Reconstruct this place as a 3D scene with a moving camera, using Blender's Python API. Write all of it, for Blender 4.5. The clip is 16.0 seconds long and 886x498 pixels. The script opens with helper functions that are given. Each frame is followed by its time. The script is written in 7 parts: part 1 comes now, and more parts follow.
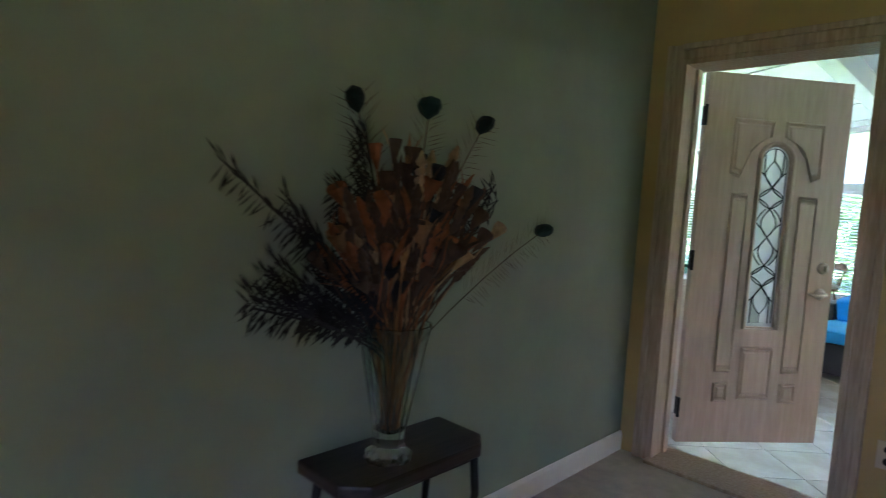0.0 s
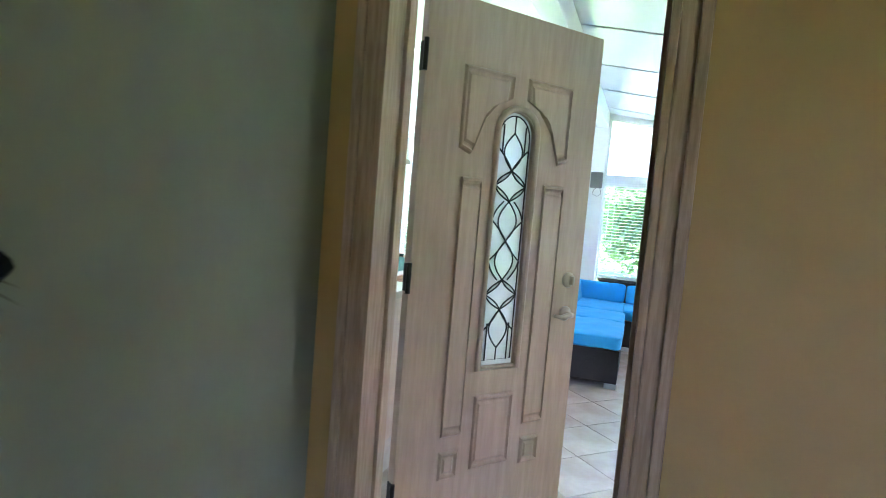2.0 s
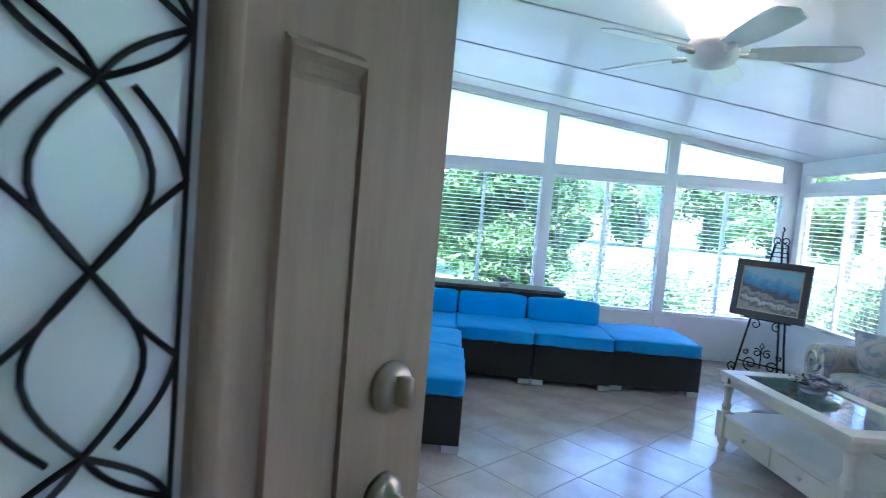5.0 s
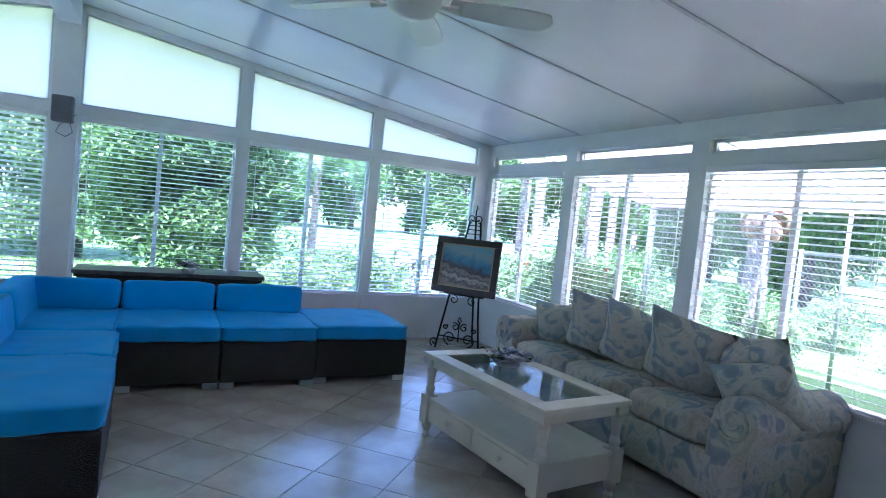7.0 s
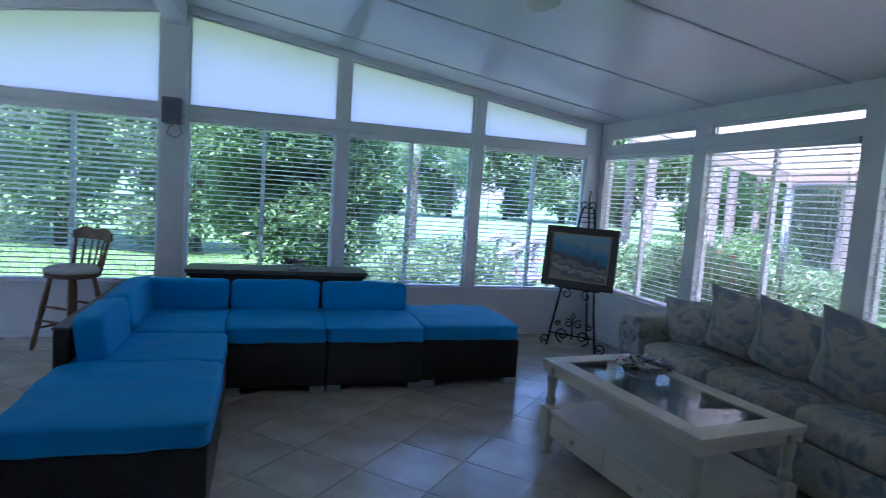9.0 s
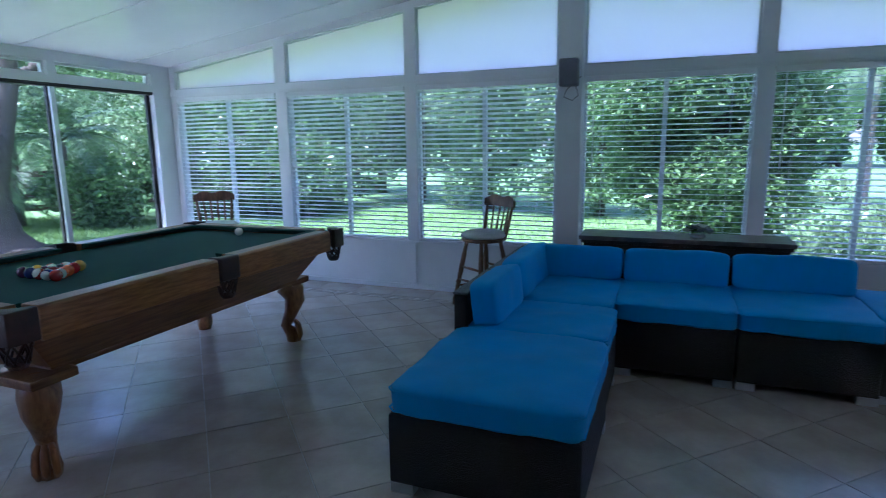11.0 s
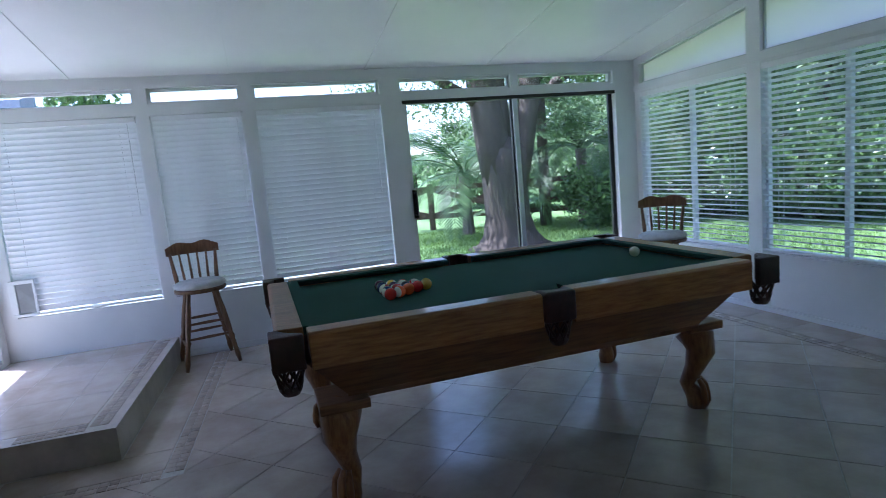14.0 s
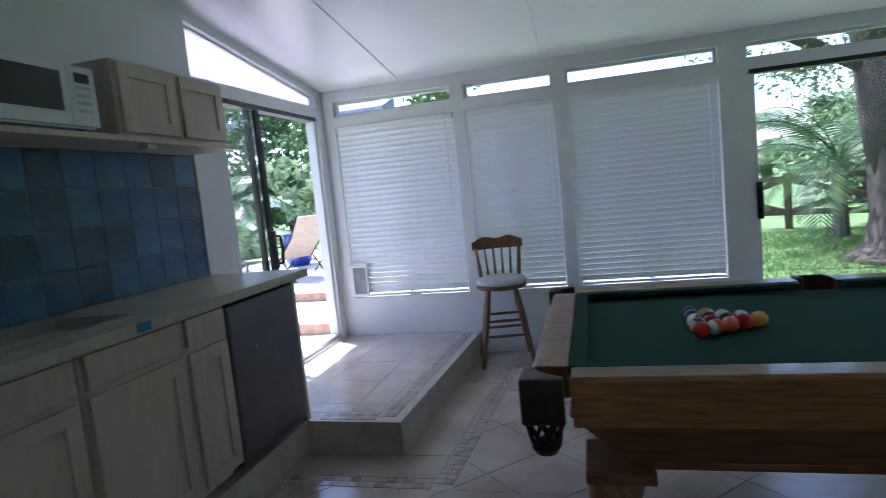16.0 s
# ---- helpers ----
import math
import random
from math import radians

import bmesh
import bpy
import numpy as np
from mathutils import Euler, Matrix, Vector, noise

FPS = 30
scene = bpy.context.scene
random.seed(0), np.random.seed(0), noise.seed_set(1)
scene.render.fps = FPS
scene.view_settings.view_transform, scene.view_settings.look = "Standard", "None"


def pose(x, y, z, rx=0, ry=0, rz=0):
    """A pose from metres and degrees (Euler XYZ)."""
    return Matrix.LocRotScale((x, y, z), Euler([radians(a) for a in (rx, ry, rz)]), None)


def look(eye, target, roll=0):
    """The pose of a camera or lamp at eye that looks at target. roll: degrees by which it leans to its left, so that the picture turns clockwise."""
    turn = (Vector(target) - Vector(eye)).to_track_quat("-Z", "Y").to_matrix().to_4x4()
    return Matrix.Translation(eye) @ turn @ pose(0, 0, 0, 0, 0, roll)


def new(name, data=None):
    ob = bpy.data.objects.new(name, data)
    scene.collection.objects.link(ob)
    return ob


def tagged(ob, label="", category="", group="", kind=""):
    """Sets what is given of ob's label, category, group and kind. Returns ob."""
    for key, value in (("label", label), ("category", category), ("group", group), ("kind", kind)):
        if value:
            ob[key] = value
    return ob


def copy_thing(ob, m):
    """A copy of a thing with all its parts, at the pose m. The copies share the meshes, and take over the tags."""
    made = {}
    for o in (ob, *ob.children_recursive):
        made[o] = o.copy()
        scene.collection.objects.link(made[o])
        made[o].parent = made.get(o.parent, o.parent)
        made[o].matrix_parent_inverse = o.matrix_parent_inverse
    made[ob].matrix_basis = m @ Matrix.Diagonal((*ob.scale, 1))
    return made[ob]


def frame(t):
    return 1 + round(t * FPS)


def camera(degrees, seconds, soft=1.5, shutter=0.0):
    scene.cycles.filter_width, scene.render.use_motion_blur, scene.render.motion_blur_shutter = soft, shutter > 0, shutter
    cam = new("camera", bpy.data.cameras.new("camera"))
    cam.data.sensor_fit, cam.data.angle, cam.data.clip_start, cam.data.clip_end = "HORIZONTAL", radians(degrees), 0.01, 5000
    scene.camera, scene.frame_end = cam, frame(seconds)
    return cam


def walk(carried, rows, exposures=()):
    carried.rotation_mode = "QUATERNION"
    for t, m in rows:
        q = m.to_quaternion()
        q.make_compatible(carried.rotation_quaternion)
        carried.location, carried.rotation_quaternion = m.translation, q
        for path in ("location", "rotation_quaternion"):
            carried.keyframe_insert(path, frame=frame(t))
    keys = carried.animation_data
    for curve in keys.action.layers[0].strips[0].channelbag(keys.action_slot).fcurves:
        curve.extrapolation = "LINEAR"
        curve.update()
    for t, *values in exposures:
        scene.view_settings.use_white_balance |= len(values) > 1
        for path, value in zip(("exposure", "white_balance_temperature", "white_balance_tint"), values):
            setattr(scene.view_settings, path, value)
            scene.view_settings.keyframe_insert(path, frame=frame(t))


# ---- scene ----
cam = camera(74.9, 16.0, soft=0.6, shutter=0.25)
PATH = [
    (0, (0.319, 1.19, 1.432), (-1.074, 2.616, 1.269), 3.5),
    (0.5, (0.194, 1.519, 1.447), (-0.947, 3.155, 1.286), 3.8),
    (1, (0.034, 1.812, 1.467), (-0.943, 3.549, 1.297), 3.9),
    (1.5, (-0.085, 2.125, 1.513), (-0.892, 3.944, 1.319), 4.4),
    (2, (-0.136, 2.49, 1.48), (-0.78, 4.376, 1.315), 4.7),
    (2.5, (-0.23, 2.863, 1.492), (-0.786, 4.777, 1.324), 4.6),
    (3, (-0.351, 3.208, 1.505), (-0.833, 5.141, 1.326), 5.0),
    (3.2, (-0.362, 3.328, 1.494), (-0.823, 5.267, 1.321), 5.2),
    (5.3, (-0.349, 4.365, 1.418), (-0.218, 6.357, 1.284), 5.1),
    (5.5, (-0.336, 4.414, 1.419), (-0.081, 6.393, 1.289), 5.3),
    (6, (-0.268, 4.548, 1.398), (0.271, 6.471, 1.288), 5.6),
    (6.5, (-0.195, 4.71, 1.39), (0.581, 6.551, 1.292), 5.8),
    (7, (-0.092, 4.848, 1.358), (0.812, 6.629, 1.251), 5.8),
    (7.5, (-0.009, 4.986, 1.379), (0.935, 6.745, 1.249), 5.7),
    (8, (0.01, 5.071, 1.38), (0.957, 6.827, 1.243), 5.3),
    (8.5, (-0.008, 5.134, 1.386), (0.843, 6.938, 1.235), 4.7),
    (9, (-0.041, 5.215, 1.38), (0.555, 7.115, 1.197), 3.9),
    (9.5, (-0.1, 5.284, 1.41), (0.199, 7.243, 1.14), 2.9),
    (10, (-0.133, 5.348, 1.363), (-0.123, 7.324, 1.052), 2.2),
    (10.2, (-0.123, 5.383, 1.363), (-0.25, 7.352, 1.038), 1.6),
    (12.3, (0.24, 6.325, 1.35), (-1.182, 7.69, 1.011), -3.4),
    (12.5, (0.194, 6.413, 1.345), (-1.284, 7.718, 1.012), -3.7),
    (13, (0.172, 6.597, 1.319), (-1.487, 7.672, 1.013), -4.4),
    (13.5, (0.038, 6.758, 1.328), (-1.761, 7.583, 1.042), -5.0),
    (14, (-0.098, 6.928, 1.321), (-1.989, 7.521, 1.052), -5.1),
    (14.5, (-0.255, 7.136, 1.332), (-2.207, 7.487, 1.075), -5.5),
    (15, (-0.391, 7.197, 1.327), (-2.375, 7.283, 1.089), -5.5),
    (15.5, (-0.548, 7.199, 1.324), (-2.528, 7.023, 1.105), -5.2),
    (16, (-0.615, 7.131, 1.323), (-2.54, 6.627, 1.127), -5.7),
]
EXPOSURES = [(0, 4.7, 5380, 27), (0.5, 5.2, 5420, 28), (1.0, 5.5, 5450, 28), (2.0, 5.35, 5360, 30), (3.2, 4.75, 5120, 30), (5.5, 4.15, 4820, 27), (6.5, 3.75, 4870, 27), (7.5, 3.25, 4930, 28), (8.5, 2.72, 4900, 29), (9.0, 2.6, 4820, 30), (10.2, 2.45, 4740, 29), (12.5, 2.42, 4800, 25), (14.0, 2.02, 5130, 23), (15.0, 1.75, 5280, 23), (16.0, 1.9, 5420, 23)]
walk(cam, [(t, look(eye, target, roll)) for t, eye, target, roll in PATH], EXPOSURES)

# ---- world, sun ----
world = bpy.data.worlds.new("sky")
scene.world = world
world.use_nodes = True
_n = world.node_tree.nodes
_sky = _n.new("ShaderNodeTexSky")
_sky.sky_type, _sky.sun_disc = "NISHITA", False
_sky.sun_elevation, _sky.sun_rotation = radians(70), radians(212)
_sky.air_density, _sky.dust_density, _sky.ozone_density = 1.0, 2.0, 1.0
_n["Background"].inputs[1].default_value = 0.15
world.node_tree.links.new(_sky.outputs[0], _n["Background"].inputs[0])
_sun = bpy.data.lights.new("sun", "SUN")
_sun.energy, _sun.angle, _sun.color = 4.6, radians(0.6), (1.0, 0.95, 0.86)
sun = new("sun", _sun)
_az, _el = radians(212), radians(70)   # azimuth clockwise from +y
sun.matrix_world = look((0, 0, 30), Vector((0, 0, 30)) - Vector((math.sin(_az) * math.cos(_el), math.cos(_az) * math.cos(_el), math.sin(_el))))

# ---- materials ----
def mat(name, color, rough=0.5, metal=0.0, var=0.12, scale=8.0, bump=0.0, bscale=60.0, coat=0.0, spec=0.5, color2=None, stretch=(1, 1, 1), random=0.0, detail=6.0):
    """A procedural surface: two noises vary the colour, a fine one gives relief."""
    m = bpy.data.materials.new(name)
    m.use_nodes = True
    t, b = m.node_tree, m.node_tree.nodes["Principled BSDF"]
    b.inputs["Roughness"].default_value, b.inputs["Metallic"].default_value = rough, metal
    b.inputs["Coat Weight"].default_value, b.inputs["Specular IOR Level"].default_value = coat, spec
    tc = t.nodes.new("ShaderNodeTexCoord")
    mp = t.nodes.new("ShaderNodeMapping")
    mp.inputs["Scale"].default_value = stretch
    t.links.new(tc.outputs["Object"], mp.inputs[0])
    nz = t.nodes.new("ShaderNodeTexNoise")
    nz.inputs["Scale"].default_value, nz.inputs["Detail"].default_value, nz.inputs["Roughness"].default_value = scale, detail, 0.6
    t.links.new(mp.outputs[0], nz.inputs[0])
    ramp = t.nodes.new("ShaderNodeValToRGB")
    c1 = tuple(max(0, c * (1 - var)) for c in color) if color2 is None else color
    c2 = tuple(min(1, c * (1 + var)) for c in color) if color2 is None else color2
    ramp.color_ramp.elements[0].position, ramp.color_ramp.elements[1].position = 0.35, 0.65
    ramp.color_ramp.elements[0].color, ramp.color_ramp.elements[1].color = (*c1, 1), (*c2, 1)
    t.links.new(nz.outputs[0], ramp.inputs[0])
    out = ramp.outputs[0]
    if random:
        oi = t.nodes.new("ShaderNodeObjectInfo")
        mr = t.nodes.new("ShaderNodeMapRange")
        mr.inputs["To Min"].default_value, mr.inputs["To Max"].default_value = 1 - random, 1 + random
        t.links.new(oi.outputs["Random"], mr.inputs["Value"])
        mul = t.nodes.new("ShaderNodeVectorMath")
        mul.operation = "SCALE"
        t.links.new(out, mul.inputs[0])
        t.links.new(mr.outputs[0], mul.inputs["Scale"])
        out = mul.outputs[0]
    t.links.new(out, b.inputs["Base Color"])
    if bump:
        n2 = t.nodes.new("ShaderNodeTexNoise")
        n2.inputs["Scale"].default_value, n2.inputs["Detail"].default_value = bscale, 4
        t.links.new(mp.outputs[0], n2.inputs[0])
        bp = t.nodes.new("ShaderNodeBump")
        bp.inputs["Strength"].default_value, bp.inputs["Distance"].default_value = bump, 0.01
        t.links.new(n2.outputs[0], bp.inputs["Height"])
        t.links.new(bp.outputs[0], b.inputs["Normal"])
    return m


def glass(name, tint=(1, 1, 1), gloss=0.06):
    """Thin clear pane: light passes straight on, with a weak mirror on top."""
    m = bpy.data.materials.new(name)
    m.use_nodes = True
    t = m.node_tree
    t.nodes.remove(t.nodes["Principled BSDF"])
    tr, gl, mx = t.nodes.new("ShaderNodeBsdfTransparent"), t.nodes.new("ShaderNodeBsdfGlossy"), t.nodes.new("ShaderNodeMixShader")
    lw, pw, fr = t.nodes.new("ShaderNodeLayerWeight"), t.nodes.new("ShaderNodeMath"), t.nodes.new("ShaderNodeMapRange")
    pw.operation, pw.inputs[1].default_value = "POWER", 4.0
    t.links.new(lw.outputs["Facing"], pw.inputs[0]), t.links.new(pw.outputs[0], fr.inputs["Value"])
    fr.inputs["To Min"].default_value, fr.inputs["To Max"].default_value = gloss * 0.5, 0.45
    tr.inputs[0].default_value, gl.inputs["Roughness"].default_value = (*tint, 1), 0.02
    t.links.new(fr.outputs[0], mx.inputs[0]), t.links.new(tr.outputs[0], mx.inputs[1]), t.links.new(gl.outputs[0], mx.inputs[2])
    t.links.new(mx.outputs[0], t.nodes["Material Output"].inputs[0])
    return m


def frosted(name, color, through_part=0.85):
    m = bpy.data.materials.new(name)
    m.use_nodes = True
    t = m.node_tree
    b = t.nodes["Principled BSDF"]
    b.inputs["Base Color"].default_value, b.inputs["Roughness"].default_value = (*color, 1), 0.4
    tl, mx = t.nodes.new("ShaderNodeBsdfTranslucent"), t.nodes.new("ShaderNodeMixShader")
    tl.inputs[0].default_value, mx.inputs[0].default_value = (*color, 1), through_part
    t.links.new(b.outputs[0], mx.inputs[1]), t.links.new(tl.outputs[0], mx.inputs[2])
    t.links.new(mx.outputs[0], t.nodes["Material Output"].inputs[0])
    return m


def lamp_glow(name, color, strength):
    m = bpy.data.materials.new(name)
    m.use_nodes = True
    b = m.node_tree.nodes["Principled BSDF"]
    b.inputs["Emission Color"].default_value, b.inputs["Emission Strength"].default_value = (*color, 1), strength
    return m


M_WHITE = mat("white_frame_paint", (0.74, 0.76, 0.78), 0.38, var=0.03, scale=3, bump=0.03, bscale=40)
M_KNEE = mat("white_panel", (0.70, 0.72, 0.75), 0.45, var=0.05, scale=2.5, bump=0.04, bscale=120)
M_CEIL = mat("white_roof_panel", (0.76, 0.78, 0.80), 0.25, var=0.03, scale=1.5, bump=0.015, bscale=15)
M_SEAM = mat("grey_seam", (0.52, 0.54, 0.57), 0.5, var=0.1)
M_GREEN = mat("sage_green_paint", (0.27, 0.31, 0.235), 0.6, var=0.05, scale=4, bump=0.06, bscale=220)
M_BEIGE = mat("ochre_beige_paint", (0.47, 0.33, 0.135), 0.6, var=0.05, scale=4, bump=0.06, bscale=220)
M_HCEIL = mat("house_ceiling_paint", (0.7, 0.68, 0.62), 0.7, var=0.04, bump=0.15, bscale=150)
M_CARPET = mat("beige_floor", (0.56, 0.48, 0.39), 0.7, var=0.1, scale=12, bump=0.3, bscale=300)
M_BASE = mat("baseboard_paint", (0.72, 0.70, 0.66), 0.4, var=0.03)
M_DOORWOOD = mat("pickled_oak", (0.47, 0.35, 0.255), 0.5, var=0.0, scale=4, color2=(0.56, 0.43, 0.325), stretch=(9, 9, 1.0), bump=0.06, bscale=30)
M_TRIMWOOD = mat("pickled_trim", (0.38, 0.27, 0.18), 0.45, scale=5, color2=(0.52, 0.40, 0.29), stretch=(14, 14, 1.2), bump=0.06, bscale=30)
M_BLACK = mat("black_metal", (0.015, 0.014, 0.014), 0.4, metal=0.6, var=0.2, scale=30)
M_LEAD = mat("lead_came", (0.03, 0.03, 0.035), 0.45, metal=0.7, var=0.2, scale=50)
M_NICKEL = mat("satin_nickel", (0.5, 0.44, 0.35), 0.3, metal=1.0, var=0.08, scale=40)
M_GLASS = glass("clear_glass")
M_DGLASS = frosted("seeded_glass", (0.98, 0.98, 0.99), 0.95)
_t = M_DGLASS.node_tree
_o = _t.nodes["Material Output"].inputs[0].links[0].from_socket
_tr, _mx = _t.nodes.new("ShaderNodeBsdfTransparent"), _t.nodes.new("ShaderNodeMixShader")
_tr.inputs[0].default_value, _mx.inputs[0].default_value = (0.88, 0.95, 0.96, 1), 0.30
_t.links.new(_o, _mx.inputs[1]), _t.links.new(_tr.outputs[0], _mx.inputs[2]), _t.links.new(_mx.outputs[0], _t.nodes["Material Output"].inputs[0])
M_FROST = frosted("white_film_glass", (0.99, 0.90, 0.97), 0.95)
M_ALU = mat("aluminium", (0.6, 0.62, 0.64), 0.35, metal=0.9, var=0.05)
M_DARKALU = mat("bronze_aluminium", (0.05, 0.05, 0.05), 0.4, metal=0.7, var=0.1)
M_TILE = mat("floor_tile", (0.40, 0.335, 0.28), 0.20, var=0.0, scale=3.2, color2=(0.53, 0.465, 0.41), bump=0.02, bscale=18, random=0.07)
M_GROUT = mat("grout", (0.44, 0.42, 0.39), 0.8, var=0.12, scale=30)
M_MOSAIC = mat("brown_mosaic", (0.17, 0.12, 0.085), 0.3, scale=20, color2=(0.36, 0.29, 0.23), random=0.35)
M_SLAT = mat("white_blind_slat", (0.8, 0.82, 0.85), 0.4, var=0.02)
M_LAWN = mat("lawn", (0.055, 0.12, 0.028), 0.9, scale=0.9, color2=(0.10, 0.18, 0.05), bump=0.5, bscale=60)
M_PAVE = mat("patio_concrete", (0.55, 0.52, 0.48), 0.8, var=0.12, scale=3, bump=0.1)

# ---- building helpers ----
def box(bm, x0, x1, y0, y1, z0, z1, m=None):
    vs = [bm.verts.new((x, y, z)) for z in (z0, z1) for y in (y0, y1) for x in (x0, x1)]
    if m is not None:
        for v in vs:
            v.co = m @ v.co
    for f in ((0, 2, 3, 1), (4, 5, 7, 6), (0, 1, 5, 4), (2, 6, 7, 3), (0, 4, 6, 2), (1, 3, 7, 5)):
        bm.faces.new([vs[i] for i in f])
    return vs


def bevel(bm, w, seg=2):
    bmesh.ops.bevel(bm, geom=list(bm.edges), offset=w, segments=seg, affect="EDGES", profile=0.6, clamp_overlap=True)


def bbox(x0, x1, y0, y1, z0, z1, w=0.006, seg=2):
    """One bevelled box."""
    bm = bmesh.new()
    box(bm, x0, x1, y0, y1, z0, z1)
    bevel(bm, w, seg)
    return bm


def prism(bm, pts, a0, a1, axis="y"):
    """A polygon (two coordinates each) drawn out along an axis."""
    put = {"y": lambda p, a: (p[0], a, p[1]), "x": lambda p, a: (a, p[0], p[1]), "z": lambda p, a: (p[0], p[1], a)}[axis]
    lo, hi = [bm.verts.new(put(p, a0)) for p in pts], [bm.verts.new(put(p, a1)) for p in pts]
    n = len(pts)
    bm.faces.new(lo), bm.faces.new(hi[::-1])
    for i in range(n):
        bm.faces.new((lo[i], hi[i], hi[(i + 1) % n], lo[(i + 1) % n]))


def lathe(bm, prof, seg=16, m=None):
    """Turned shape round z from (radius, height) pairs."""
    rings = []
    for r, z in prof:
        rings.append([bm.verts.new((r * math.cos(2 * math.pi * i / seg), r * math.sin(2 * math.pi * i / seg), z)) for i in range(seg)])
    for a, b in zip(rings, rings[1:]):
        for i in range(seg):
            bm.faces.new((a[i], a[(i + 1) % seg], b[(i + 1) % seg], b[i]))
    bm.faces.new(rings[0][::-1]), bm.faces.new(rings[-1])
    if m is not None:
        for ring in rings:
            for v in ring:
                v.co = m @ v.co


def tube(bm, pts, r, seg=8, closed=False):
    """A round bar along points; r is one radius or one for each point."""
    pts = [Vector(p) for p in pts]
    n = len(pts)
    rr = r if isinstance(r, (list, tuple)) else [r] * n
    rings, up = [], None
    for i, p in enumerate(pts):
        a, b = pts[(i - 1) % n] if (closed or i) else p, pts[(i + 1) % n] if (closed or i < n - 1) else p
        d = (b - a).normalized()
        if up is None:
            up = d.orthogonal().normalized()
        up = (up - d * up.dot(d)).normalized()
        s = d.cross(up)
        rings.append([bm.verts.new(p + (up * math.cos(2 * math.pi * k / seg) + s * math.sin(2 * math.pi * k / seg)) * rr[i]) for k in range(seg)])
    for i in range(n if closed else n - 1):
        a, b = rings[i], rings[(i + 1) % n]
        for k in range(seg):
            bm.faces.new((a[k], a[(k + 1) % seg], b[(k + 1) % seg], b[k]))
    if not closed:
        bm.faces.new(rings[0][::-1]), bm.faces.new(rings[-1])


def data(name, bm, material, smooth=False):
    me = bpy.data.meshes.new(name)
    bmesh.ops.recalc_face_normals(bm, faces=list(bm.faces))
    if smooth:
        for f in bm.faces:
            f.smooth = True
    bm.to_mesh(me)
    bm.free()
    me.materials.append(material)
    return me


def part(name, bm, material, parent, label="", smooth=False):
    ob = new(name, data(name, bm, material, smooth))
    ob.parent = parent
    return tagged(ob, label)


def thing(name, x, y, z, label, category, rz=0, group=""):
    ob = new(name)
    ob.empty_display_size = 0.1
    ob.matrix_basis = pose(x, y, z, 0, 0, rz)
    return tagged(ob, label, category, group)


def solid(name, bm, material, label, category, smooth=False):
    return tagged(new(name, data(name, bm, material, smooth)), label, category)


def setting(name, bm, material, label):
    return tagged(new(name, data(name, bm, material)), label, kind="structure")


def child(name, me, parent, m):
    ob = new(name, me)
    ob.parent, ob.matrix_basis = parent, m
    return ob


# ---- plan of the sunroom and the hall behind it ----
XW, XE, YN, YS, YH = -5.135, 3.345, 10.655, 5.03, 4.24
RIDGE, EAVE, PITCH = -0.79, 2.233, 0.147
PITCH_W = PITCH * (XE - RIDGE) / (RIDGE - XW)
T = 0.10
HALL = 0.17                     # hall floor above sunroom floor


def roof(x):
    return EAVE + (PITCH * (XE - x) if x > RIDGE else PITCH_W * (x - XW))


NWIN = [(-5.06, -3.75), (-3.62, -2.31), (-2.20, -0.91), (-0.69, 0.575), (0.68, 1.91), (2.02, 3.195)]
EWIN = [(9.258, 10.55), (7.83, 9.11), (6.40, 7.685), (4.97, 6.255)]
WWIN = [(5.13, 6.137), (6.23, 6.915), (7.01, 8.06)]
WTOP = WWIN + [(8.235, 9.305), (9.385, 10.405)]
SILL, HEAD, TR0 = 0.47, 1.905, 1.995


def panel_wall(name, label, holes, u0, u1, top, place, material=M_WHITE):
    """A framed wall as boxes round its openings. holes: (u0, u1, z0, z1 or function); place puts (u, d, z)."""
    bm = bmesh.new()
    cuts = sorted({u0, u1, *[h[0] for h in holes], *[h[1] for h in holes]})
    for a, b in zip(cuts, cuts[1:]):
        zs = sorted([(h[2], h[3]) for h in holes if h[0] <= a + 1e-6 and h[1] >= b - 1e-6], key=lambda q: q[0])
        low = lambda u: 0.0
        for z0, z1 in zs + [(None, None)]:
            hi = top if z0 is None else (lambda u, z0=z0: z0)
            quad = [(a, low(a)), (b, low(b)), (b, hi(b)), (a, hi(a))]
            if min(quad[3][1] - quad[0][1], quad[2][1] - quad[1][1]) > 0.001:
                lo = [bm.verts.new(place(u, 0, z)) for u, z in quad]
                up = [bm.verts.new(place(u, T, z)) for u, z in quad]
                bm.faces.new(lo), bm.faces.new(up[::-1])
                for i in range(4):
                    bm.faces.new((lo[i], up[i], up[(i + 1) % 4], lo[(i + 1) % 4]))
            if z1 is not None:
                low = z1 if callable(z1) else (lambda u, z1=z1: z1)
    bmesh.ops.remove_doubles(bm, verts=list(bm.verts), dist=0.0005)
    return setting(name, bm, material, label)


nh = [(a, b, SILL, HEAD) for a, b in NWIN] + [(a, b, TR0, lambda u: roof(u) - 0.065) for a, b in NWIN]
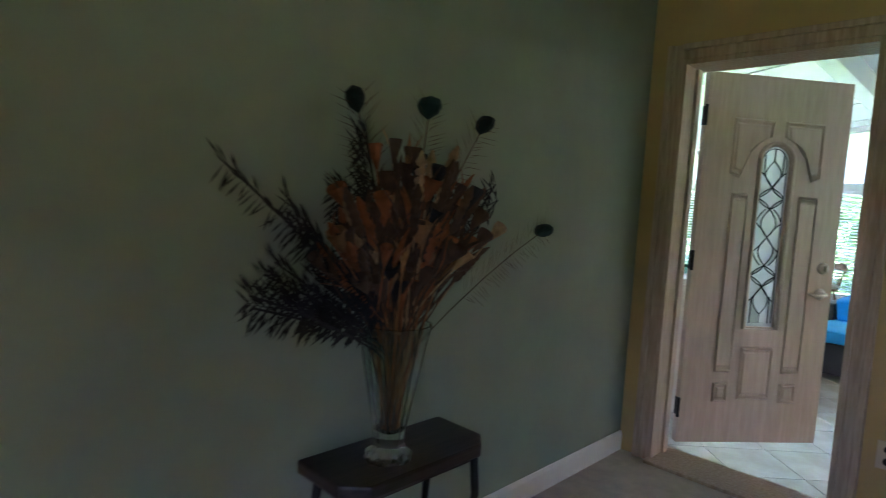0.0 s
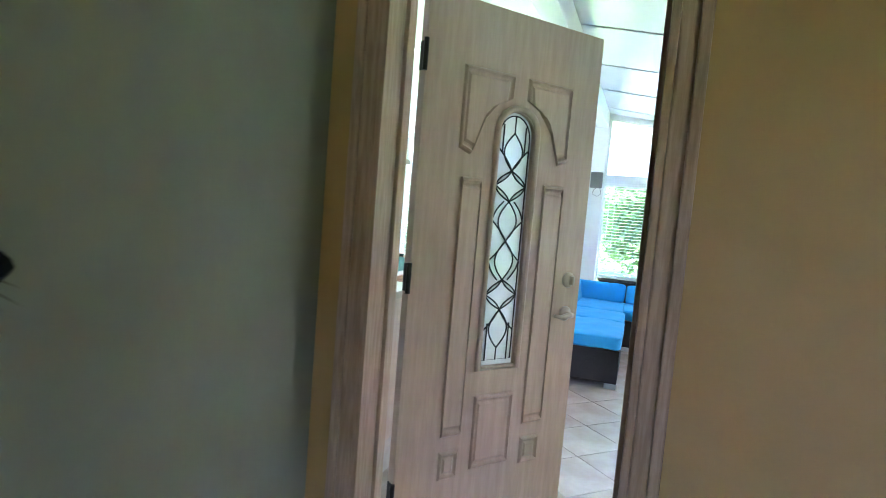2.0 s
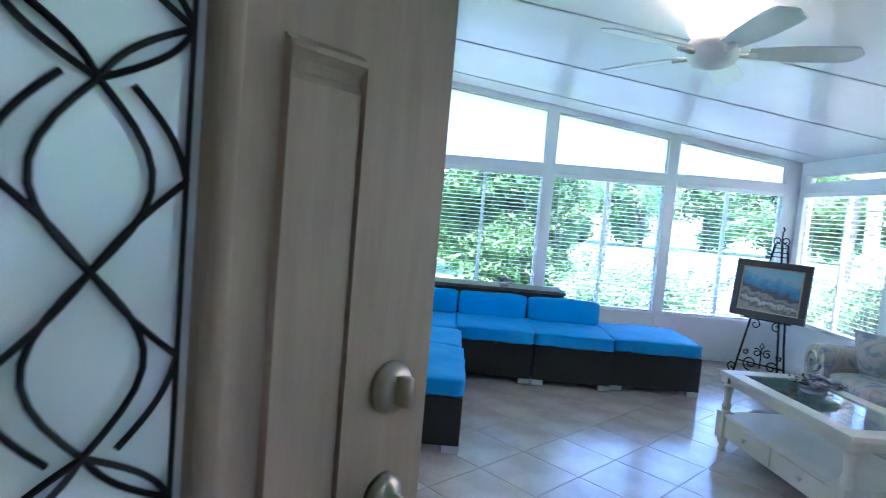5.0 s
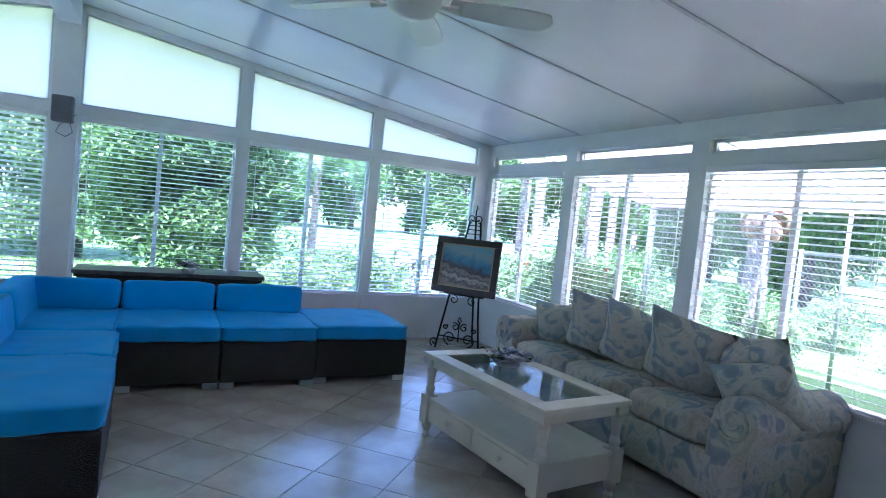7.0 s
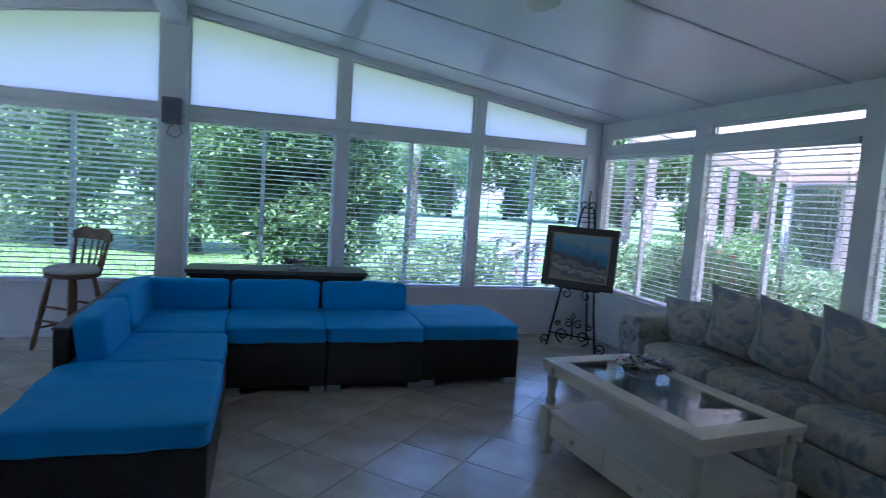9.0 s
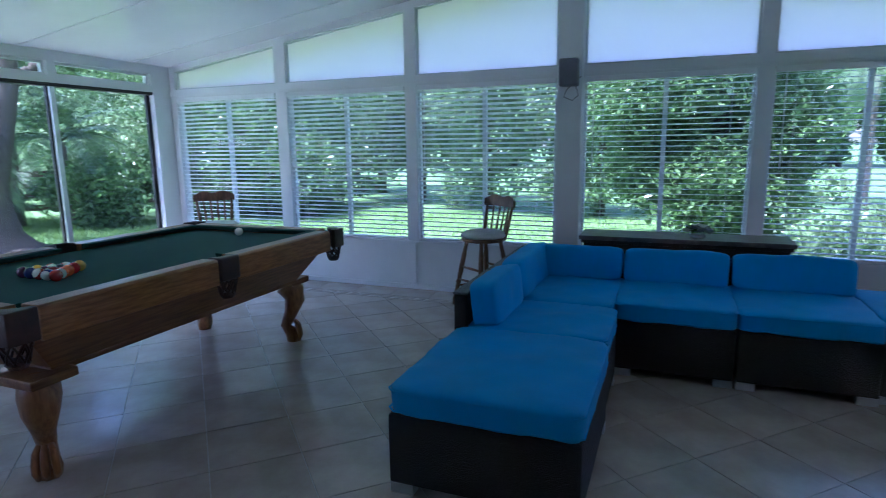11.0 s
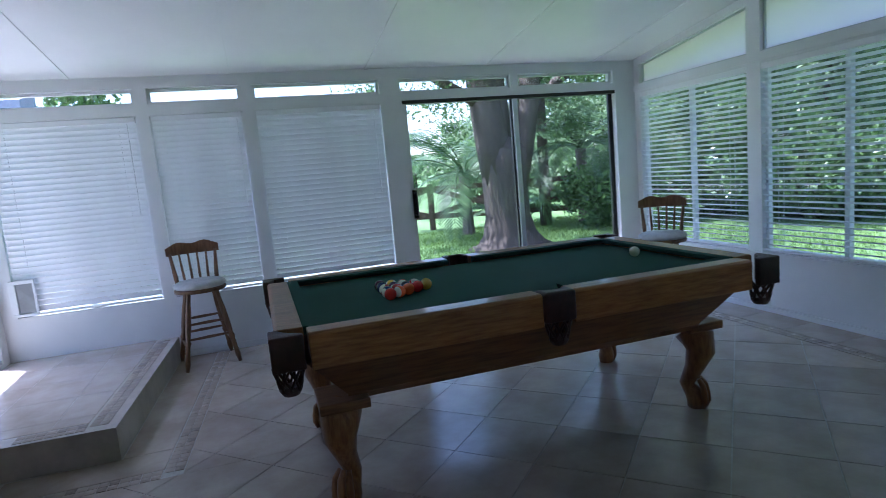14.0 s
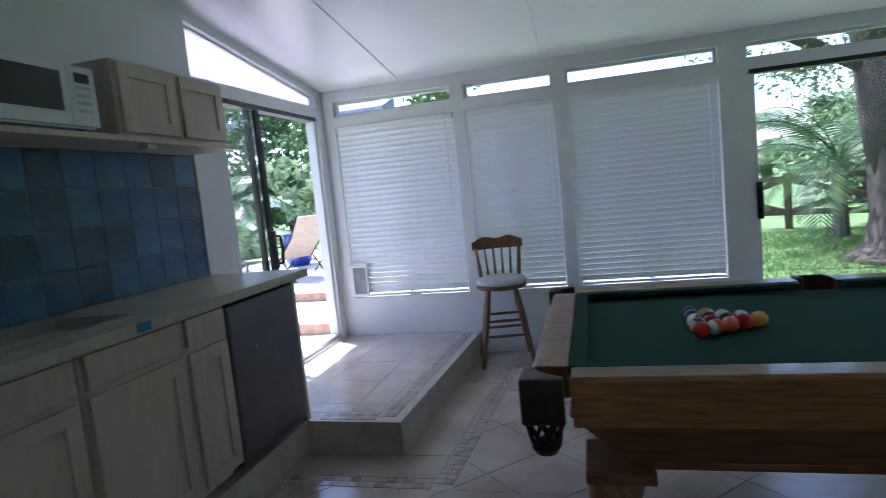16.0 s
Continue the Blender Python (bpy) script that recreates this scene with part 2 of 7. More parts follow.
# split gable panes at their own edges only
panel_wall("wall_north", "white framed gable wall with six windows", nh, XW, XE, roof, lambda u, d, z: (u, YN + d, z), M_WHITE)
eh = [(a, b, 0.53, HEAD) for a, b in EWIN] + [(a, b, TR0, 2.095) for a, b in EWIN]
panel_wall("wall_east", "white framed low wall with sliding windows", eh, YH - 0.2, YN + T, lambda u: EAVE + 0.02, lambda u, d, z: (XE + d, u, z))
wh = [(a, b, 0.50, 1.935) for a, b in WWIN] + [(a, b, 2.022, 2.143) for a, b in WTOP] + [(8.25, 10.43, 0.04, 1.955)]
panel_wall("wall_west", "white framed low wall with blinds and sliding door", wh, YS - T, YN + T, lambda u: EAVE + 0.02, lambda u, d, z: (XW - d, u, z))
SD0, SD1 = -5.02, -3.70
sh = [(SD0, SD1, 0.20, 2.02), (SD0, -3.49, 2.10, lambda u: roof(u) - 0.06)]
panel_wall("wall_south", "white wall behind kitchenette with patio door", sh, XW, -1.30, roof, lambda u, d, z: (u, YS - d, z))
YW = 4.06                      # hall face of the house wall
# house wall between hall and sunroom, with the entrance opening
DX0, DX1, DTOP = -0.905, -0.105, 2.19
bm = bmesh.new()
for a, b, z0, z1 in ((-1.30, DX0, -0.1, 2.95), (DX1, XE + T, -0.1, 2.95), (DX0, DX1, DTOP, 2.95), (DX0, DX1, -0.1, HALL - 0.005)):
    box(bm, a, b, YW + 0.08, YH, z0, z1)
box(bm, -1.30, -1.20, YH, YS - 0.1, 0, 2.95)
setting("wall_house_outer", bm, M_KNEE, "plain white house wall round the entrance")
bm = bmesh.new()
for a, b, z0, z1 in ((-1.30, DX0, HALL, 2.75), (DX1, 2.6, HALL, 2.75), (DX0, DX1, DTOP, 2.75)):
    box(bm, a, b, YW, YW + 0.08, z0, z1)
setting("wall_hall_north", bm, M_BEIGE, "ochre beige painted hall wall")
bm = bmesh.new()
box(bm, -1.30, -1.072, -0.4, YW, HALL, 2.75)
setting("wall_hall_west", bm, M_GREEN, "sage green painted hall wall")
bm = bmesh.new()
box(bm, 2.5, 2.6, -0.4, YW, HALL, 2.75)
setting("wall_hall_east", bm, M_BEIGE, "ochre beige painted hall wall")
# unseen wall behind the start; its opening is added to let daylight in
bm = bmesh.new()
for a, b, z0, z1 in ((-1.30, 1.65, HALL, 2.75), (2.35, 2.6, HALL, 2.75), (1.65, 2.35, HALL, 1.1), (1.65, 2.35, 2.1, 2.75)):
    box(bm, a, b, -0.5, -0.4, z0, z1)
setting("wall_hall_south", bm, M_BEIGE, "ochre beige painted hall wall")
bm = bmesh.new()
box(bm, -1.30, 2.6, -0.5, YW + 0.08, 2.75, 2.85)
setting("ceiling_hall", bm, M_HCEIL, "plain off-white hall ceiling")
bm = bmesh.new()
box(bm, -1.30, 2.6, -0.5, YW, HALL - 0.12, HALL)
setting("floor_hall", bm, M_CARPET, "mottled beige hall floor")
bm = bmesh.new()
prism(bm, [(-1.072, HALL), (-1.057, HALL), (-1.057, HALL + 0.085), (-1.064, HALL + 0.1), (-1.072, HALL + 0.1)], -0.4, YW - 0.005, "y")
setting("baseboard", bm, M_BASE, "white baseboard along the green wall")

# sunroom ceiling: two slopes of glossy panels with joints
bm = bmesh.new()
for xa, xb in ((XW - 0.35, RIDGE), (RIDGE, XE + 0.35)):
    y = 4.60
    while y < YN + 0.3:
        y1 = min(y + 1.12, YN + 0.4)
        q = [(xa, roof(xa)), (xb, roof(xb)), (xb, roof(xb) + 0.09), (xa, roof(xa) + 0.09)]
        prism(bm, q, y + 0.005, y1 - 0.005, "y")
        y = y1
for xa, xb in ((-1.45, RIDGE), (RIDGE, XE + 0.35)):
    prism(bm, [(xa, roof(xa)), (xb, roof(xb)), (xb, roof(xb) + 0.09), (xa, roof(xa) + 0.09)], YH - 0.1, 4.595, "y")
setting("ceiling_sunroom", bm, M_CEIL, "glossy white sloped roof panels with joints")
bm = bmesh.new()
for xa, xb in ((XW, RIDGE - 0.08), (RIDGE + 0.08, XE)):
    for k in range(1, 6):
        y = 4.60 + 1.12 * k
        prism(bm, [(xa, roof(xa) - 0.006), (xb, roof(xb) - 0.006), (xb, roof(xb) + 0.05), (xa, roof(xa) + 0.05)], y - 0.014, y + 0.014, "y")
    if xa == XW:
        setting("trim_ceiling_west", bm, M_CEIL, "narrow white joint strips between roof panels")
        bm = bmesh.new()
setting("trim_ceiling", bm, M_SEAM, "narrow joint strips between roof panels")
bm = bbox(RIDGE - 0.075, RIDGE + 0.075, YH + 0.001, YN - 0.002, roof(RIDGE) - 0.2, roof(RIDGE) + 0.02, 0.008)
setting("ridge_beam", bm, M_WHITE, "white box beam under the ridge")
bm = bbox(RIDGE - 0.105, RIDGE + 0.095, YN - 0.05, YN - 0.002, 0.0, roof(RIDGE) - 0.2, 0.006)
setting("ridge_post", bm, M_WHITE, "white post under the ridge beam")

# sills and rails
bm = bmesh.new()
box(bm, XW, XE, YN - 0.022, YN - 0.001, SILL - 0.03, SILL - 0.005)
setting("sill_north", bm, M_WHITE, "white sill under the windows")
bm = bmesh.new()
box(bm, XE - 0.022, XE - 0.001, YH + 0.01, YN - 0.03, 0.50, 0.525)
setting("sill_east", bm, M_WHITE, "white sill under the windows")
bm = bmesh.new()
for x in (-3.685, -2.255, 0.628, 1.965):
    box(bm, x - 0.03, x + 0.03, YN - 0.012, YN - 0.001, 0.0, SILL - 0.03)
box(bm, XW, XE, YN - 0.012, YN - 0.001, HEAD + 0.02, TR0 - 0.02)
setting("trim_north", bm, M_WHITE, "white cover strips on the gable wall")

# ground and slab
bm = bmesh.new()
for x0, x1, y0, y1 in ((-400, 400, -400, 400),):
    box(bm, x0, x1, y0, y1, -1.1, -0.16)
setting("ground", bm, M_LAWN, "green mown lawn around the house")
bm = bmesh.new()
box(bm, XW - 0.6, XE + 0.6, YH - 0.1, YN + 0.6, -0.3, -0.003)
setting("floor", bm, M_GROUT, "beige tiled sunroom floor laid diagonally")

# ---- windows, blinds, sliding doors ----
def sash(name, label, place, u0, u1, z0, z1, slider=True, gable=None, mat_pane=M_GLASS):
    """A window set in an opening. place puts (u, d, z); d runs outward."""
    w = thing(name, 0, 0, 0, label, "window")
    w["kind"] = "structure"

    def bar(nm, a, b, c, d, d0=0.045, d1=0.085, material=M_WHITE):
        bm = bmesh.new()
        p, q = place(a, d0, c), place(b, d1, d)
        box(bm, min(p[0], q[0]), max(p[0], q[0]), min(p[1], q[1]), max(p[1], q[1]), c, d)
        return part(nm, bm, material, w)
    f = 0.022
    bar("frame", u0, u0 + f, z0, z1), bar("frame", u1 - f, u1, z0, z1), bar("frame", u0 + f, u1 - f, z0, z0 + f), bar("frame", u0 + f, u1 - f, z1 - f, z1)
    mid = (u0 + u1) / 2
    if slider:
        bar("stile", mid - 0.018, mid + 0.018, z0 + f, z1 - f, 0.04, 0.08)
    for a, b, d in (((u0 + f, mid, 0.062), (mid, u1 - f, 0.072)) if slider else ((u0 + f, u1 - f, 0.066),)):
        ob = bar("pane", a, b, z0 + f, z1 - f, d, d + 0.004, mat_pane)
        ob.visible_shadow = mat_pane is not M_GLASS
    return w


PN = lambda u, d, z: (u, YN + d, z)
PE = lambda u, d, z: (XE + d, u, z)
PW = lambda u, d, z: (XW - d, u, z)
PS = lambda u, d, z: (u, YS - d, z)
n = 1
for a, b in NWIN:
    sash(f"window_{n}", "white sliding window with clear glass", PN, a, b, SILL, HEAD)
    n += 1
for a, b in EWIN:
    sash(f"window_{n}", "white sliding window with clear glass", PE, a, b, 0.53, HEAD)
    sash(f"window_{n + 1}", "narrow clear transom window", PE, a, b, TR0, 2.095, False)
    n += 2
for a, b in WWIN:
    sash(f"window_{n}", "white sliding window behind closed blind", PW, a, b, 0.50, 1.935)
    n += 1
for a, b in WTOP:
    sash(f"window_{n}", "narrow clear transom window", PW, a, b, 2.022, 2.143, False)
    n += 1


def gable_pane(k, u0, u1, z0, place, off, label):
    """Frosted pane with a sloped top and a thin dark frame."""
    w = thing(f"window_{k}", 0, 0, 0, label, "window")
    w["kind"] = "structure"
    top = lambda u: roof(u) - off
    bm = bmesh.new()
    f = 0.014
    quad = [(u0 + f, z0 + f), (u1 - f, z0 + f), (u1 - f, top(u1 - f) - f), (u0 + f, top(u0 + f) - f)]
    d0 = place(0, 0.05, 0)[1]
    prism(bm, quad, d0, d0 + (0.006 if place is PN else -0.006), "y")
    part("pane", bm, M_FROST, w)
    for q in ([(u0, z0), (u1, z0), (u1, z0 + f), (u0, z0 + f)], [(u0, z0 + f), (u0 + f, z0 + f), (u0 + f, top(u0 + f) - f), (u0, top(u0) - f)],
              [(u1 - f, z0 + f), (u1, z0 + f), (u1, top(u1) - f), (u1 - f, top(u1 - f) - f)], [(u0, top(u0) - f), (u1, top(u1) - f), (u1, top(u1)), (u0, top(u0))]):
        bm = bmesh.new()
        prism(bm, q, place(0, 0.035, 0)[1], place(0, 0.07, 0)[1], "y")
        part("frame", bm, M_ALU, w)


for a, b in NWIN:
    gable_pane(n, a, b, TR0, PN, 0.065, "frosted white gable pane")
    n += 1
gable_pane(n, SD0, -3.49, 2.10, PS, 0.06, "frosted white gable pane")
n += 1


def sliding_door(k, label, place, u0, u1, z0, z1, split, handle_u, slid=False):
    d = thing(f"door_{k}", 0, 0, 0, label, "door")
    d["kind"] = "structure"

    def bar(nm, a, b, c, e, d0, d1, material):
        p, q = place(a, d0, c), place(b, d1, e)
        bm = bmesh.new()
        box(bm, min(p[0], q[0]), max(p[0], q[0]), min(p[1], q[1]), max(p[1], q[1]), c, e)
        return part(nm, bm, material, d)
    bar("track", u0, u1, z0, z0 + 0.03, 0.01, 0.095, M_ALU)
    bar("head", u0, u1, z1 - 0.03, z1, 0.01, 0.095, M_DARKALU)
    if slid:
        bar("jamb", u0, u0 + 0.03, z0 + 0.03, z1 - 0.03, 0.02, 0.09, M_WHITE)
    for a, b, dd in (((split - 0.03, u1 - 0.03, 0.03) if slid else (u0, split + 0.03, 0.03)), (split - 0.03 if not slid else split + 0.02, u1, 0.065)):
        bar("stile", a, a + 0.045, z0 + 0.03, z1 - 0.03, dd, dd + 0.028, M_WHITE if a == u0 else M_DARKALU)
        bar("stile", b - 0.045, b, z0 + 0.03, z1 - 0.03, dd, dd + 0.028, M_ALU if b != u1 else M_DARKALU)
        bar("rail", a + 0.045, b - 0.045, z0 + 0.03, z0 + 0.08, dd, dd + 0.028, M_WHITE)
        g = bar("pane", a + 0.045, b - 0.045, z0 + 0.08, z1 - 0.03, dd + 0.012, dd + 0.016, M_GLASS)
        g.visible_shadow = False
    bm = bmesh.new()
    hz = 1.04
    P = lambda u, e, z: Vector(place(u, e, z))
    tube(bm, [P(handle_u, 0.028, hz - 0.1), P(handle_u, -0.03, hz - 0.09), P(handle_u, -0.035, hz), P(handle_u, -0.03, hz + 0.09), P(handle_u, 0.028, hz + 0.1)], 0.011, 8)
    h = part("door_handle", bm, M_BLACK, d, "black pull handle", True)
    bm = bmesh.new()
    p, q = place(handle_u - 0.02, 0.012, 0), place(handle_u + 0.02, 0.029, 0)
    box(bm, min(p[0], q[0]), max(p[0], q[0]), min(p[1], q[1]), max(p[1], q[1]), hz - 0.13, hz + 0.13)
    part("handle_plate", bm, M_BLACK, d)


sliding_door(1, "white framed glass sliding door to the garden", PW, 8.25, 10.43, 0.04, 1.955, 9.345, 8.295)
sliding_door(2, "glass sliding door to the pool patio, partly open", PS, SD0, SD1, 0.20, 2.02, -4.17, -4.175, True)


def blind(label, axis, u0, u1, z0, z1, at, tilt, pitch=0.0425, side=1):
    """Slatted blind: head rail, separate slats, bottom rail, two ladder cords, wand."""
    b = thing("window_blind", 0, 0, 0, label, "blind", group="window blinds")
    L = u1 - u0 - 0.02
    mid = (u0 + u1) / 2
    place = (lambda z: pose(mid, at, z, tilt, 0, 0)) if axis == "x" else (lambda z: pose(at, mid, z, tilt, 0, 90))
    key = round(L, 3)
    if key not in SLATS:
        bm = bmesh.new()
        prof = [(-0.0235, 0), (-0.012, 0.0028), (0, 0.0038), (0.012, 0.0028), (0.0235, 0)]
        lo = [[bm.verts.new((x, y, z - t)) for y, z in prof] for x in (-L / 2, L / 2) for t in (0.0, 0.0012)]
        for i in range(4):
            bm.faces.new((lo[0][i], lo[0][i + 1], lo[2][i + 1], lo[2][i])), bm.faces.new((lo[1][i], lo[3][i], lo[3][i + 1], lo[1][i + 1]))
        for i in (0, 4):
            bm.faces.new((lo[0][i], lo[2][i], lo[3][i], lo[1][i]))
        SLATS[key] = data("slat", bm, M_SLAT, False)
    zz = z1 - 0.06
    while zz > z0 + 0.03:
        child("slat", SLATS[key], b, place(zz))
        zz -= pitch
    for nm, za, zb in (("head_rail", z1 - 0.045, z1 - 0.002), ("bottom_rail", z0 + 0.003, z0 + 0.02)):
        bm = bmesh.new()
        box(bm, -L / 2, L / 2, -0.02, 0.02, za, zb)
        bevel(bm, 0.003, 1)
        part(nm, bm, M_SLAT, b).matrix_basis = pose(mid, at, 0) if axis == "x" else pose(at, mid, 0, 0, 0, 90)
    for s in (-0.38, 0.38):
        bm = bmesh.new()
        for e in (-0.025, 0.025):
            tube(bm, [(s * L, e, z0 + 0.01), (s * L, e, z1 - 0.04)], 0.0012, 4)
        part("ladder_cord", bm, M_SLAT, b).matrix_basis = pose(mid, at, 0) if axis == "x" else pose(at, mid, 0, 0, 0, 90)
    bm = bmesh.new()
    tube(bm, [(-0.44 * L, -0.028 * side, z1 - 0.05), (-0.44 * L, -0.034 * side, z1 - 0.75)], 0.004, 6)
    part("wand", bm, M_SLAT, b).matrix_basis = pose(mid, at, 0) if axis == "x" else pose(at, mid, 0, 0, 0, -90 if side < 0 else 90)


SLATS = {}
for i, (a, b) in enumerate(NWIN):
    blind("open white slatted blind in a window" if i > 2 else "half-tilted white slatted blind in a window", "x", a, b, SILL + 0.005, HEAD, YN + 0.012, (-20, -22, -20, -8, 5, 5)[i])
for a, b in EWIN:
    blind("open white slatted blind in a window", "y", a, b, 0.535, HEAD, XE + 0.012, 8)
for a, b in WWIN:
    blind("closed white slatted blind in a window", "y", a, b, 0.505, 1.935, XW - 0.012, -67, side=-1)

# ---- soft shapes ----
def puffed(L, W, H, n=5.0, cuts=7, wrinkle=0.0, seed=0, crown=0.0):
    """A stuffed, rounded box centred on its middle."""
    bm = bmesh.new()
    bmesh.ops.create_cube(bm, size=2.0)
    bmesh.ops.subdivide_edges(bm, edges=list(bm.edges), cuts=cuts, use_grid_fill=True)
    for v in bm.verts:
        p = v.co
        k = (abs(p.x) ** n + abs(p.y) ** n + abs(p.z) ** n) ** (-1 / n)
        q = p * k
        swell = 1 + crown * (1 - q.x ** 2) * (1 - q.y ** 2)
        v.co = Vector((q.x * L / 2, q.y * W / 2, q.z * H / 2 * swell))
        if wrinkle:
            w = noise.noise(Vector((v.co.x * 6 + seed, v.co.y * 6, v.co.z * 6))) + 0.5 * noise.noise(Vector((v.co.x * 17 + seed, v.co.y * 17, v.co.z * 9)))
            v.co += q.normalized() * w * wrinkle
    return bm


def pillow_shape(W, H, D, seed=0, cuts=12):
    """A throw pillow in the x-z plane: full middle, pinched edges, drawn-out corners."""
    bm = bmesh.new()
    grid = {}
    for s in (1, -1):
        for i in range(cuts + 1):
            for j in range(cuts + 1):
                u, v = 2 * i / cuts - 1, 2 * j / cuts - 1
                edge = i in (0, cuts) or j in (0, cuts)
                if edge and s == -1:
                    grid[s, i, j] = grid[1, i, j]
                    continue
                pull = 1 - 0.13 * (1 - abs(u * v)) * max(abs(u), abs(v)) ** 3
                d = 0 if edge else D / 2 * ((1 - u * u) * (1 - v * v)) ** 0.42
                d *= 1 + 0.12 * noise.noise(Vector((u * 2 + seed, v * 2, s)))
                grid[s, i, j] = bm.verts.new((u * W / 2 * pull, s * d, v * H / 2 * pull))
        for i in range(cuts):
            for j in range(cuts):
                bm.faces.new((grid[s, i, j], grid[s, i + 1, j], grid[s, i + 1, j + 1], grid[s, i, j + 1]))
    return bm


# ---- hall: entrance door, casing, console table with dried flowers ----
door = thing("door_3", -0.90, 4.385, HALL + 0.008, "pickled oak entrance door with oval leaded glass, standing open", "door", rz=51.5)
door["kind"] = "structure"
DW, DH, DT = 0.847, 2.03, 0.044


def inset_panel(bm, pts, y, depth, face):
    """A moulded panel: an outer ridge ring and a raised field, drawn on one face."""
    cx, cz = sum(p[0] for p in pts) / len(pts), sum(p[1] for p in pts) / len(pts)
    def ring(s, d):
        out = []
        for x, z in pts:
            v = Vector((x - cx, z - cz))
            v = v * (1 - s / max(v.length, 0.02))
            out.append(bm.verts.new((cx + v.x, y + face * d, cz + v.y)))
        return out
    rings = [ring(s, d) for s, d in ((0, 0), (0.007, depth * 0.8), (0.014, depth), (0.022, depth * 0.25), (0.028, 0.0008), (0.034, 0.001), (0.044, depth * 0.6))]
    n_ = len(pts)
    for a, b in zip(rings, rings[1:]):
        for i in range(n_):
            bm.faces.new((a[i], a[(i + 1) % n_], b[(i + 1) % n_], b[i]))
    bm.faces.new(rings[-1])


GX0, GX1, GZ0, GZ1 = 0.342, 0.517, 0.665, 1.665   # glass opening with a round top
gcx, gr = (GX0 + GX1) / 2, (GX1 - GX0) / 2
arch = [(gcx + gr * math.cos(a), GZ1 - gr + gr * math.sin(a)) for a in np.linspace(0, math.pi, 13)]
outline = [(GX0, GZ0), (GX1, GZ0)] + arch
bm = bmesh.new()
for f in (0, 1):
    y = f * DT
    ring_out = [bm.verts.new((x, y, z)) for x, z in ((0, 0), (DW, 0), (DW, DH), (0, DH))]
    ring_in = [bm.verts.new((x, y, z)) for x, z in outline]
    eds = [bm.edges.new((r[i], r[(i + 1) % len(r)])) for r in (ring_out, ring_in) for i in range(len(r))]
    bmesh.ops.triangle_fill(bm, use_beauty=True, edges=eds)
    if f == 0:
        keep = ring_out, ring_in
for a, b in ((keep[0], ring_out), (keep[1], ring_in)):
    for i in range(len(a)):
        bm.faces.new((a[i], a[(i + 1) % len(a)], b[(i + 1) % len(b)], b[i]))
part("leaf", bm, M_DOORWOOD, door)
side = lambda x0, x1, z0, z1: [(x0, z0), (x1, z0), (x1, z1), (x0, z1)]
top_l = [(0.15, 1.50), (0.20, 1.48), (0.245, 1.60), (0.32, 1.685), (0.385, 1.715), (0.385, 1.80), (0.15, 1.80)]
top_l = [(x + 0.012, z) for x, z in top_l]
top_r = [(2 * gcx - x, z) for x, z in top_l][::-1]
for pts in (side(0.186, 0.274, 0.40, 1.40), side(0.587, 0.689, 0.40, 1.40), side(0.333, 0.526, 0.25, 0.55), side(0.186, 0.274, 0.23, 0.345), side(0.587, 0.689, 0.23, 0.345), top_l, top_r):
    for y, face in ((0, -1), (DT, 1)):
        bm = bmesh.new()
        inset_panel(bm, pts, y + face * 0.0006, 0.012, face)
        part("panel", bm, M_DOORWOOD, door)
for y in (-0.006, DT + 0.006):
    bm = bmesh.new()
    loop = [(x + (x - gcx) * 0.12, y, z + (0.012 if z > 1.2 else -0.012)) for x, z in outline]
    tube(bm, loop, 0.013, 8, True)
    part("glass_moulding", bm, M_DOORWOOD, door, smooth=True)
bm = bmesh.new()
prism(bm, outline, DT / 2 - 0.004, DT / 2 + 0.004, "y")
part("pane", bm, M_DGLASS, door, "seeded clear glass")
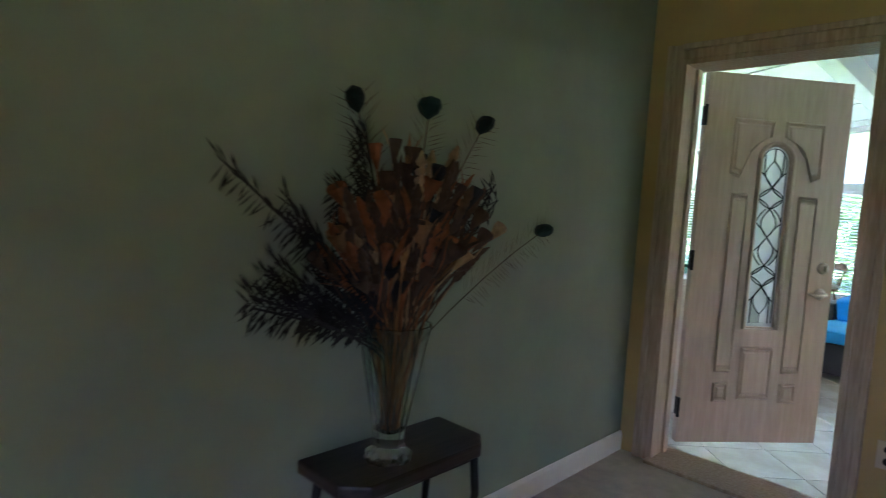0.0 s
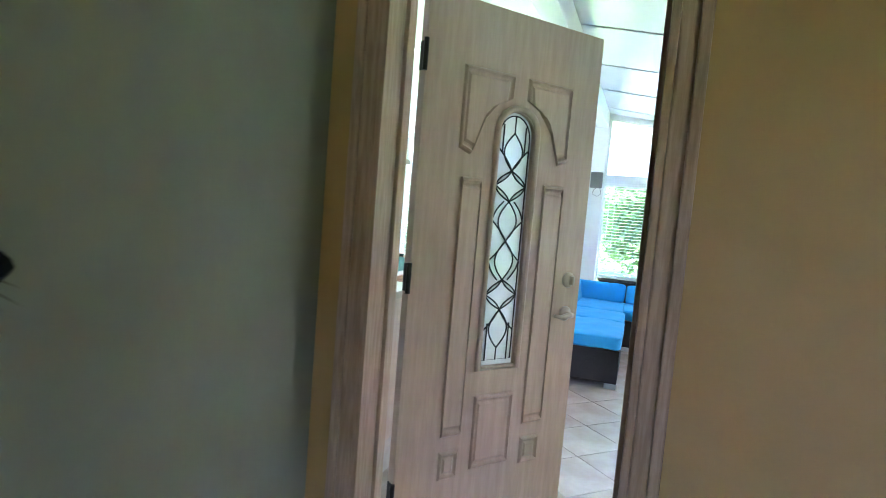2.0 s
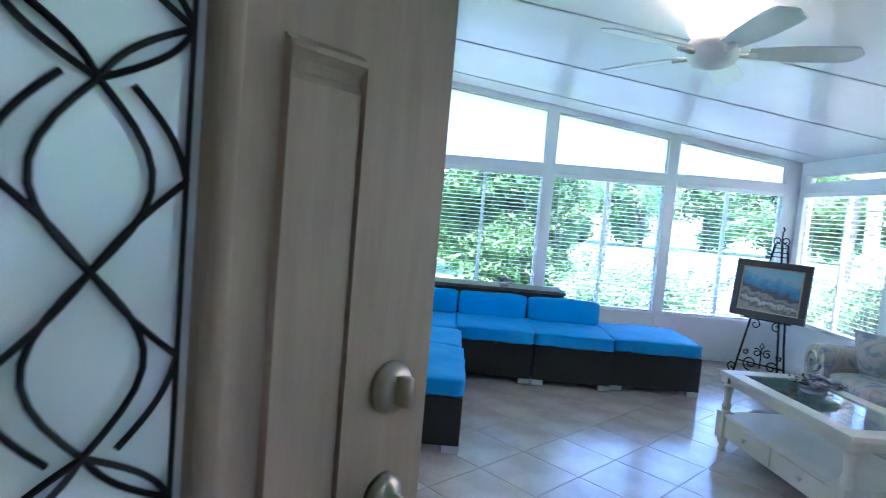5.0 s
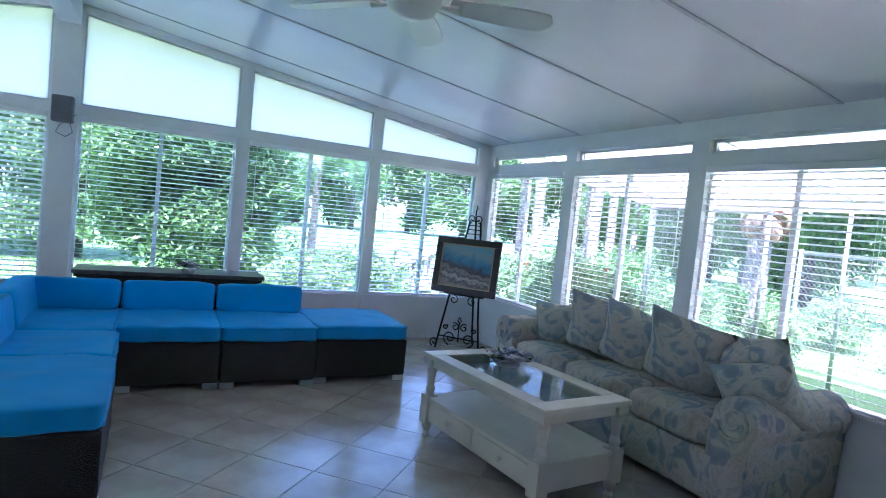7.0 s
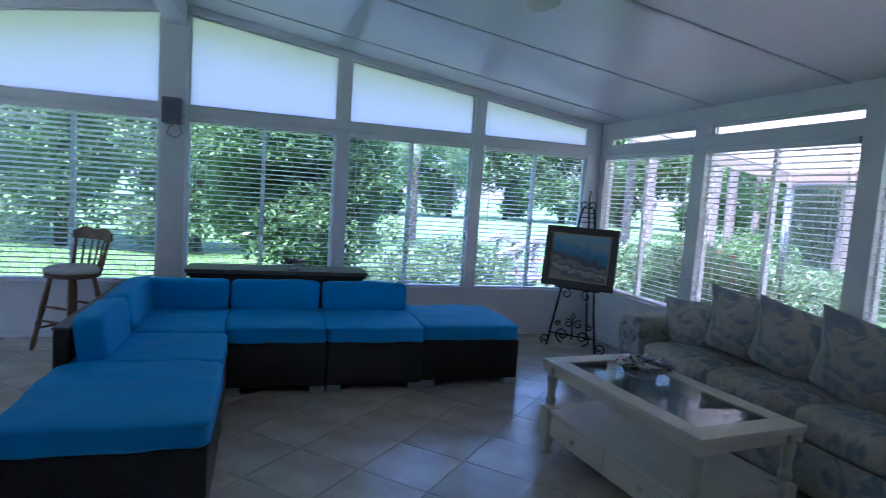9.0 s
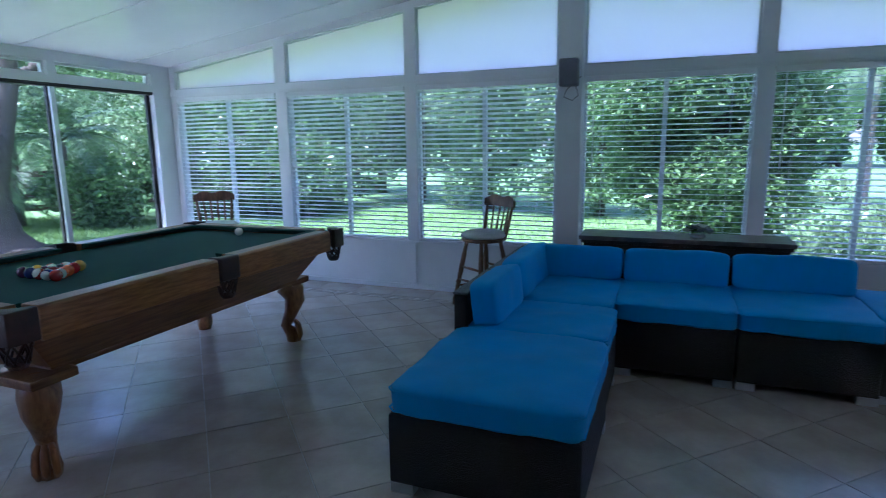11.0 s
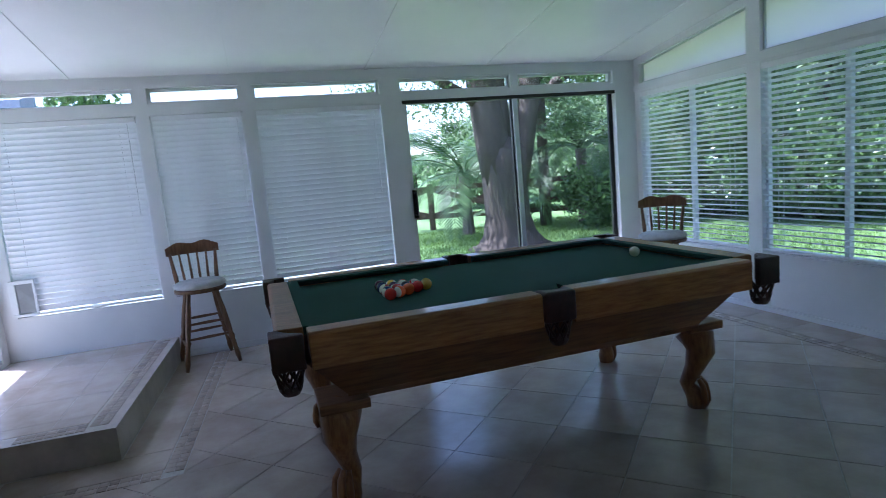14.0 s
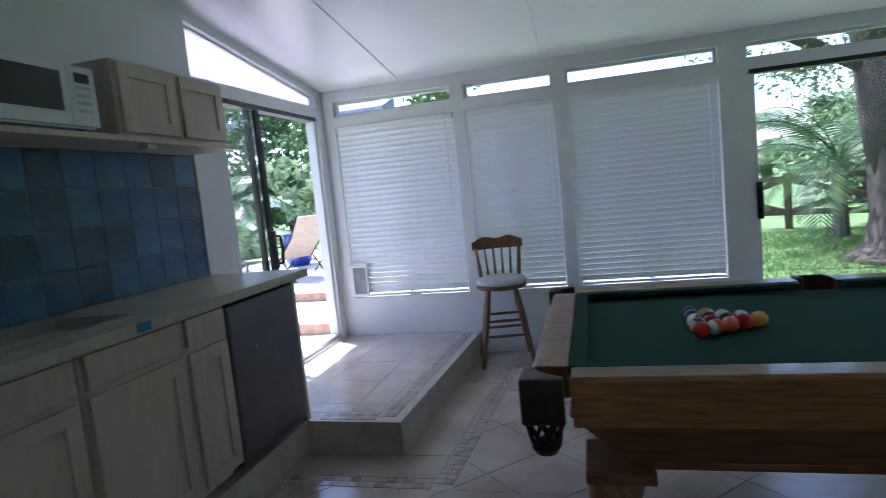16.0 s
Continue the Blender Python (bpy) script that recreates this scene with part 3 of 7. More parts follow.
for y in (DT / 2 - 0.008, DT / 2 + 0.008):
    # leaded pattern: border, stacked pointed ovals and circles
    bm = bmesh.new()
    ins = [(gcx + (x - gcx) * 0.86, y, GZ0 + 0.022 + (z - GZ0) * 0.965) for x, z in outline]
    tube(bm, ins, 0.0028, 5, True)
    P = lambda u, v: (gcx + u * gr, y, GZ0 + v * (GZ1 - GZ0))
    arc = lambda u0, v0, u1, v1, bulge: tube(bm, [P(u0 + (u1 - u0) * k / 9 + bulge * math.sin(math.pi * k / 9), v0 + (v1 - v0) * k / 9) for k in range(10)], 0.0033, 5)
    tube(bm, [P(0, 0.02), P(0, 0.07)], 0.003, 5)
    tube(bm, [P(0, 0.92), P(0, 0.985)], 0.003, 5)
    for v0, v1 in ((0.07, 0.225), (0.345, 0.50), (0.50, 0.655), (0.775, 0.92)):
        arc(0, v0, 0, v1, 0.52), arc(0, v0, 0, v1, -0.52)
    for v0, v1 in ((0.225, 0.345), (0.655, 0.775)):
        vm = (v0 + v1) / 2
        for q in (1, -1):
            arc(0, v0, q * 0.86, vm, q * 0.16), arc(q * 0.86, vm, 0, v1, q * 0.16)
            arc(0, v0, q * 0.86, vm, -q * 0.14), arc(q * 0.86, vm, 0, v1, -q * 0.14)
    for q in (1, -1):
        arc(q * 0.86, 0.42, 0, 0.50, -q * 0.06), arc(0, 0.50, q * 0.86, 0.58, -q * 0.06)
        arc(q * 0.86, 0.42, q * 0.30, 0.345, q * 0.1), arc(q * 0.86, 0.58, q * 0.30, 0.655, q * 0.1)
        arc(q * 0.86, 0.14, 0, 0.225, -q * 0.08), arc(0, 0.775, q * 0.86, 0.86, -q * 0.08)
        arc(q * 0.62, 0.02, q * 0.62, 0.17, 0), arc(q * 0.62, 0.84, q * 0.62, 0.95, 0)
    part("lead_came", bm, M_LEAD, door, "black lead came")
for z in (0.20, 1.02, 1.80):
    bm = bmesh.new()
    lathe(bm, [(0.009, -0.055), (0.009, 0.055)], 10, pose(-0.006, -0.004, z))
    box(bm, -0.004, 0.0, 0.002, DT - 0.004, z - 0.05, z + 0.05)
    part("hinge", bm, M_BLACK, door, "black butt hinge")
for y, s in ((0.0, -1), (DT, 1)):
    bm = bmesh.new()
    lathe(bm, [(0.033, 0), (0.033, 0.006), (0.028, 0.014), (0.02, 0.017), (0.0, 0.018)], 24, pose(0.775, y, 1.01, 90 if s < 0 else -90))
    box(bm, 0.769, 0.781, min(y + s * 0.017, y + s * 0.036), max(y + s * 0.017, y + s * 0.036), 0.992, 1.028)
    part("deadbolt", bm, M_NICKEL, door, "satin nickel deadbolt", True)
    bm = bmesh.new()
    lathe(bm, [(0.032, 0), (0.032, 0.006), (0.024, 0.014), (0.012, 0.018), (0.012, 0.05)], 24, pose(0.775, y, 0.865, 90 if s < 0 else -90))
    tube(bm, [(0.775, y + s * 0.045, 0.865), (0.75, y + s * 0.052, 0.868), (0.71, y + s * 0.05, 0.860), (0.675, y + s * 0.046, 0.867)], [0.012, 0.012, 0.009, 0.007], 10)
    part("door_handle", bm, M_NICKEL, door, "satin nickel lever handle", True)

casing = thing("door_casing", 0, 0, 0, "pickled wood casing round the entrance", "trim")
casing["kind"] = "structure"


def moulding(pts, name="casing_board"):
    bm = bmesh.new()
    (x0, z0), (x1, z1) = pts
    box(bm, x0, x1, YW - 0.022, YW - 0.0015, z0, z1)
    bevel(bm, 0.006, 2)
    part(name, bm, M_TRIMWOOD, casing)


for x in (DX0 - 0.002, DX1 + 0.002):
    s = -1 if x < -0.5 else 1
    moulding(((min(x, x + s * 0.075), HALL), (max(x, x + s * 0.075), DTOP + 0.075)))
    bm = bbox(min(x + s * 0.045, x + s * 0.075), max(x + s * 0.045, x + s * 0.075), YW - 0.038, YW - 0.021, HALL, DTOP + 0.075, 0.006)
    part("back_band", bm, M_TRIMWOOD, casing)
    bm = bbox(min(x, x - s * 0.022), max(x, x - s * 0.022), YW - 0.024, YH + 0.004, HALL, DTOP - 0.002, 0.003)
    part("jamb", bm, M_TRIMWOOD, casing)
    bm = bbox(min(x - s * 0.022, x - s * 0.036), max(x - s * 0.022, x - s * 0.036), YH - 0.085, YH - 0.045, HALL, DTOP - 0.02, 0.003)
    part("stop", bm, M_TRIMWOOD, casing)
moulding(((DX0 - 0.002, DTOP), (DX1 + 0.002, DTOP + 0.075)))
part("back_band", bbox(DX0 - 0.002, DX1 + 0.002, YW - 0.038, YW - 0.021, DTOP + 0.045, DTOP + 0.075, 0.006), M_TRIMWOOD, casing)
part("jamb", bbox(DX0 + 0.02, DX1 - 0.02, YW - 0.024, YH + 0.004, DTOP - 0.024, DTOP - 0.002, 0.003), M_TRIMWOOD, casing)
part("threshold", bbox(DX0 - 0.0, DX1 + 0.0, YW - 0.07, YH + 0.03, HALL - 0.004, HALL + 0.016, 0.006), M_TRIMWOOD, casing, "worn wooden threshold")

bm = bmesh.new()
box(bm, 0.02, 0.096, YW - 0.008, YW - 0.0005, 0.475, 0.59)
bevel(bm, 0.003, 2)
outlet = thing("wall_outlet", 0, 0, 0, "beige plastic wall outlet on hall wall", "outlet")
M_PLASTIC = mat("ivory_plastic", (0.55, 0.45, 0.3), 0.4, var=0.03)
part("cover_plate", bm, M_PLASTIC, outlet)
for z in (0.508, 0.557):
    bm = bmesh.new()
    lathe(bm, [(0.016, 0), (0.016, 0.003)], 14, pose(0.058, YW - 0.0075, z, 90))
    part("socket", bm, M_BLACK, outlet)

M_ESPRESSO = mat("dark_walnut", (0.018, 0.012, 0.01), 0.35, scale=4, color2=(0.05, 0.032, 0.024), stretch=(12, 1.5, 12), bump=0.06, bscale=30)
ctab = thing("console_table", -0.935, 2.35, HALL, "low dark wood console table with iron legs", "table")
bm = bmesh.new()
prism(bm, [(-0.13, -0.285), (0.07, -0.285), (0.13, -0.22), (0.13, 0.22), (0.07, 0.285), (-0.13, 0.285)], 0.465, 0.505, "z")
bevel(bm, 0.008, 2)
part("tabletop", bm, M_ESPRESSO, ctab)
part("apron", bbox(-0.11, 0.085, -0.23, 0.23, 0.43, 0.466, 0.004), M_ESPRESSO, ctab)
for sx in (-0.11, 0.10):
    for sy in (-0.22, 0.22):
        bm = bmesh.new()
        tube(bm, [(sx, sy, 0.466), (sx * 1.05, sy * 1.06, 0.33), (sx * 0.9, sy * 0.93, 0.16), (sx * 1.08, sy * 1.08, 0.02), (sx * 1.15, sy * 1.12, 0.0)], [0.013, 0.014, 0.010, 0.010, 0.012], 8)
        part("leg", bm, M_BLACK, ctab, "curved black iron leg", True)

M_VASE = bpy.data.materials.new("cut_crystal")
M_VASE.use_nodes = True
_b = M_VASE.node_tree.nodes["Principled BSDF"]
_b.inputs["Transmission Weight"].default_value, _b.inputs["Roughness"].default_value, _b.inputs["IOR"].default_value = 1.0, 0.08, 1.5
_b.inputs["Base Color"].default_value = (0.85, 0.92, 0.92, 1)
VX, VY, VZ = -0.92, 2.28, HALL + 0.505
bm = bmesh.new()
lathe(bm, [(0.07, 0.0), (0.072, 0.012), (0.05, 0.03), (0.045, 0.05), (0.05, 0.09), (0.07, 0.2), (0.095, 0.33), (0.11, 0.40), (0.103, 0.40), (0.088, 0.33), (0.062, 0.2), (0.04, 0.09), (0.0, 0.075)], 12)
vase = solid("vase", bm, M_VASE, "tall cut crystal vase on console table", "vase")
vase.matrix_basis = pose(VX, VY, VZ + 0.001)

FLOWER = [mat("dried_" + k, c, 0.85, var=0.25, scale=30, bump=0.3, bscale=80, random=0.2) for k, c in
          (("straw", (0.24, 0.125, 0.05)), ("rust", (0.22, 0.075, 0.022)), ("brown", (0.07, 0.036, 0.02)), ("cream", (0.38, 0.25, 0.13)), ("black", (0.012, 0.012, 0.014)), ("teal", (0.006, 0.022, 0.028)))]
bouquet = thing("dried_bouquet", VX, VY, VZ + 0.33, "dried flower bouquet with peacock feathers in crystal vase", "flowers")
rnd = random.Random(5)


def stem_to(tip, r, material, name):
    bm = bmesh.new()
    root = Vector((rnd.uniform(-0.02, 0.02), rnd.uniform(-0.02, 0.02), -0.24))
    base = Vector((rnd.uniform(-0.05, 0.05), rnd.uniform(-0.05, 0.05), -0.02))
    mid = base.lerp(tip, 0.5) + Vector((0, 0, 0.06 * tip.length))
    pts = [base.lerp(mid, k / 4).lerp(mid.lerp(tip, k / 4), k / 4) for k in range(5)]
    tube(bm, [root] + pts, r, 5)
    return bm, pts


def spray(kind):
    """Direction of one stem: a fan that keeps clear of the wall behind."""
    a, e = rnd.uniform(-1.5, 1.5), rnd.uniform(0.35, 1.5)
    return Vector((0.35 * math.cos(a) * math.cos(e) + 0.02, math.sin(a) * math.cos(e), math.sin(e)))


for i in range(210):
    d = spray(0)
    L = rnd.uniform(0.10, 0.46)
    tip = d * L + Vector((0, 0, 0.12))
    tip.x = max(tip.x, -0.10)
    k = rnd.choice((0, 1, 1, 1, 2, 2, 2, 2, 3, 4))
    bm, pts = stem_to(tip, 0.0025, FLOWER[0], "stem")
    kind = rnd.random()
    dirn = (pts[-1] - pts[-2]).normalized()
    q = dirn.to_track_quat("Z", "Y").to_matrix().to_4x4()
    m = Matrix.Translation(tip) @ q
    if kind < 0.42:      # cup-shaped pods
        R = rnd.uniform(0.016, 0.032)
        lathe(bm, [(0.004, -0.05), (R * 0.6, -0.02), (R, 0.01), (R * 0.95, 0.018), (R * 0.4, 0.004)], 9, m)
    elif kind < 0.78:    # long curled leaves
        for s in range(3):
            w = Vector((rnd.uniform(-1, 1), rnd.uniform(-1, 1), 0)).normalized()
            prev = None
            for t_ in np.linspace(0, 1, 6):
                c = Vector((0, 0, 0.12 * t_ - 0.06)) + w * (0.05 * t_ * t_)
                sd = w.cross(Vector((0, 0, 1))) * (0.009 * math.sin(math.pi * min(t_ + 0.08, 1)))
                cur = [bm.verts.new(m @ (c + sd)), bm.verts.new(m @ (c - sd))]
                if prev:
                    bm.faces.new((prev[0], prev[1], cur[1], cur[0]))
                prev = cur
    else:                # banded seed heads
        lathe(bm, [(0.004, -0.06)] + [(0.011 + 0.004 * (j % 2), -0.05 + 0.012 * j) for j in range(11)] + [(0.003, 0.09)], 7, m)
    part("dried_flower", bm, FLOWER[k], bouquet)
for i in range(34):      # dark ferns to the dim side
    tip = Vector((rnd.uniform(-0.08, 0.08), rnd.uniform(-0.50, -0.10), rnd.uniform(0.08, 0.50)) if i < 24 else (rnd.uniform(-0.06, 0.05), rnd.uniform(-0.20, 0.42), rnd.uniform(0.40, 0.60)))
    bm, pts = stem_to(tip, 0.003, FLOWER[4], "fern")
    for k in range(26):
        p = pts[2].lerp(tip, k / 25)
        for s in (1, -1):
            e = p + Vector((rnd.uniform(-0.05, 0.03), -0.03, s * rnd.uniform(0.03, 0.06)))
            bm.faces.new([bm.verts.new(v) for v in (p, p.lerp(e, 0.6) + Vector((0.002, 0.0028, 0)), e, p.lerp(e, 0.6) - Vector((0.002, 0.0028, 0)))])
    part("fern_frond", bm, FLOWER[4], bouquet)
for tip in ((0.0, 0.70, 0.34), (-0.02, 0.355, 0.68), (-0.03, 0.115, 0.70), (-0.03, -0.155, 0.68)):
    tip = Vector(tip)
    bm, pts = stem_to(tip, 0.0018, FLOWER[2], "feather")
    for k in range(34):
        t_ = 0.35 + 0.65 * k / 33
        j = min(int(t_ * 4), 3)
        p = pts[j].lerp(pts[j + 1], t_ * 4 - j)
        ax = (pts[4] - pts[3]).normalized()
        sd = ax.cross(Vector((1, 0, 0))).normalized()
        for s in (1, -1):
            e = p + sd * s * rnd.uniform(0.04, 0.09) + ax * 0.045 + Vector((rnd.uniform(-0.015, 0.015), 0, 0))
            bm.faces.new([bm.verts.new(v) for v in (p, p.lerp(e, 0.5) + ax * 0.0012, e, p.lerp(e, 0.5) - ax * 0.0012)])
    f = part("feather", bm, FLOWER[2], bouquet)
    bm = bmesh.new()
    q = (pts[4] - pts[3]).to_track_quat("Z", "X").to_matrix().to_4x4()
    lathe(bm, [(0.002, -0.03), (0.026, -0.012), (0.034, 0.006), (0.028, 0.024), (0.003, 0.034)], 10, Matrix.Translation(tip) @ q @ Matrix.Diagonal((0.7, 1.15, 1.15, 1)))
    part("feather_eye", bm, FLOWER[5], f, "dark teal feather eye")

# ---- sunroom furniture ----
M_BLUE = mat("turquoise_canvas", (0.018, 0.285, 0.66), 0.75, var=0.06, scale=5, bump=0.12, bscale=260)
M_WICKER = mat("black_wicker", (0.010, 0.008, 0.008), 0.55, var=0.5, scale=60, bump=0.6, bscale=110, stretch=(1, 1, 3))
M_WEAVE = mat("grey_wicker_weave", (0.03, 0.03, 0.035), 0.5, color2=(0.12, 0.12, 0.13), scale=90, bump=0.6, bscale=120)
M_FLORAL = bpy.data.materials.new("floral_upholstery")
M_FLORAL.use_nodes = True
t_ = M_FLORAL.node_tree
b_ = t_.nodes["Principled BSDF"]
b_.inputs["Roughness"].default_value = 0.85
tc_ = t_.nodes.new("ShaderNodeTexCoord")
nz_ = t_.nodes.new("ShaderNodeTexNoise")
nz_.inputs["Scale"].default_value, nz_.inputs["Detail"].default_value, nz_.inputs["Distortion"].default_value = 6.5, 4.0, 1.5
t_.links.new(tc_.outputs["Object"], nz_.inputs[0])
rp_ = t_.nodes.new("ShaderNodeValToRGB")
el_ = rp_.color_ramp.elements
el_[0].position, el_[0].color = 0.34, (0.25, 0.29, 0.33, 1)
el_[1].position, el_[1].color = 0.70, (0.42, 0.36, 0.29, 1)
for pos_, col_ in ((0.42, (0.31, 0.345, 0.365, 1)), (0.48, (0.50, 0.47, 0.41, 1)), (0.54, (0.54, 0.49, 0.41, 1)), (0.585, (0.40, 0.395, 0.34, 1)), (0.63, (0.52, 0.46, 0.38, 1))):
    el_.new(pos_).color = col_
t_.links.new(nz_.outputs[0], rp_.inputs[0]), t_.links.new(rp_.outputs[0], b_.inputs["Base Color"])
n2_ = t_.nodes.new("ShaderNodeTexNoise")
n2_.inputs["Scale"].default_value = 28
bp_ = t_.nodes.new("ShaderNodeBump")
bp_.inputs["Strength"].default_value, bp_.inputs["Distance"].default_value = 0.35, 0.01
t_.links.new(tc_.outputs["Object"], n2_.inputs[0]), t_.links.new(n2_.outputs[0], bp_.inputs["Height"]), t_.links.new(bp_.outputs[0], b_.inputs["Normal"])
M_CREAM = mat("cream_painted_wood", (0.62, 0.57, 0.46), 0.4, var=0.05, scale=6, bump=0.04, bscale=50)
M_OAK = mat("golden_oak", (0.20, 0.085, 0.026), 0.32, scale=5, color2=(0.38, 0.185, 0.062), stretch=(14, 1.6, 14), bump=0.05, bscale=30, coat=0.25)
M_OAKV = mat("golden_oak_upright", (0.17, 0.07, 0.022), 0.35, scale=5, color2=(0.33, 0.155, 0.052), stretch=(12, 12, 2), bump=0.05, bscale=30, coat=0.2)
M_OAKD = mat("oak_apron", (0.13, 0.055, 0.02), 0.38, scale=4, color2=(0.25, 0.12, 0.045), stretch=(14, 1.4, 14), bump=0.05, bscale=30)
M_CLOTH = mat("green_baize", (0.008, 0.066, 0.050), 0.95, var=0.1, scale=3, bump=0.08, bscale=400)
M_LEATHER = mat("brown_leather", (0.035, 0.012, 0.009), 0.42, var=0.35, scale=22, bump=0.2, bscale=120)
M_STOOL = mat("dark_pine", (0.11, 0.05, 0.022), 0.42, scale=5, color2=(0.20, 0.10, 0.045), stretch=(10, 10, 2), bump=0.05)
M_PAD = mat("grey_cushion", (0.5, 0.5, 0.5), 0.9, var=0.12, scale=12, bump=0.2, bscale=90)
M_WFAN = mat("white_enamel", (0.75, 0.76, 0.76), 0.3, var=0.02)
M_BULB = lamp_glow("warm_lamp", (1.0, 0.70, 0.40), 0.55)


def section(x0, x1, y0, y1, label, backs=()):
    """One unit of the wicker sectional: base, feet, seat cushion, backs given as sides."""
    cx, cy = (x0 + x1) / 2, (y0 + y1) / 2
    u = thing("sofa_section", cx, cy, 0, label, "sofa", group="wicker sectional")
    hx, hy = (x1 - x0) / 2 - 0.003, (y1 - y0) / 2 - 0.003
    part("base", bbox(-hx, hx, -hy, hy, 0.045, 0.335, 0.012), M_WICKER, u, "black woven wicker base")
    for sx in (-1, 1):
        for sy in (-1, 1):
            part("foot", bbox(min(sx * hx, sx * (hx - 0.10)), max(sx * hx, sx * (hx - 0.10)), min(sy * (hy - 0.005), sy * (hy - 0.06)), max(sy * (hy - 0.005), sy * (hy - 0.06)), 0.001, 0.046, 0.003), M_ALU, u, "grey metal foot")
    ax0, ax1, ay0, ay1 = -hx, hx, -hy, hy
    for s in backs:
        if s == "n":
            part("backrest", bbox(-hx, hx, hy - 0.07, hy, 0.335, 0.585, 0.012), M_WICKER, u)
            ay1 = hy - 0.075
        if s == "w":
            part("backrest", bbox(-hx, -hx + 0.07, -hy, hy, 0.335, 0.605, 0.012), M_WICKER, u)
            part("top_weave", bbox(-hx - 0.004, -hx + 0.074, -hy, hy, 0.604, 0.617, 0.004), M_WEAVE, u)
            ax0 = -hx + 0.075
    bm = puffed(ax1 - ax0 + 0.012, ay1 - ay0 + 0.012, 0.115, 14, 19, 0.011, cx * 7, 0.14)
    c = part("seat_cushion", bm, M_BLUE, u, "turquoise canvas seat cushion", True)
    c.matrix_basis = pose((ax0 + ax1) / 2, (ay0 + ay1) / 2, 0.393)
    bm = bmesh.new()
    w_, d_ = (ax1 - ax0) / 2 + 0.003, (ay1 - ay0) / 2 + 0.003
    for z in (0.352, 0.432):
        tube(bm, [(-w_ + 0.03, -d_, z), (w_ - 0.03, -d_, z), (w_, -d_ + 0.03, z), (w_, d_ - 0.03, z), (w_ - 0.03, d_, z), (-w_ + 0.03, d_, z), (-w_, d_ - 0.03, z), (-w_, -d_ + 0.03, z)], 0.0045, 6, True)
    pc = part("piping", bm, M_BLUE, c, smooth=True)
    pc.matrix_basis = pose(0, 0, -0.393)
    for s in backs:
        if s == "n":
            bm = puffed(ax1 - ax0 - 0.005, 0.15, 0.225, 9, 13, 0.009, cy * 3 + cx, 0.03)
            part("back_cushion", bm, M_BLUE, u, "turquoise canvas back cushion", True).matrix_basis = pose((ax0 + ax1) / 2, hy - 0.155, 0.548, -8)
        if s == "w":
            bm = puffed(0.15, ay1 - ay0 - 0.01, 0.235, 9, 13, 0.009, cy * 5, 0.05)
            part("back_cushion", bm, M_BLUE, u, "turquoise canvas back cushion", True).matrix_basis = pose(-hx + 0.155, (ay0 + ay1) / 2, 0.552, 0, -8)
    return u


section(-0.965, -0.212, 7.54, 8.375, "wicker ottoman section with turquoise cushion")
section(-1.0, -0.225, 8.38, 8.97, "wicker sofa section with turquoise cushions", "w")
section(-1.0, -0.255, 8.975, 9.87, "wicker corner sofa section with turquoise cushions", "wn")
section(-0.25, 0.40, 9.075, 9.87, "wicker sofa section with turquoise cushions", "n")
section(0.405, 1.08, 9.075, 9.87, "wicker sofa section with turquoise cushions", "n")
section(1.085, 1.84, 9.12, 9.89, "wicker ottoman section with turquoise cushion")

# low cabinet behind the sectional
low = thing("sideboard", 0.11, 10.34, 0, "low dark sideboard with stone top under the windows", "cabinet")
part("body", bbox(-0.70, 0.70, -0.16, 0.16, 0.05, 0.61, 0.006), M_ESPRESSO, low)
part("top", bbox(-0.735, 0.735, -0.19, 0.185, 0.635, 0.667, 0.006), mat("pale_stone_top", (0.08, 0.07, 0.06), 0.3, scale=14, color2=(0.16, 0.14, 0.12)), low)
part("edge_band", bbox(-0.72, 0.72, -0.175, 0.175, 0.609, 0.636, 0.004), M_ESPRESSO, low)
for sx in (-0.62, 0.62):
    for sy in (-0.12, 0.12):
        part("leg", bbox(sx - 0.025, sx + 0.025, sy - 0.025, sy + 0.025, 0.0, 0.051, 0.003), M_ESPRESSO, low)
M_SILK = [mat("silk_" + k, c, 0.8, var=0.15, scale=40, random=0.15) for k, c in (("white", (0.7, 0.68, 0.66)), ("pink", (0.6, 0.30, 0.34)), ("lilac", (0.36, 0.36, 0.5)), ("leaf", (0.08, 0.14, 0.05)))]


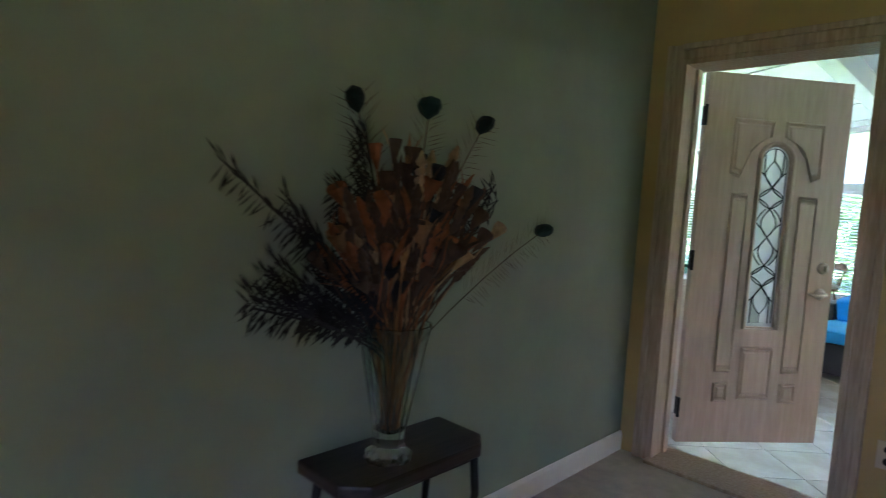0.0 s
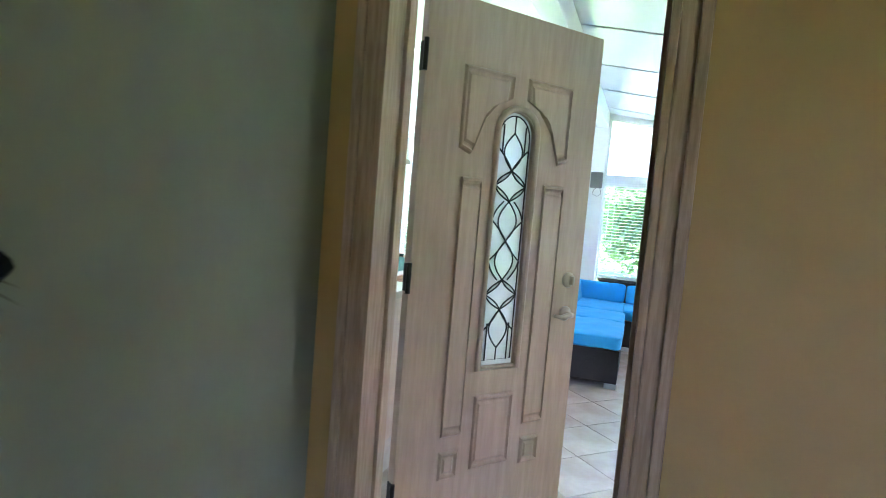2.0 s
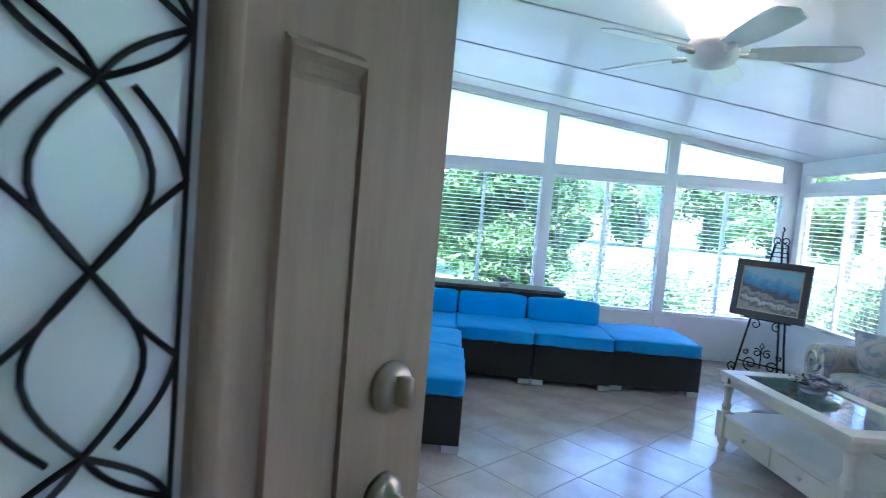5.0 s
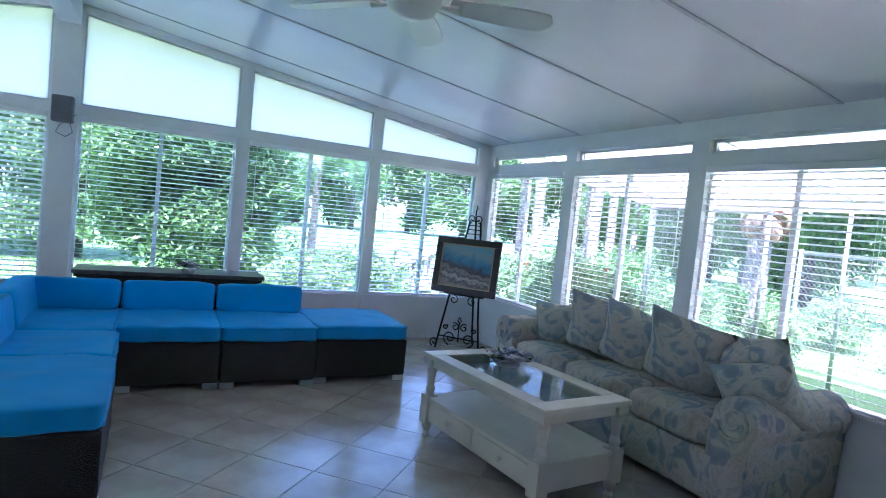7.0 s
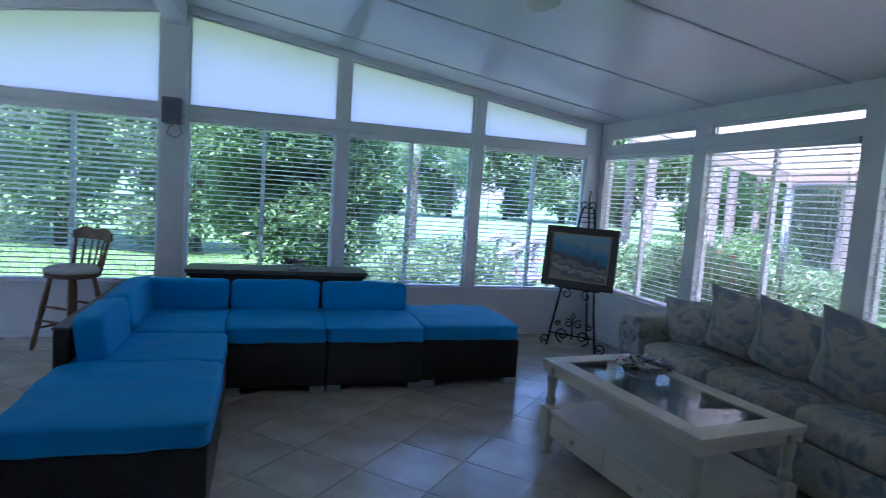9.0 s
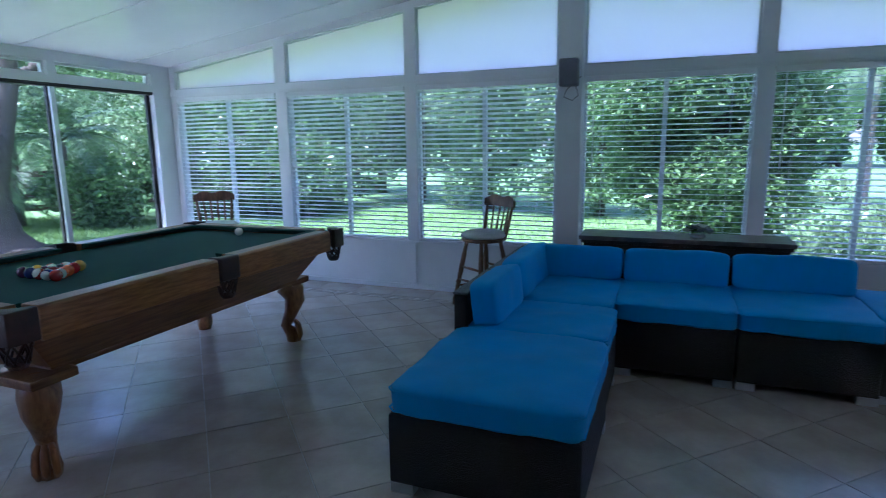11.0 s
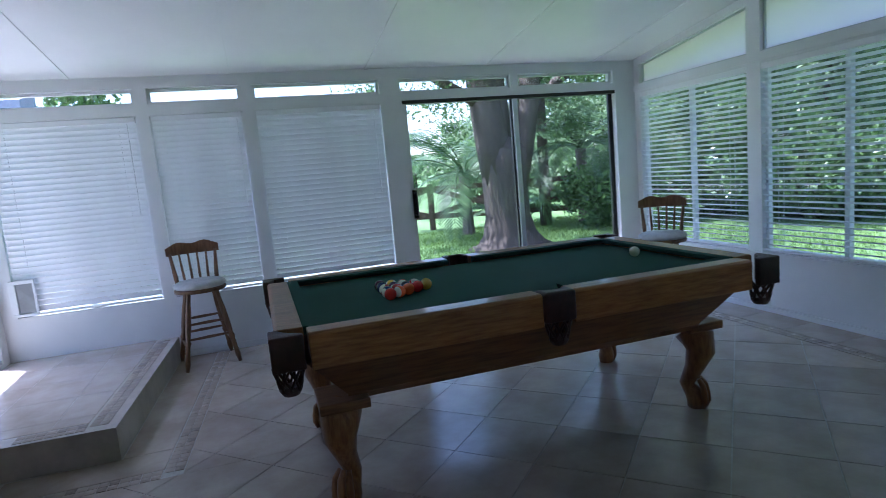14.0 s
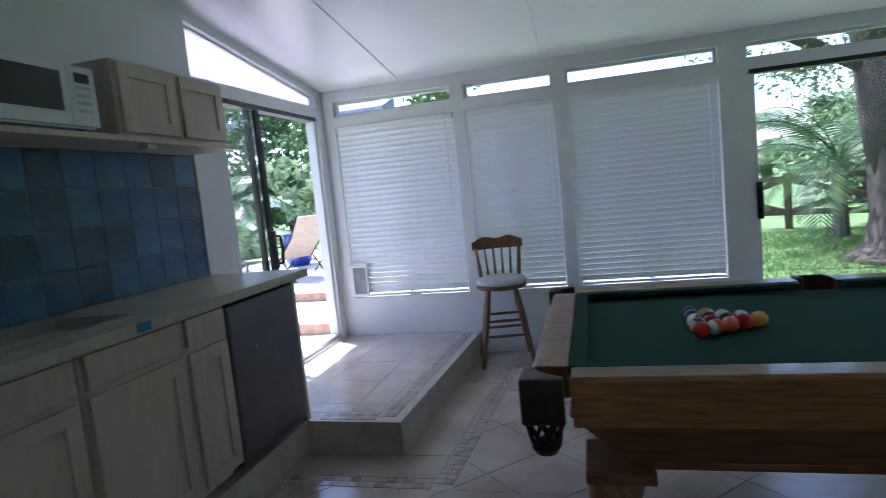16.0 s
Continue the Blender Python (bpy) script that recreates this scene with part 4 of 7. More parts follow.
def posy(name, x, y, z, r, label, n_, seed):
    p = thing(name, x, y, z, label, "flowers")
    rg = random.Random(seed)
    bm = bmesh.new()
    lathe(bm, [(r * 0.5, 0), (r * 0.6, 0.008), (r * 0.62, 0.022), (r * 0.55, 0.022), (r * 0.45, 0.008), (0, 0.007)], 18)
    part("bowl", bm, M_PAD, p, "low pale bowl", True)
    for i in range(n_):
        a, rr = rg.uniform(0, 6.28), r * math.sqrt(rg.random())
        c = Vector((rr * math.cos(a), rr * math.sin(a), 0.035 + 0.05 * (1 - rr / r) + rg.uniform(-0.01, 0.015)))
        bm = bmesh.new()
        tilt = rg.uniform(0.2, 0.7)
        for k in range(6):
            b = 6.28 * k / 6 + rg.random()
            o = Vector((math.cos(b), math.sin(b), tilt))
            sd = Vector((-math.sin(b), math.cos(b), 0))
            R = rg.uniform(0.032, 0.052)
            pts = [c, c + o * R * 0.55 + sd * R * 0.42, c + o * R * 1.05, c + o * R * 0.55 - sd * R * 0.42]
            bm.faces.new([bm.verts.new(q) for q in pts])
            bm.faces.new([bm.verts.new(q - Vector((0, 0, 0.002))) for q in pts[::-1]])
        part("blossom", bm, M_SILK[rg.choice((0, 0, 0, 1, 2, 2, 3))], p)


posy("flower_arrangement", 0.22, 10.30, 0.668, 0.09, "small pale silk flower arrangement on sideboard", 22, 3)

# easel with painting
easel = thing("easel", 2.86, 10.05, 0, "black wrought iron scroll easel", "easel", rz=-50)


def scroll(c, r0, turns, s, a0, y=0.0, n_=16):
    return [(c[0] + s * r0 * (1 - 0.75 * k / n_) * math.cos(a0 + 2 * math.pi * turns * k / n_), y, c[1] + r0 * (1 - 0.75 * k / n_) * math.sin(a0 + 2 * math.pi * turns * k / n_)) for k in range(n_ + 1)]


for s in (-1, 1):
    bm = bmesh.new()
    tube(bm, [(s * 0.24, -0.10, 0.012), (s * 0.19, -0.07, 0.35), (s * 0.12, 0.02, 0.9), (s * 0.06, 0.08, 1.34)], 0.011, 8)
    part("leg", bm, M_BLACK, easel, smooth=True)
    for c, r, t, a in (((s * 0.27, 0.06), 0.05, 1.2, -1.2), ((s * 0.10, 0.13), 0.075, 1.3, -1.5), ((s * 0.05, 0.25), 0.045, 1.2, 1.0), ((s * 0.16, 0.24), 0.03, 1.2, 2.0)):
        bm = bmesh.new()
        tube(bm, [(p[0], -0.07, p[2]) for p in scroll(c, r, t, s, a)], 0.007, 6)
        part("scroll", bm, M_BLACK, easel, smooth=True)
    bm = bmesh.new()
    tube(bm, [(p[0], 0.07, p[2]) for p in scroll((s * 0.035, 1.38), 0.045, 1.2, s, -1.5)], 0.006, 6)
    part("scroll", bm, M_BLACK, easel, smooth=True)
bm = bmesh.new()
tube(bm, [(0, 0.36, 0.012), (0, 0.22, 0.7), (0, 0.09, 1.36)], 0.011, 8)
part("leg", bm, M_BLACK, easel, smooth=True)
bm = bmesh.new()
for k in range(4):
    z = 1.22 + 0.045 * k
    tube(bm, [(-0.075 + 0.008 * k, 0.06, z), (0.075 - 0.008 * k, 0.06, z)], 0.005, 6)
tube(bm, [(0, 0.08, 1.34), (0, 0.08, 1.47), (0.012, 0.08, 1.49), (0, 0.08, 1.52)], 0.008, 6)
part("finial", bm, M_BLACK, easel, smooth=True)
bm = bmesh.new()
tube(bm, [(-0.21, -0.085, 0.14), (0.21, -0.085, 0.14)], 0.008, 6)
tube(bm, [(0, -0.085, 0.10), (0, -0.085, 0.30), (-0.02, -0.085, 0.32), (0, -0.085, 0.36), (0.02, -0.085, 0.32), (0, -0.085, 0.30)], 0.007, 6)
part("crossbar", bm, M_BLACK, easel, smooth=True)
bm = bmesh.new()
tube(bm, [(-0.22, -0.055, 0.585), (0.22, -0.055, 0.585)], 0.009, 6)
for s in (-1, 1):
    tube(bm, [(s * 0.15, -0.055, 0.585), (s * 0.15, -0.105, 0.585), (s * 0.15, -0.115, 0.61)], 0.006, 6)
    tube(bm, [(p[0], -0.06, p[2]) for p in scroll((s * 0.10, 0.53), 0.05, 1.1, s, 1.6)], 0.006, 6)
part("ledge", bm, M_BLACK, easel, smooth=True)
pic = thing("framed_painting", 2.86 - 0.068, 10.05 - 0.062, 0.598, "framed seascape painting with dark frame on easel", "painting", rz=-50)
pic.matrix_basis = pose(2.86 - 0.068, 10.05 - 0.062, 0.598, -7, 0, -50)
PWD, PHT = 0.70, 0.575
M_FRAME = mat("dark_frame", (0.018, 0.012, 0.009), 0.4, var=0.3, scale=20)
for x0, x1, z0, z1 in ((-PWD / 2, PWD / 2, 0, 0.065), (-PWD / 2, PWD / 2, PHT - 0.065, PHT), (-PWD / 2, -PWD / 2 + 0.065, 0.065, PHT - 0.065), (PWD / 2 - 0.065, PWD / 2, 0.065, PHT - 0.065)):
    part("frame", bbox(x0, x1, -0.03, 0.012, z0, z1, 0.008), M_FRAME, pic)
for x0, x1, z0, z1 in ((-0.285, 0.285, 0.065, 0.077), (-0.285, 0.285, PHT - 0.077, PHT - 0.065), (-0.285, -0.273, 0.077, PHT - 0.077), (0.273, 0.285, 0.077, PHT - 0.077)):
    part("inner_frame", bbox(x0, x1, -0.022, -0.005, z0, z1, 0.002), mat("gilt", (0.35, 0.26, 0.14), 0.4, metal=0.4), pic)
M_PAINT = bpy.data.materials.new("seascape_paint")
M_PAINT.use_nodes = True
t_ = M_PAINT.node_tree
tc_ = t_.nodes.new("ShaderNodeTexCoord")
sp_ = t_.nodes.new("ShaderNodeSeparateXYZ")
nz_ = t_.nodes.new("ShaderNodeTexNoise")
nz_.inputs["Scale"].default_value, nz_.inputs["Detail"].default_value, nz_.inputs["Roughness"].default_value = 11, 8, 0.7
ad_ = t_.nodes.new("ShaderNodeMath")
ad_.operation = "MULTIPLY_ADD"
ad_.inputs[1].default_value = 0.26
sl_ = t_.nodes.new("ShaderNodeMath")
sl_.operation = "MULTIPLY_ADD"
sl_.inputs[1].default_value = 0.16
t_.links.new(sp_.outputs["X"], sl_.inputs[0]), t_.links.new(sp_.outputs["Z"], sl_.inputs[2])
t_.links.new(tc_.outputs["Object"], sp_.inputs[0]), t_.links.new(tc_.outputs["Object"], nz_.inputs[0])
t_.links.new(nz_.outputs[0], ad_.inputs[0]), t_.links.new(sl_.outputs[0], ad_.inputs[2])
rp_ = t_.nodes.new("ShaderNodeValToRGB")
el_ = rp_.color_ramp.elements
el_[0].position, el_[0].color = 0.14, (0.16, 0.10, 0.08, 1)
el_[1].position, el_[1].color = 0.62, (0.16, 0.34, 0.42, 1)
for pos_, col_ in ((0.21, (0.26, 0.21, 0.17, 1)), (0.25, (0.07, 0.06, 0.06, 1)), (0.29, (0.42, 0.37, 0.31, 1)), (0.32, (0.06, 0.055, 0.06, 1)), (0.35, (0.24, 0.21, 0.18, 1)), (0.38, (0.05, 0.05, 0.055, 1)), (0.41, (0.06, 0.06, 0.07, 1)), (0.44, (0.04, 0.15, 0.25, 1)), (0.50, (0.07, 0.24, 0.36, 1)), (0.56, (0.22, 0.33, 0.36, 1))):
    el_.new(pos_).color = col_
t_.links.new(ad_.outputs[0], rp_.inputs[0]), t_.links.new(rp_.outputs[0], t_.nodes["Principled BSDF"].inputs["Base Color"])
t_.nodes["Principled BSDF"].inputs["Roughness"].default_value = 0.35
bm = bmesh.new()
box(bm, -0.275, 0.275, -0.010, 0.004, 0.075, PHT - 0.075)
part("canvas", bm, M_PAINT, pic, "painted rocky coast under blue sky")

# floral sofa against the low wall
sofa = thing("sofa", 2.94, 7.72, 0, "three-seat floral upholstered sofa with rolled arms", "sofa")
SL = 1.15
part("base", bbox(-0.41, 0.36, -SL + 0.05, SL - 0.05, 0.05, 0.30, 0.02), M_FLORAL, sofa)
bm = puffed(0.26, 2 * SL - 0.1, 0.52, 6, 9, 0.006, 3)
part("backrest", bm, M_FLORAL, sofa, smooth=True).matrix_basis = pose(0.25, 0, 0.37, 0, 6)
for s in (-1, 1):
    bm = bmesh.new()
    prof = [(-0.12, 0.05), (0.12, 0.05), (0.12, 0.40)] + [(0.03 + 0.125 * math.cos(a), 0.50 + 0.125 * math.sin(a)) for a in np.linspace(-0.7, math.pi + 0.25, 14)] + [(-0.11, 0.40)]
    prism(bm, [(s * x, z) for x, z in prof], -0.41, 0.38, "x")
    bevel(bm, 0.022, 3)
    for v in bm.verts:
        v.co += Vector((1, 1, 1)) * 0.006 * noise.noise(v.co * 7)
    part("arm", bm, M_FLORAL, sofa, "rolled padded arm", True).matrix_basis = pose(0, s * (SL - 0.13), 0)
    bm = bmesh.new()
    tube(bm, [(-0.415, s * (SL - 0.13 + 0.03) + s * 0.10 * (1 - 0.8 * k / 20) * math.cos(0.45 * k + 3.4) , 0.50 + 0.10 * (1 - 0.8 * k / 20) * math.sin(0.45 * k + 3.4)) for k in range(21)], 0.012, 6)
    part("arm_roll", bm, M_FLORAL, sofa, smooth=True)
for k in (-1, 0, 1):
    bm = puffed(0.64, 0.605, 0.17, 5.5, 9, 0.010, k * 3 + 9, 0.22)
    part("seat_cushion", bm, M_FLORAL, sofa, smooth=True).matrix_basis = pose(-0.105, k * 0.612, 0.375)
for sx in (-0.36, 0.34):
    for sy in (-1.03, 1.03):
        part("foot", bbox(sx - 0.03, sx + 0.03, sy - 0.03, sy + 0.03, 0.0, 0.052, 0.004), M_ESPRESSO, sofa)
# throw pillows leaning on the back: x, y, z, size, yaw, lean, roll
for i, (px, py, pz, w, rz, lean, roll) in enumerate(((2.84, 8.46, 0.60, 0.40, 112, -18, 3), (2.88, 8.08, 0.685, 0.46, 118, -14, -8), (2.87, 7.70, 0.675, 0.47, 112, -20, -14), (2.83, 7.24, 0.685, 0.51, 108, -20, -12), (2.98, 6.90, 0.655, 0.50, 100, -26, 10), (2.80, 6.72, 0.60, 0.42, 108, -36, 16))):
    bm = pillow_shape(w, w, 0.24, i * 3.1)
    p = solid("throw_pillow", bm, M_FLORAL, "floral throw pillow leaning on sofa", "pillow", True)
    tagged(p, group="sofa pillows")
    p.matrix_basis = pose(px, py, pz, 0, 0, rz) @ pose(0, 0, 0, lean, 0, 0) @ pose(0, 0, 0, 0, roll, 0)

# cream coffee table with glass inset
ct = thing("coffee_table", 1.82, 7.515, 0, "cream painted coffee table with glass top and drawers", "table", rz=5.5)
cw, cl, chh = 0.30, 0.555, 0.525
for x0, x1, y0, y1 in ((-cw, cw, -cl, -cl + 0.11), (-cw, cw, cl - 0.11, cl), (-cw, -cw + 0.10, -cl + 0.11, cl - 0.11), (cw - 0.10, cw, -cl + 0.11, cl - 0.11)):
    part("top_board", bbox(x0, x1, y0, y1, chh - 0.032, chh, 0.006), M_CREAM, ct)
bm = bmesh.new()
box(bm, -cw + 0.098, cw - 0.098, -cl + 0.108, cl - 0.108, chh - 0.012, chh - 0.004)
M_CTGLASS = glass("table_glass", (0.72, 0.80, 0.80))
part("glass_panel", bm, M_CTGLASS, ct, "bevelled clear glass panel").visible_shadow = False
for y0, y1, x0, x1 in ((-cl + 0.04, cl - 0.04, -cw + 0.03, -cw + 0.05), (-cl + 0.04, cl - 0.04, cw - 0.05, cw - 0.03), (-cl + 0.03, -cl + 0.05, -cw + 0.05, cw - 0.05), (cl - 0.05, cl - 0.03, -cw + 0.05, cw - 0.05)):
    part("apron", bbox(x0, x1, y0, y1, chh - 0.085, chh - 0.031, 0.004), M_CREAM, ct)
part("shelf", bbox(-cw + 0.02, cw - 0.02, -cl + 0.02, cl - 0.02, 0.235, 0.255, 0.004), M_CREAM, ct)
part("drawer_box", bbox(-cw + 0.035, cw - 0.035, -cl + 0.035, cl - 0.035, 0.10, 0.236, 0.004), M_CREAM, ct)
for s in (-1, 1):
    for k in (-1, 1):
        d = part("drawer_front", bbox(s * (cw - 0.035) - 0.008, s * (cw - 0.035) + 0.008, k * 0.245 - 0.225, k * 0.245 + 0.225, 0.115, 0.222, 0.004), M_CREAM, ct)
        bm = bmesh.new()
        lathe(bm, [(0.006, 0), (0.006, 0.012), (0.015, 0.018), (0.016, 0.026), (0.008, 0.032)], 12, pose(s * (cw - 0.027), k * 0.245, 0.17, 0, s * 90))
        part("knob", bm, M_CREAM, d, "round painted knob", True)
LEGP = [(0.022, 0.0), (0.026, 0.015), (0.018, 0.035), (0.03, 0.06), (0.033, 0.09)]
LEGT = [(0.034, 0.26), (0.024, 0.275), (0.030, 0.30), (0.021, 0.33), (0.028, 0.40), (0.033, 0.43), (0.024, 0.445), (0.034, 0.455)]
for sx in (-1, 1):
    for sy in (-1, 1):
        bm = bmesh.new()
        at_ = pose(sx * (cw - 0.045), sy * (cl - 0.045), 0)
        lathe(bm, LEGP, 14, at_), lathe(bm, LEGT, 14, at_)
        box(bm, sx * (cw - 0.045) - 0.037, sx * (cw - 0.045) + 0.037, sy * (cl - 0.045) - 0.037, sy * (cl - 0.045) + 0.037, 0.088, 0.262)
        box(bm, sx * (cw - 0.045) - 0.036, sx * (cw - 0.045) + 0.036, sy * (cl - 0.045) - 0.036, sy * (cl - 0.045) + 0.036, 0.452, chh - 0.031)
        part("leg", bm, M_CREAM, ct, "turned painted leg")
posy("flower_centrepiece", 1.85, 7.68, chh - 0.003, 0.12, "pale silk flower centrepiece on coffee table", 44, 8)

# ceiling fan
FX, FY, FZ = 0.92, 7.40, 2.375
fan = thing("ceiling_fan", FX, FY, FZ, "white five-blade ceiling fan with uplight", "fan")
bm = bmesh.new()
lathe(bm, [(0.0, -0.115), (0.06, -0.11), (0.105, -0.085), (0.13, -0.045), (0.135, 0.0), (0.125, 0.03), (0.08, 0.045)], 28)
part("motor_housing", bm, M_WFAN, fan, smooth=True)
bm = bmesh.new()
lathe(bm, [(0.10, 0.046), (0.125, 0.07), (0.14, 0.10), (0.15, 0.13), (0.143, 0.13), (0.115, 0.07)], 28)
part("uplight_shade", bm, M_BULB, fan, "lit warm glass shade", True)
bm = bmesh.new()
lathe(bm, [(0.016, 0.12), (0.016, roof(FX) - FZ - 0.05), (0.06, roof(FX) - FZ - 0.04), (0.07, roof(FX) - FZ + 0.01)], 16)
part("downrod", bm, M_WFAN, fan, smooth=True)
for k in range(5):
    a = 72 * k + 57.6
    bm = bmesh.new()
    n_ = 14
    tops = []
    for i in range(n_ + 1):
        t = i / n_
        x = 0.17 + 0.52 * t
        w = 0.055 + 0.022 * math.sin(math.pi * min(t * 0.75, 1))
        if t > 0.88:
            w *= math.sqrt(max(0.02, 1 - ((t - 0.88) / 0.12) ** 2))
        tops.append([bm.verts.new((x, s * w, -s * w * 0.22 + dz)) for dz in (0.0, 0.007) for s in (-1, 1)])
    for p, q in zip(tops, tops[1:]):
        for c, d in ((0, 1), (1, 3), (3, 2), (2, 0)):
            bm.faces.new((p[c], p[d], q[d], q[c]))
    bm.faces.new((tops[0][0], tops[0][1], tops[0][3], tops[0][2])), bm.faces.new((tops[-1][0], tops[-1][1], tops[-1][3], tops[-1][2]))
    bl = part("blade", bm, M_WFAN, fan)
    bl.matrix_basis = pose(0, 0, -0.03, 0, 0, a)
    bm = bmesh.new()
    tube(bm, [(0.10, 0, -0.005), (0.15, 0, -0.012), (0.22, 0, -0.004)], [0.016, 0.014, 0.02], 8)
    part("blade_iron", bm, M_WFAN, bl, smooth=True)

# loudspeaker on the ridge post
spk = thing("wall_speaker", RIDGE, YN - 0.052, 1.92, "small grey wall speaker on ridge post with loose wire", "speaker")
M_SPK = mat("speaker_grey", (0.16, 0.16, 0.18), 0.6, var=0.1, bump=0.2, bscale=200)
part("cabinet", bbox(-0.075, 0.075, -0.15, -0.03, -0.10, 0.11, 0.012), M_SPK, spk)
part("grille", bbox(-0.066, 0.066, -0.156, -0.149, -0.09, 0.10, 0.003), M_SPK, spk)
part("bracket", bbox(-0.02, 0.02, -0.032, 0.0005, -0.03, 0.03, 0.003), M_BLACK, spk)
bm = bmesh.new()
tube(bm, [(0.05, -0.06, -0.10), (0.07, -0.04, -0.17), (0.02, -0.02, -0.21), (-0.05, -0.02, -0.18), (-0.03, -0.008, -0.12), (0.085, -0.004, -0.02)], 0.003, 5)
part("wire", bm, M_BLACK, spk, smooth=True)

# ---- pool table ----
pt = thing("pool_table", -2.79, 8.035, 0, "oak pool table with green cloth and leather pockets", "pool table")
PWX, PLY, PTOP = 0.655, 1.105, 0.797
BED = 0.759
bm = bmesh.new()
box(bm, -PWX + 0.12, PWX - 0.12, -PLY + 0.12, PLY - 0.12, BED - 0.03, BED)
part("bed", bm, M_CLOTH, pt, "green cloth bed")


def rail(x0, x1, y0, y1, inner, tag):
    """Rail: wooden cap with an outer fascia; the cloth cushion nose points inwards."""
    bm = bmesh.new()
    along = "y" if (y1 - y0) > (x1 - x0) else "x"
    if along == "y":
        s = inner
        xo = x0 if s > 0 else x1
        prism(bm, [(xo, 0.66), (xo + s * 0.02, 0.655), (xo + s * 0.02, 0.70), (xo + s * 0.105, 0.70), (xo + s * 0.105, PTOP - 0.002), (xo + s * 0.012, PTOP), (xo, PTOP - 0.010)], y0, y1, "y")
    else:
        s = inner
        yo = y0 if s > 0 else y1
        prism(bm, [(yo, 0.66), (yo + s * 0.02, 0.655), (yo + s * 0.02, 0.70), (yo + s * 0.105, 0.70), (yo + s * 0.105, PTOP - 0.002), (yo + s * 0.012, PTOP), (yo, PTOP - 0.010)], x0, x1, "x")
    bevel(bm, 0.003, 1)
    part("rail", bm, M_OAK, pt, "polished oak rail")
    bm = bmesh.new()
    if along == "y":
        a, b = xo + s * 0.104, xo + s * 0.158
        prism(bm, [(a, BED), (b, BED + 0.022), (b, BED + 0.036), (a, PTOP - 0.003)], y0 + 0.01, y1 - 0.01, "y")
    else:
        a, b = yo + s * 0.104, yo + s * 0.158
        prism(bm, [(a, BED), (b, BED + 0.022), (b, BED + 0.036), (a, PTOP - 0.003)], x0 + 0.01, x1 - 0.01, "x")
    part("cushion", bm, M_CLOTH, pt, "green cloth cushion")


for s in (1, -1):
    xa, xb = (-PWX, -PWX + 0.158) if s > 0 else (PWX - 0.158, PWX)
    rail(xa, xb, -PLY + 0.115, -0.07, s, "l"), rail(xa, xb, 0.07, PLY - 0.115, s, "l")
    ya, yb = (-PLY, -PLY + 0.158) if s > 0 else (PLY - 0.158, PLY)
    rail(-PWX + 0.115, PWX - 0.115, ya, yb, s, "e")


def pocket(x, y, corner):
    """Leather pocket: cap over the rail, horseshoe lip, hanging net of crossed straps."""
    sx, sy = (1 if x > 0 else -1), (1 if y > 0 else -1)
    bm = bmesh.new()
    if corner:
        pts = [(x, y), (x - sx * 0.118, y), (x - sx * 0.118, y - sy * 0.03), (x - sx * 0.07, y - sy * 0.06), (x - sx * 0.055, y - sy * 0.055), (x - sx * 0.06, y - sy * 0.07), (x - sx * 0.03, y - sy * 0.118), (x, y - sy * 0.118)]
    else:
        pts = [(x, y - 0.072), (x, y + 0.072), (x - sx * 0.10, y + 0.072), (x - sx * 0.085, y + 0.045), (x - sx * 0.04, y + 0.03), (x - sx * 0.04, y - 0.03), (x - sx * 0.085, y - 0.045), (x - sx * 0.10, y - 0.072)]
    prism(bm, [(a + sx * 0.022, b + sy * (0.022 if corner else 0)) for a, b in pts] if corner else [(a + sx * 0.018, b) for a, b in pts], 0.675, PTOP + 0.005, "z")
    bevel(bm, 0.018, 3)
    part("pocket_cap", bm, M_LEATHER, pt, "dark brown leather pocket", True)
    bm = bmesh.new()
    cx_, cy_ = x - sx * (0.035 if corner else 0.02), y - (sy * 0.035 if corner else 0)
    for k in range(8):
        a = 2 * math.pi * k / 8
        for tw in (0.9, -0.9):
            tube(bm, [(cx_ + (0.055 - 0.02 * t) * math.cos(a + tw * t), cy_ + (0.055 - 0.02 * t) * math.sin(a + tw * t), 0.68 - 0.085 * t) for t in np.linspace(0, 1, 5)], 0.0055, 5)
    lathe(bm, [(0.0, 0.575), (0.03, 0.577), (0.042, 0.595), (0.036, 0.61)], 12, pose(cx_, cy_, 0))
    part("pocket_net", bm, M_LEATHER, pt, "woven leather pocket net")


for sx in (-1, 1):
    for sy in (-1, 1):
        pocket(sx * PWX, sy * PLY, True)
    pocket(sx * PWX, 0.0, False)
# tapered cabinet
bm = bmesh.new()
lo = [bm.verts.new((sx * (PWX - 0.20), sy * (PLY - 0.26), 0.465)) for sx, sy in ((-1, -1), (1, -1), (1, 1), (-1, 1))]
hi = [bm.verts.new((sx * (PWX - 0.075), sy * (PLY - 0.10), 0.665)) for sx, sy in ((-1, -1), (1, -1), (1, 1), (-1, 1))]
bm.faces.new(lo), bm.faces.new(hi)
for i in range(4):
    bm.faces.new((lo[i], lo[(i + 1) % 4], hi[(i + 1) % 4], hi[i]))
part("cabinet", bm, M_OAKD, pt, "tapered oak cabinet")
for sx in (-1, 1):
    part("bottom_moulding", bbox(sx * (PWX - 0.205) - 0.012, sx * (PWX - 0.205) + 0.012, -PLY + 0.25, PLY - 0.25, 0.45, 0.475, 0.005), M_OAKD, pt)
